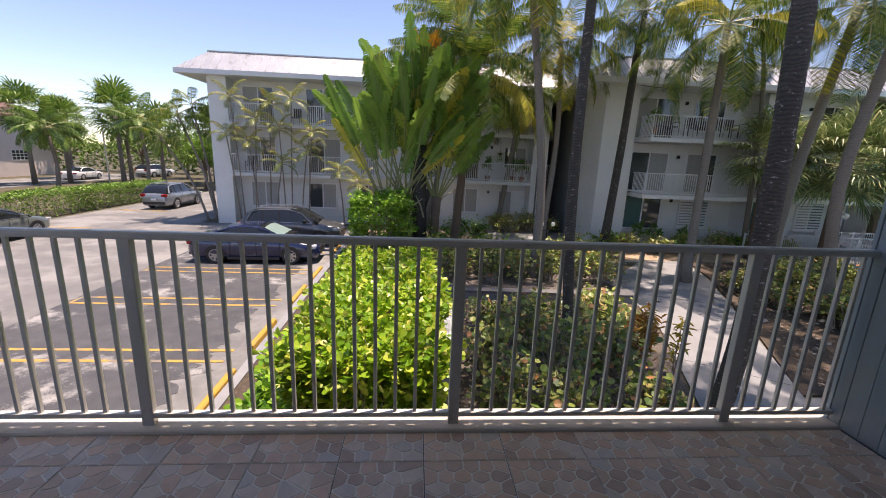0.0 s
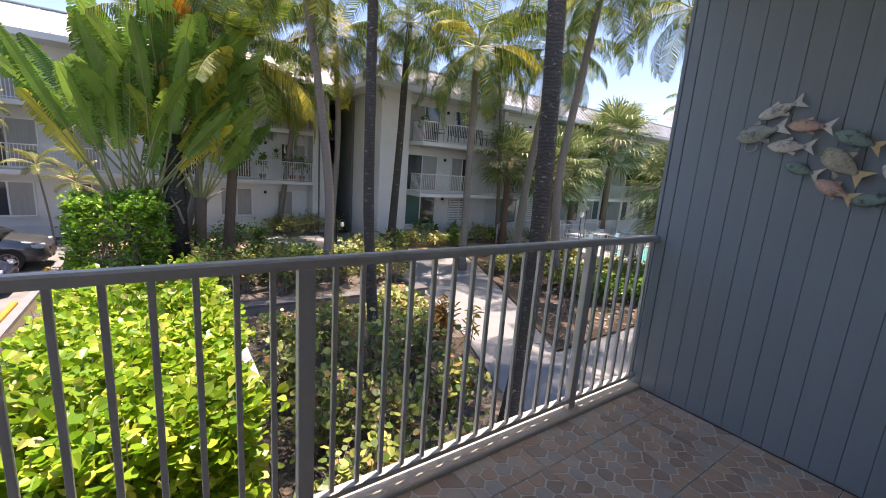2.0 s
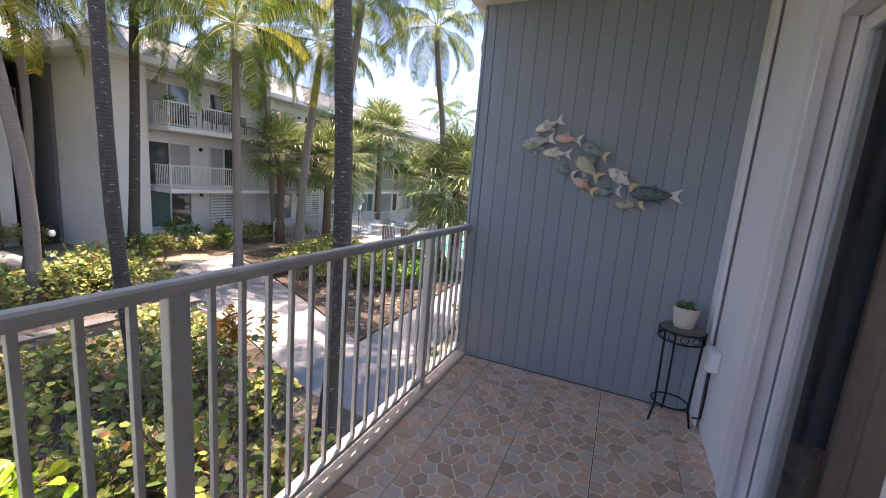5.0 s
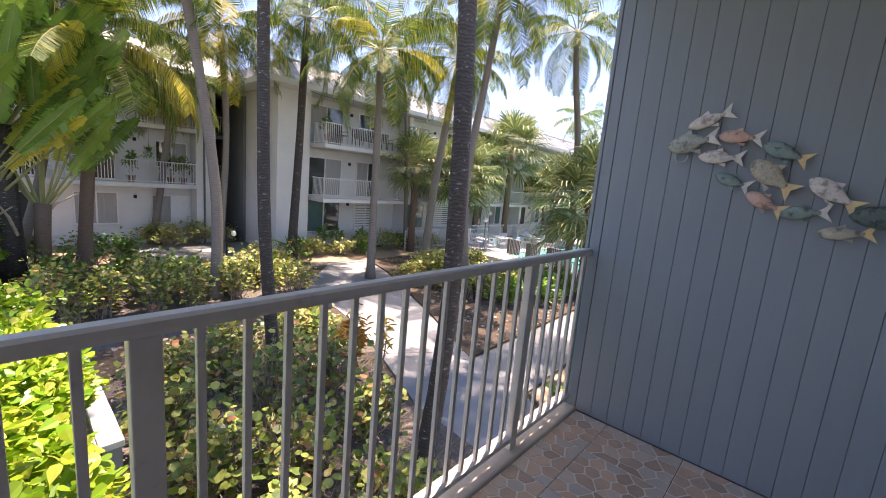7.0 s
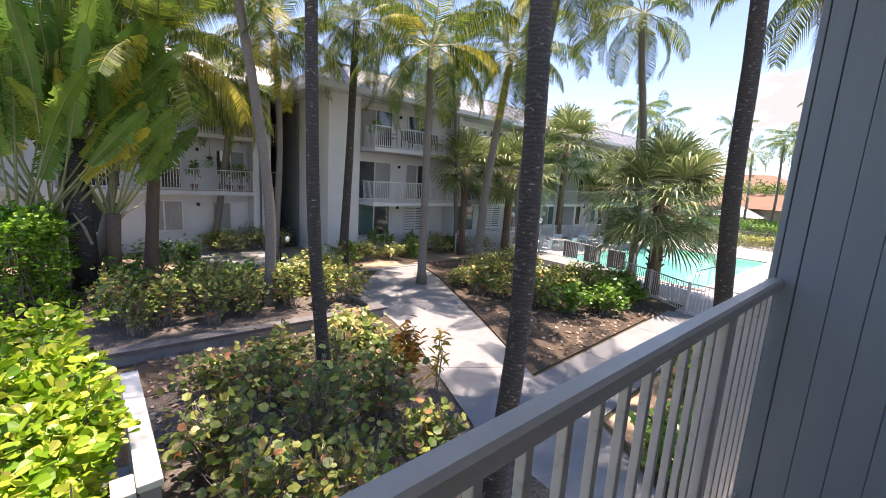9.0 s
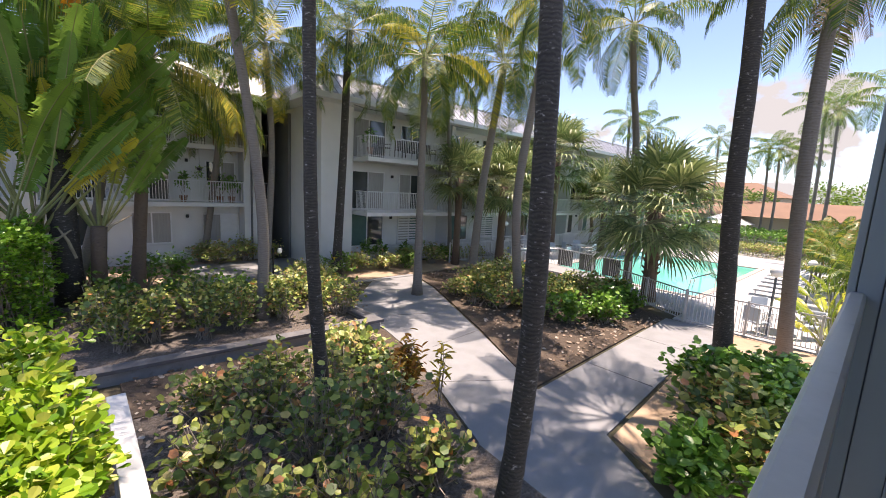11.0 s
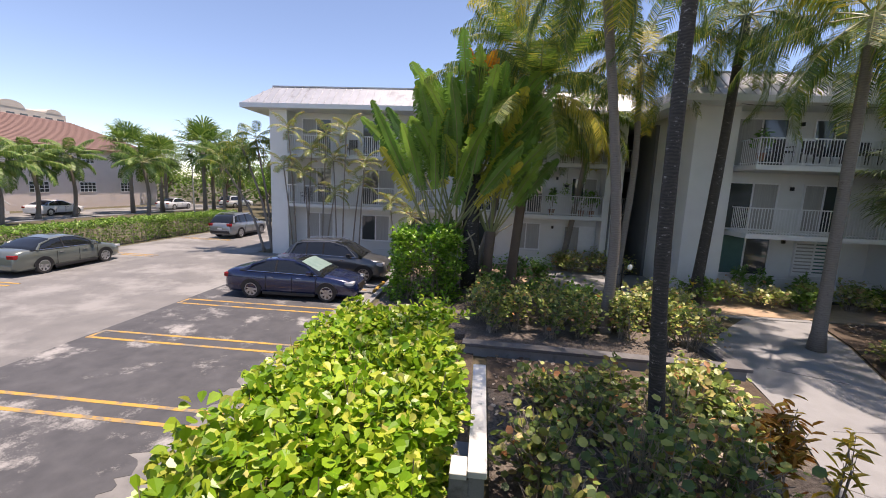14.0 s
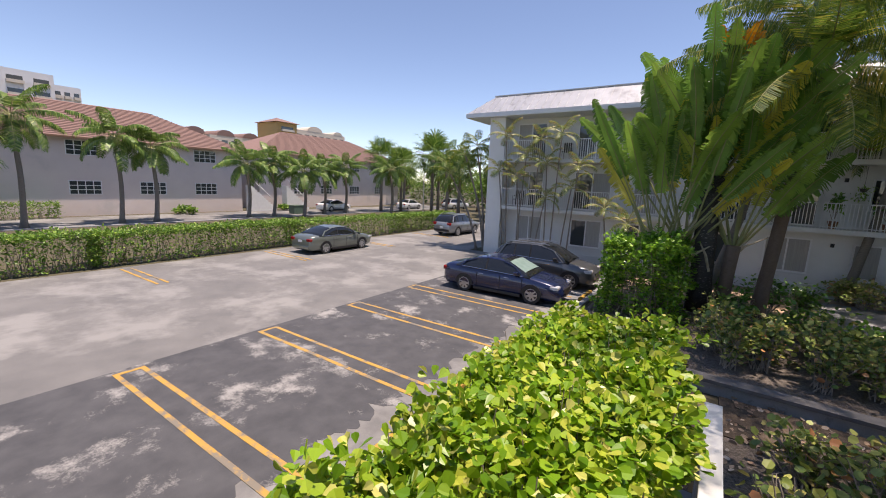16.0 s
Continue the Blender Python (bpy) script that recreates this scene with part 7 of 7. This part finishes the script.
for k in range(7):
    lounger("pale blue sling sun lounger with white metal legs on the deck", pose(24.5 + 1.5 * k, 5.2 + 0.1 * k, G + 0.05, 0, 0, 185))
for k in range(4):
    lounger("pale blue sling sun lounger with white metal legs on the deck", pose(20.2, 3.4 - 1.1 * k, G + 0.05, 0, 0, 95))
for k, (x, y) in enumerate(((17.9, 4.2), (21.5, 17.2), (24.0, 17.0), (27.5, 17.0))):
    tb = thing("patio_table", "round white patio table on the pool deck", "table", "patio tables", (x, y, G + 0.05))
    part("tabletop", Geo().lathe([(0, 0.7), (0.55, 0.7), (0.57, 0.715), (0.55, 0.73), (0, 0.73)], n=24), M_WHITE, tb)
    for j in range(4):
        a = math.pi / 4 + j * math.pi / 2
        part("leg", Geo().tube([(0.4 * math.cos(a), 0.4 * math.sin(a), 0.7), (0.45 * math.cos(a), 0.45 * math.sin(a), 0)], 0.018, 6), M_WHITE, tb)
    for j in range(3):
        a = 0.6 + j * 2.1
        ch = thing("patio_chair", "white metal patio chair with a grey sling", "chair", "patio chairs")
        ch.matrix_world = pose(x + 0.95 * math.cos(a), y + 0.95 * math.sin(a), G + 0.05, 0, 0, math.degrees(a) - 90)
        part("seat", Geo().box(-0.26, -0.26, 0.4, 0.26, 0.26, 0.43, b=0.01), M_SLING, ch)
        part("backrest", Geo().box(-0.26, 0.24, 0.45, 0.26, 0.28, 0.92, b=0.01), M_SLING, ch)
        for lx in (-0.26, 0.26):
            for ly in (-0.25, 0.25):
                part("leg", Geo().tube([(lx, ly, 0.0), (lx, ly, 0.62 if ly < 0 else 0.9)], 0.014, 6), M_WHITE, ch)
            part("armrest", Geo().tube([(lx, -0.25, 0.62), (lx, 0.25, 0.64)], 0.016, 6), M_WHITE, ch)


def globe_lamp(label, x, y, z, h, r=0.17):
    th = thing("globe_lamp", label, "garden lamp", "globe lamps", (x, y, z))
    part("pole", Geo().tube([(0, 0, 0), (0, 0, h)], 0.035, 8), M_GREY_AND_SHADE, th)
    part("globe", Geo().lathe([(0.02, h - 0.02)] + [(r * math.sin(math.pi * k / 10), h + r - r * math.cos(math.pi * k / 10)) for k in range(1, 10)] + [(0.01, h + 2 * r)], n=16), M_GLOBE, th, "white round globe", True)


globe_lamp("white globe lamp on a grey post by the pool", 17.2, 4.3, G + 0.05, 1.95, 0.19)
globe_lamp("white globe lamp on a grey post by the pool", 21.2, 16.6, G + 0.05, 1.9)
globe_lamp("white globe lamp on a grey post by the pool", 22.6, 19.9, G + 0.05, 1.9)
globe_lamp("white globe lamp on a grey post by the pool", 23.8, 4.0, G + 0.05, 1.7)
globe_lamp("white globe lamp on a grey post by the pool", 26.5, 20.1, G + 0.05, 1.9)

# double lantern beside the planter
ln = thing("garden_lantern", "black two-armed garden lantern post with clear globes", "garden lamp", at=(5.66, 16.9, G + 0.2))
part("pole", Geo().tube([(0, 0, 0), (0, 0, 0.12), (0, 0, 0.13), (0, 0, 1.55)], [0.07, 0.07, 0.035, 0.028], 8), M_BLACK, ln)
for s in (-1, 1):
    arm = part("arm", Geo().tube([(0, 0, 1.3), (s * 0.12, 0, 1.22), (s * 0.22, 0, 1.28), (s * 0.24, 0, 1.42)], 0.014, 6), M_BLACK, ln)
    part("globe", Geo().lathe([(0.03, 1.42), (0.075, 1.46), (0.085, 1.53), (0.07, 1.6), (0.03, 1.63)], (s * 0.24, 0, 0), 12), M_GLOBE, arm, "clear glass globe")
    part("finial", Geo().lathe([(0.05, 1.632), (0.04, 1.66), (0.01, 1.72)], (s * 0.24, 0, 0), 8), M_BLACK, arm)
part("cap", Geo().lathe([(0.03, 1.55), (0.04, 1.58), (0.01, 1.66)], n=8), M_BLACK, ln)

# club house, far roofs, our own far wing
ch = thing("club_house", "low brown-roofed pavilion beyond the pool", "building")
part("wall", Geo().box(56, -3, G, 64, 20, 0.2), M_CREAM, ch)
part("roof", Geo().add([(54.5, -5, 0.2), (54.5, 22, 0.2), (66, 22, 0.2), (66, -5, 0.2), (60, 0, 1.9), (60, 17, 1.9)], [(0, 1, 5, 4), (1, 2, 5), (2, 3, 4, 5), (3, 0, 4), (0, 3, 2, 1)]), M_BROWN, ch)
bm_ = thing("canopy", "white fabric canopy over dark seating beyond the pool", "canopy", at=(54.0, 14.2, G))
part("roof", Geo().add([(-2, -2.4, 2.2), (2, -2.4, 2.2), (2, 2.4, 2.2), (-2, 2.4, 2.2), (0, 0, 3.4)], [(0, 1, 4), (1, 2, 4), (2, 3, 4), (3, 0, 4), (3, 2, 1, 0)]), M_WHITE, bm_)
for sx in (-1.9, 1.9):
    for sy in (-2.3, 2.3):
        part("post", Geo().tube([(sx, sy, 0), (sx, sy, 2.2)], 0.05, 6), M_WHITE, bm_)
part("counter", Geo().box(-1.4, -1.8, 0, 1.4, 1.8, 1.05, b=0.02), M_GREY_AND_SHADE, bm_)
fr_ = thing("house", "distant house with an orange-brown roof", "house", at=(110, 26, G))
part("wall", Geo().box(-8, -10, 0, 8, 10, 6.0), M_CREAM, fr_)
part("roof", Geo().add([(-9, -11, 6.0), (9, -11, 6.0), (9, 11, 6.0), (-9, 11, 6.0), (0, -4, 9.2), (0, 4, 9.2)], [(0, 1, 4), (1, 2, 5, 4), (2, 3, 5), (3, 0, 4, 5), (3, 2, 1, 0)]), M_BROWN, fr_)
ow = thing("apartment_wing", "grey stucco wing of the apartment house with white balcony rail", "building")
part("wall", Geo().box(28, -12, G, 40, 1.0, ZE), M_STUCCO_L, ow)
part("eave", Geo().box(27.2, -12.8, ZE + 0.002, 40.8, 2.4, ZE + 0.3), M_FASCIA, ow)
for z in (Z2, Z3):
    bal = part("balcony", Geo().box(28.2, 1.002, z - 0.2, 39.8, 2.3, z), M_STUCCO_L, ow)
    part("railing", railing_geo(28.25, 39.75, 2.24, z), M_RAILW, bal)


# ---- chairs and plants on the apartment balconies, wires on the wall ----
M_WICKER = mat("dark_wicker", (0.03, 0.028, 0.028), (0.06, 0.055, 0.05), 12, 0.7, 0.4)
M_REDCUSH = mat("faded_red_cushion", (0.32, 0.06, 0.06), (0.22, 0.045, 0.045), 6, 0.85, 0.2)
M_TERRA = mat("terracotta_pot", (0.3, 0.14, 0.08), (0.22, 0.1, 0.06), 8, 0.85, 0.2)


def balcony_chair(label, x, y, z, rz, frame_m, seat_m, wd=0.5):
    th = thing("balcony_chair", label, "chair", "balcony chairs")
    th.matrix_world = pose(x, y, z, 0, 0, rz)
    part("seat", Geo().box(-wd / 2, -0.24, 0.38, wd / 2, 0.24, 0.44, b=0.02), seat_m, th)
    part("backrest", Geo().box(-wd / 2, 0.2, 0.46, wd / 2, 0.27, 0.92, b=0.025), frame_m, th)
    for sx in (-wd / 2 + 0.02, wd / 2 - 0.02):
        part("armrest", Geo().box(sx - 0.03, -0.24, 0.6, sx + 0.03, 0.2, 0.64, b=0.012), frame_m, th)
        for sy in (-0.21, 0.21):
            part("leg", Geo().box(sx - 0.02, sy - 0.02, 0.0, sx + 0.02, sy + 0.02, 0.38 if sy > 0 else 0.6), frame_m, th)


for x, y, z, rz, fm, sm, lb in (
        (0.6, 24.85, Z3, 20, M_WICKER, M_WICKER, "dark wicker armchair on an upper balcony"), (1.6, 24.9, Z3, -15, M_WICKER, M_WICKER, "dark wicker armchair on an upper balcony"),
        (2.7, 24.9, Z3, 10, M_WICKER, M_WICKER, "dark wicker armchair on an upper balcony"), (3.6, 24.9, Z3, 0, M_WICKER, M_WICKER, "dark wicker armchair on an upper balcony"),
        (5.0, 24.9, Z3, -30, M_WICKER, M_REDCUSH, "dark armchair with a faded red cushion"), (6.0, 24.9, Z3, 25, M_REDCUSH, M_REDCUSH, "faded red cushioned balcony chair"),
        (1.8, 24.9, Z2, 35, M_WHITE, M_WHITE, "white plastic armchair on a balcony"), (2.6, 24.9, Z2, -20, M_WHITE, M_WHITE, "white plastic armchair on a balcony"),
        (-6.9, 24.9, Z3, 0, M_WICKER, M_WICKER, "dark wicker armchair on an upper balcony"), (-9.6, 24.9, Z2, 0, M_WICKER, M_WICKER, "dark wicker armchair on a balcony"),
        (12.6, 20.3, Z3 + 0.05, 10, M_WICKER, M_WICKER, "black balcony armchair behind the rail"), (13.7, 20.4, Z3 + 0.05, -10, M_WICKER, M_WICKER, "black balcony armchair behind the rail"),
        (14.8, 20.3, Z3 + 0.05, 15, M_WICKER, M_WICKER, "black balcony armchair behind the rail"), (15.8, 20.4, Z3 + 0.05, 0, M_WICKER, M_WICKER, "black balcony armchair behind the rail"),
        (20.0, 20.4, Z3 + 0.05, 0, M_WICKER, M_WICKER, "black balcony armchair behind the rail"), (19.4, 20.4, Z2 + 0.1, 0, M_WHITE, M_SLING, "white framed balcony chair")):
    balcony_chair(lb, x, y, z, rz, fm, sm)


def potted_plant(label, x, y, z, h, r, seed, mat_=None, leaf=0.22):
    th = thing("potted_plant", label, "potted plant", "balcony plants", (x, y, z))
    part("pot", Geo().lathe([(0, 0), (0.13, 0), (0.18, 0.3), (0.19, 0.3), (0.16, 0.28), (0, 0.27)], n=16), M_TERRA, th)
    rr = random.Random(seed)
    P, W, s = [], [], Geo()
    for i in range(9):
        a, e = i * 2.4, rr.uniform(0.5, 1.45)
        t = Vector((math.cos(a) * math.cos(e) * r, math.sin(a) * math.cos(e) * r, 0.3 + math.sin(e) * (h - 0.3)))
        s.tube([(0, 0, 0.27), t * 0.6 + Vector((0, 0, 0.1)), t], [0.01, 0.008, 0.004], 4)
        for j in range(12):
            P.append([t.x * rr.uniform(0.5, 1.05), t.y * rr.uniform(0.5, 1.05), 0.3 + (t.z - 0.3) * rr.uniform(0.5, 1.05)])
            W.append([t.x + rr.gauss(0, 0.3), t.y + rr.gauss(0, 0.3), rr.gauss(0.0, 0.4)])
    part("stems", s, M_TWIG, th)
    tagged(leaf_cloud("foliage", np.array(P), np.array(W), leaf * np.random.RandomState(seed).uniform(0.6, 1.2, len(P)), mat_ or L_BUSH, th, 0.5, LEAF_V, seed), kind="stuff")


for k, (x, y, z, h, r) in enumerate(((4.3, 24.75, Z2, 1.35, 0.42), (5.9, 24.8, Z2, 1.7, 0.55), (6.4, 24.75, Z2, 1.3, 0.5), (11.5, 19.9, Z3 + 0.05, 1.2, 0.35), (16.9, 19.9, Z3 + 0.05, 1.5, 0.45), (11.75, 20.4, G + 0.02, 1.5, 0.5), (12.6, 20.4, G + 0.02, 1.35, 0.45), (14.3, 20.4, G + 0.02, 1.2, 0.4))):
    potted_plant("leafy dark green plant in a terracotta pot behind the rail", x, y, z, h, r, 720 + k)
for k, (x, z) in enumerate(((2.6, Z2 + 1.55), (5.0, Z2 + 1.5))):
    hp = thing("hanging_plant", "small trailing plant hung under the upper balcony", "potted plant", "hanging plants", (x, 24.7, z))
    part("wire", Geo().tube([(0, 0, 0.15), (0, 0, Z3 - 0.2 - z)], 0.006, 4), M_BLACK, hp)
    part("basket", Geo().lathe([(0, 0), (0.09, 0.02), (0.14, 0.15), (0.12, 0.15), (0, 0.12)], n=12), M_WICKER, hp)
    rs9 = np.random.RandomState(k + 3)
    pp = np.column_stack([rs9.normal(0, 0.15, 70), rs9.normal(0, 0.15, 70), rs9.uniform(-0.35, 0.25, 70)])
    tagged(leaf_cloud("foliage", pp, rs9.normal(size=(70, 3)) + np.array([0, 0, -0.8]), rs9.uniform(0.08, 0.16, 70), L_LONG, hp, 0.5, LEAF_V, k), kind="stuff")
wr_ = thing("string_lights", "sagging dark wire strung under the eave", "string lights", "", (10.3, 20.3, Z3 + 2.2))
part("wire", Geo().tube([(0.3 * k, -0.2, 0.12 * (abs((k % 10) - 5) / 5) ** 2) for k in range(31)], 0.012, 4), M_BLACK, wr_)
for k in range(1, 30, 3):
    part("bulb", Geo().lathe([(0.008, 0.0), (0.03, -0.03), (0.028, -0.06), (0.0, -0.08)], c=(0.3 * k, -0.2, 0.12 * (abs((k % 10) - 5) / 5) ** 2), n=8), M_GLOBE, wr_)

# broad-leaved plants beside the pool wall
L_LIME = leaf_mat("lime_broad_leaves", [(0.0, (0.2, 0.34, 0.04)), (0.5, (0.4, 0.48, 0.05)), (1.0, (0.6, 0.56, 0.08))], 0.35, 0.4, True)
for k, (x, y, h) in enumerate(((18.4, 2.75, 1.9), (16.6, 2.6, 1.5), (21.6, 2.9, 2.3))):
    hc = thing("banana_plant", "yellow-green broad-leaved plant beside the pool wall", "plant", "broad-leaved plants", (x, y, G))
    rr_ = random.Random(60 + k)
    for i in range(11):
        a, e = i * 2.4, rr_.uniform(0.5, 1.4)
        q = Geo()
        paddle(q, Vector((0.1 * math.cos(a), 0.1 * math.sin(a), 0)), Vector((math.cos(a) * math.cos(e), math.sin(a) * math.cos(e), math.sin(e))), Vector((-math.sin(a) * 0.3, math.cos(a) * 0.3, 1)) if e < 1.2 else Vector((0, 1, 0.1)), h * rr_.uniform(0.45, 0.75), h * rr_.uniform(0.5, 0.75), 0.36, 900 + 20 * k + i, 0, split=0.25, bow=rr_.uniform(0.4, 1.0))
        part("leaf", q, [L_LIME, L_GREYPALM], hc)


# ---- floor tiles: stone-look ceramic, each a part of the floor ----
M_STONES = mat("stone_tile_glaze", (0.75, 0.51, 0.38), (0.4, 0.27, 0.19), 11, 0.3, 0.35, fine=40, island=True, vary=0.0)
nt, lt, pt_ = M_STONES.node_tree.nodes, M_STONES.node_tree.links, M_STONES.node_tree.nodes["Principled BSDF"]
gi = nt.new("ShaderNodeNewGeometry")
oi = nt.new("ShaderNodeObjectInfo")
ad = nt.new("ShaderNodeMath")
ad.inputs[1].default_value = 0.37
ad.operation = "MULTIPLY_ADD"
fr__ = nt.new("ShaderNodeMath")
fr__.operation = "FRACT"
rp = nt.new("ShaderNodeValToRGB")
stone_stops = [(0.0, (0.74, 0.47, 0.32)), (0.22, (0.6, 0.4, 0.29)), (0.42, (0.76, 0.63, 0.52)), (0.56, (0.46, 0.3, 0.22)), (0.7, (0.8, 0.55, 0.39)), (0.84, (0.6, 0.55, 0.5))]
el_ = rp.color_ramp.elements
rp.color_ramp.interpolation = "CONSTANT"
while len(el_) < len(stone_stops):
    el_.new(0.5)
for k, (q, c) in enumerate(stone_stops):
    el_[k].position, el_[k].color = q, (*c, 1)
lt.new(oi.outputs["Random"], ad.inputs[0])
lt.new(gi.outputs["Random Per Island"], ad.inputs[2])
lt.new(ad.outputs["Value"], fr__.inputs[0])
lt.new(fr__.outputs["Value"], rp.inputs["Fac"])
old_link = pt_.inputs["Base Color"].links[0]
src = old_link.from_socket
mm_ = nt.new("ShaderNodeMixRGB")
mm_.inputs[0].default_value = 0.35
lt.new(rp.outputs["Color"], mm_.inputs[1])
lt.new(src, mm_.inputs[2])
lt.new(mm_.outputs["Color"], pt_.inputs["Base Color"])

T = 0.42


def clip_poly(poly, px, py, nx, ny):
    """The part of a polygon behind the line through (px, py) with outward normal (nx, ny)."""
    res = []
    for k in range(len(poly)):
        (ax, ay), (bx_, by_) = poly[k - 1], poly[k]
        da, db = (ax - px) * nx + (ay - py) * ny, (bx_ - px) * nx + (by_ - py) * ny
        if da <= 0:
            res.append((ax, ay))
        if da * db < 0:
            u = da / (da - db)
            res.append((ax + (bx_ - ax) * u, ay + (by_ - ay) * u))
    return res


def stones(geo, x0, x1, y0, y1, z0, z1, seed, gap=0.0042):
    """Irregular flat stones that fill a rectangle, with even gaps and blunted corners."""
    rr = random.Random(seed)
    w, h = x1 - x0, y1 - y0
    nx, ny = max(1, round(w / 0.084)), max(1, round(h / 0.068))
    pts = []
    for r in range(ny):
        for c in range(nx):
            if rr.random() < 0.1 and nx * ny > 6:
                continue
            pts.append((x0 + w * (c + 0.5 + (0.25 if r % 2 else -0.25) * (nx > 1) + rr.uniform(-0.15, 0.15)) / nx, y0 + h * (r + 0.5 + rr.uniform(-0.1, 0.1)) / ny))
    for i, (px, py) in enumerate(pts):
        poly = [(x0 + gap * 0.5, y0 + gap * 0.5), (x1 - gap * 0.5, y0 + gap * 0.5), (x1 - gap * 0.5, y1 - gap * 0.5), (x0 + gap * 0.5, y1 - gap * 0.5)]
        for k, (qx, qy) in enumerate(pts):
            if k == i or abs(qx - px) > 0.26 or abs(qy - py) > 0.26:
                continue
            dx, dy = qx - px, qy - py
            dl = math.hypot(dx, dy)
            nx_, ny_ = dx / dl, dy / dl
            poly = clip_poly(poly, (px + qx) / 2 - nx_ * gap, (py + qy) / 2 - ny_ * gap, nx_, ny_)
            if len(poly) < 3:
                break
        if len(poly) < 3:
            continue
        blunt = []
        for k in range(len(poly)):
            a, b, c = poly[k - 1], poly[k], poly[(k + 1) % len(poly)]
            la, lc = math.hypot(a[0] - b[0], a[1] - b[1]), math.hypot(c[0] - b[0], c[1] - b[1])
            if la < 1e-5 or lc < 1e-5:
                continue
            d = min(0.006, la * 0.35, lc * 0.35)
            blunt.append((b[0] + (a[0] - b[0]) * d / la, b[1] + (a[1] - b[1]) * d / la))
            blunt.append((b[0] + (c[0] - b[0]) * d / lc, b[1] + (c[1] - b[1]) * d / lc))
        if len(blunt) > 4:
            geo.flat(blunt, z0, z1, 1)


def tile_mesh(seed):
    q = Geo()
    h = T / 2 - 0.0025
    q.box(-h, -h, 0, h, h, 0.0085, 0)
    stones(q, -h, h, -h, h, 0.0085, 0.0106, seed)
    return mesh_of("tile", q, [M_GROUT, M_STONES])


tms = [tile_mesh(900 + k) for k in range(6)]
fl_ob = bpy.data.objects["floor"]
rr_ = random.Random(21)
tx = 0.09 + T / 2 - T * 8
while tx < WX - 0.0:
    ty = 1.92 - T / 2
    while ty > -0.3:
        if tx + T / 2 < WX + 0.05:
            ob = new("tile", rr_.choice(tms))
            ob.parent = fl_ob
            ob.location = (tx, ty, -0.0115)
            ob.rotation_euler = (0, 0, rr_.choice((0, math.pi)))
        ty -= T
    tx += T


def cut_tile(x0, x1, y0, y1, seed):
    """A cut tile at the edge of the floor."""
    q = Geo().box(x0 + 0.0025, y0 + 0.0025, -0.0115, x1 - 0.0025, y1 - 0.0025, -0.003, 0)
    stones(q, x0 + 0.003, x1 - 0.003, y0 + 0.003, y1 - 0.003, -0.003, -0.0009, seed)
    ob = new("tile", mesh_of("tile", q, [M_GROUT, M_STONES]))
    ob.parent = fl_ob
    return ob


tx = 0.09 - T * 8
k = 0
while tx < WX - 0.02:
    cut_tile(tx, min(tx + T, WX), 1.92, 2.13, 950 + k)
    tx += T
    k += 1
ty = 1.92 - T
last = 0.09 + T * math.floor((WX - 0.09) / T)
while ty > -0.5:
    if WX - last > 0.03:
        cut_tile(last, WX, ty, ty + T, 990 + k)
    ty -= T
    k += 1
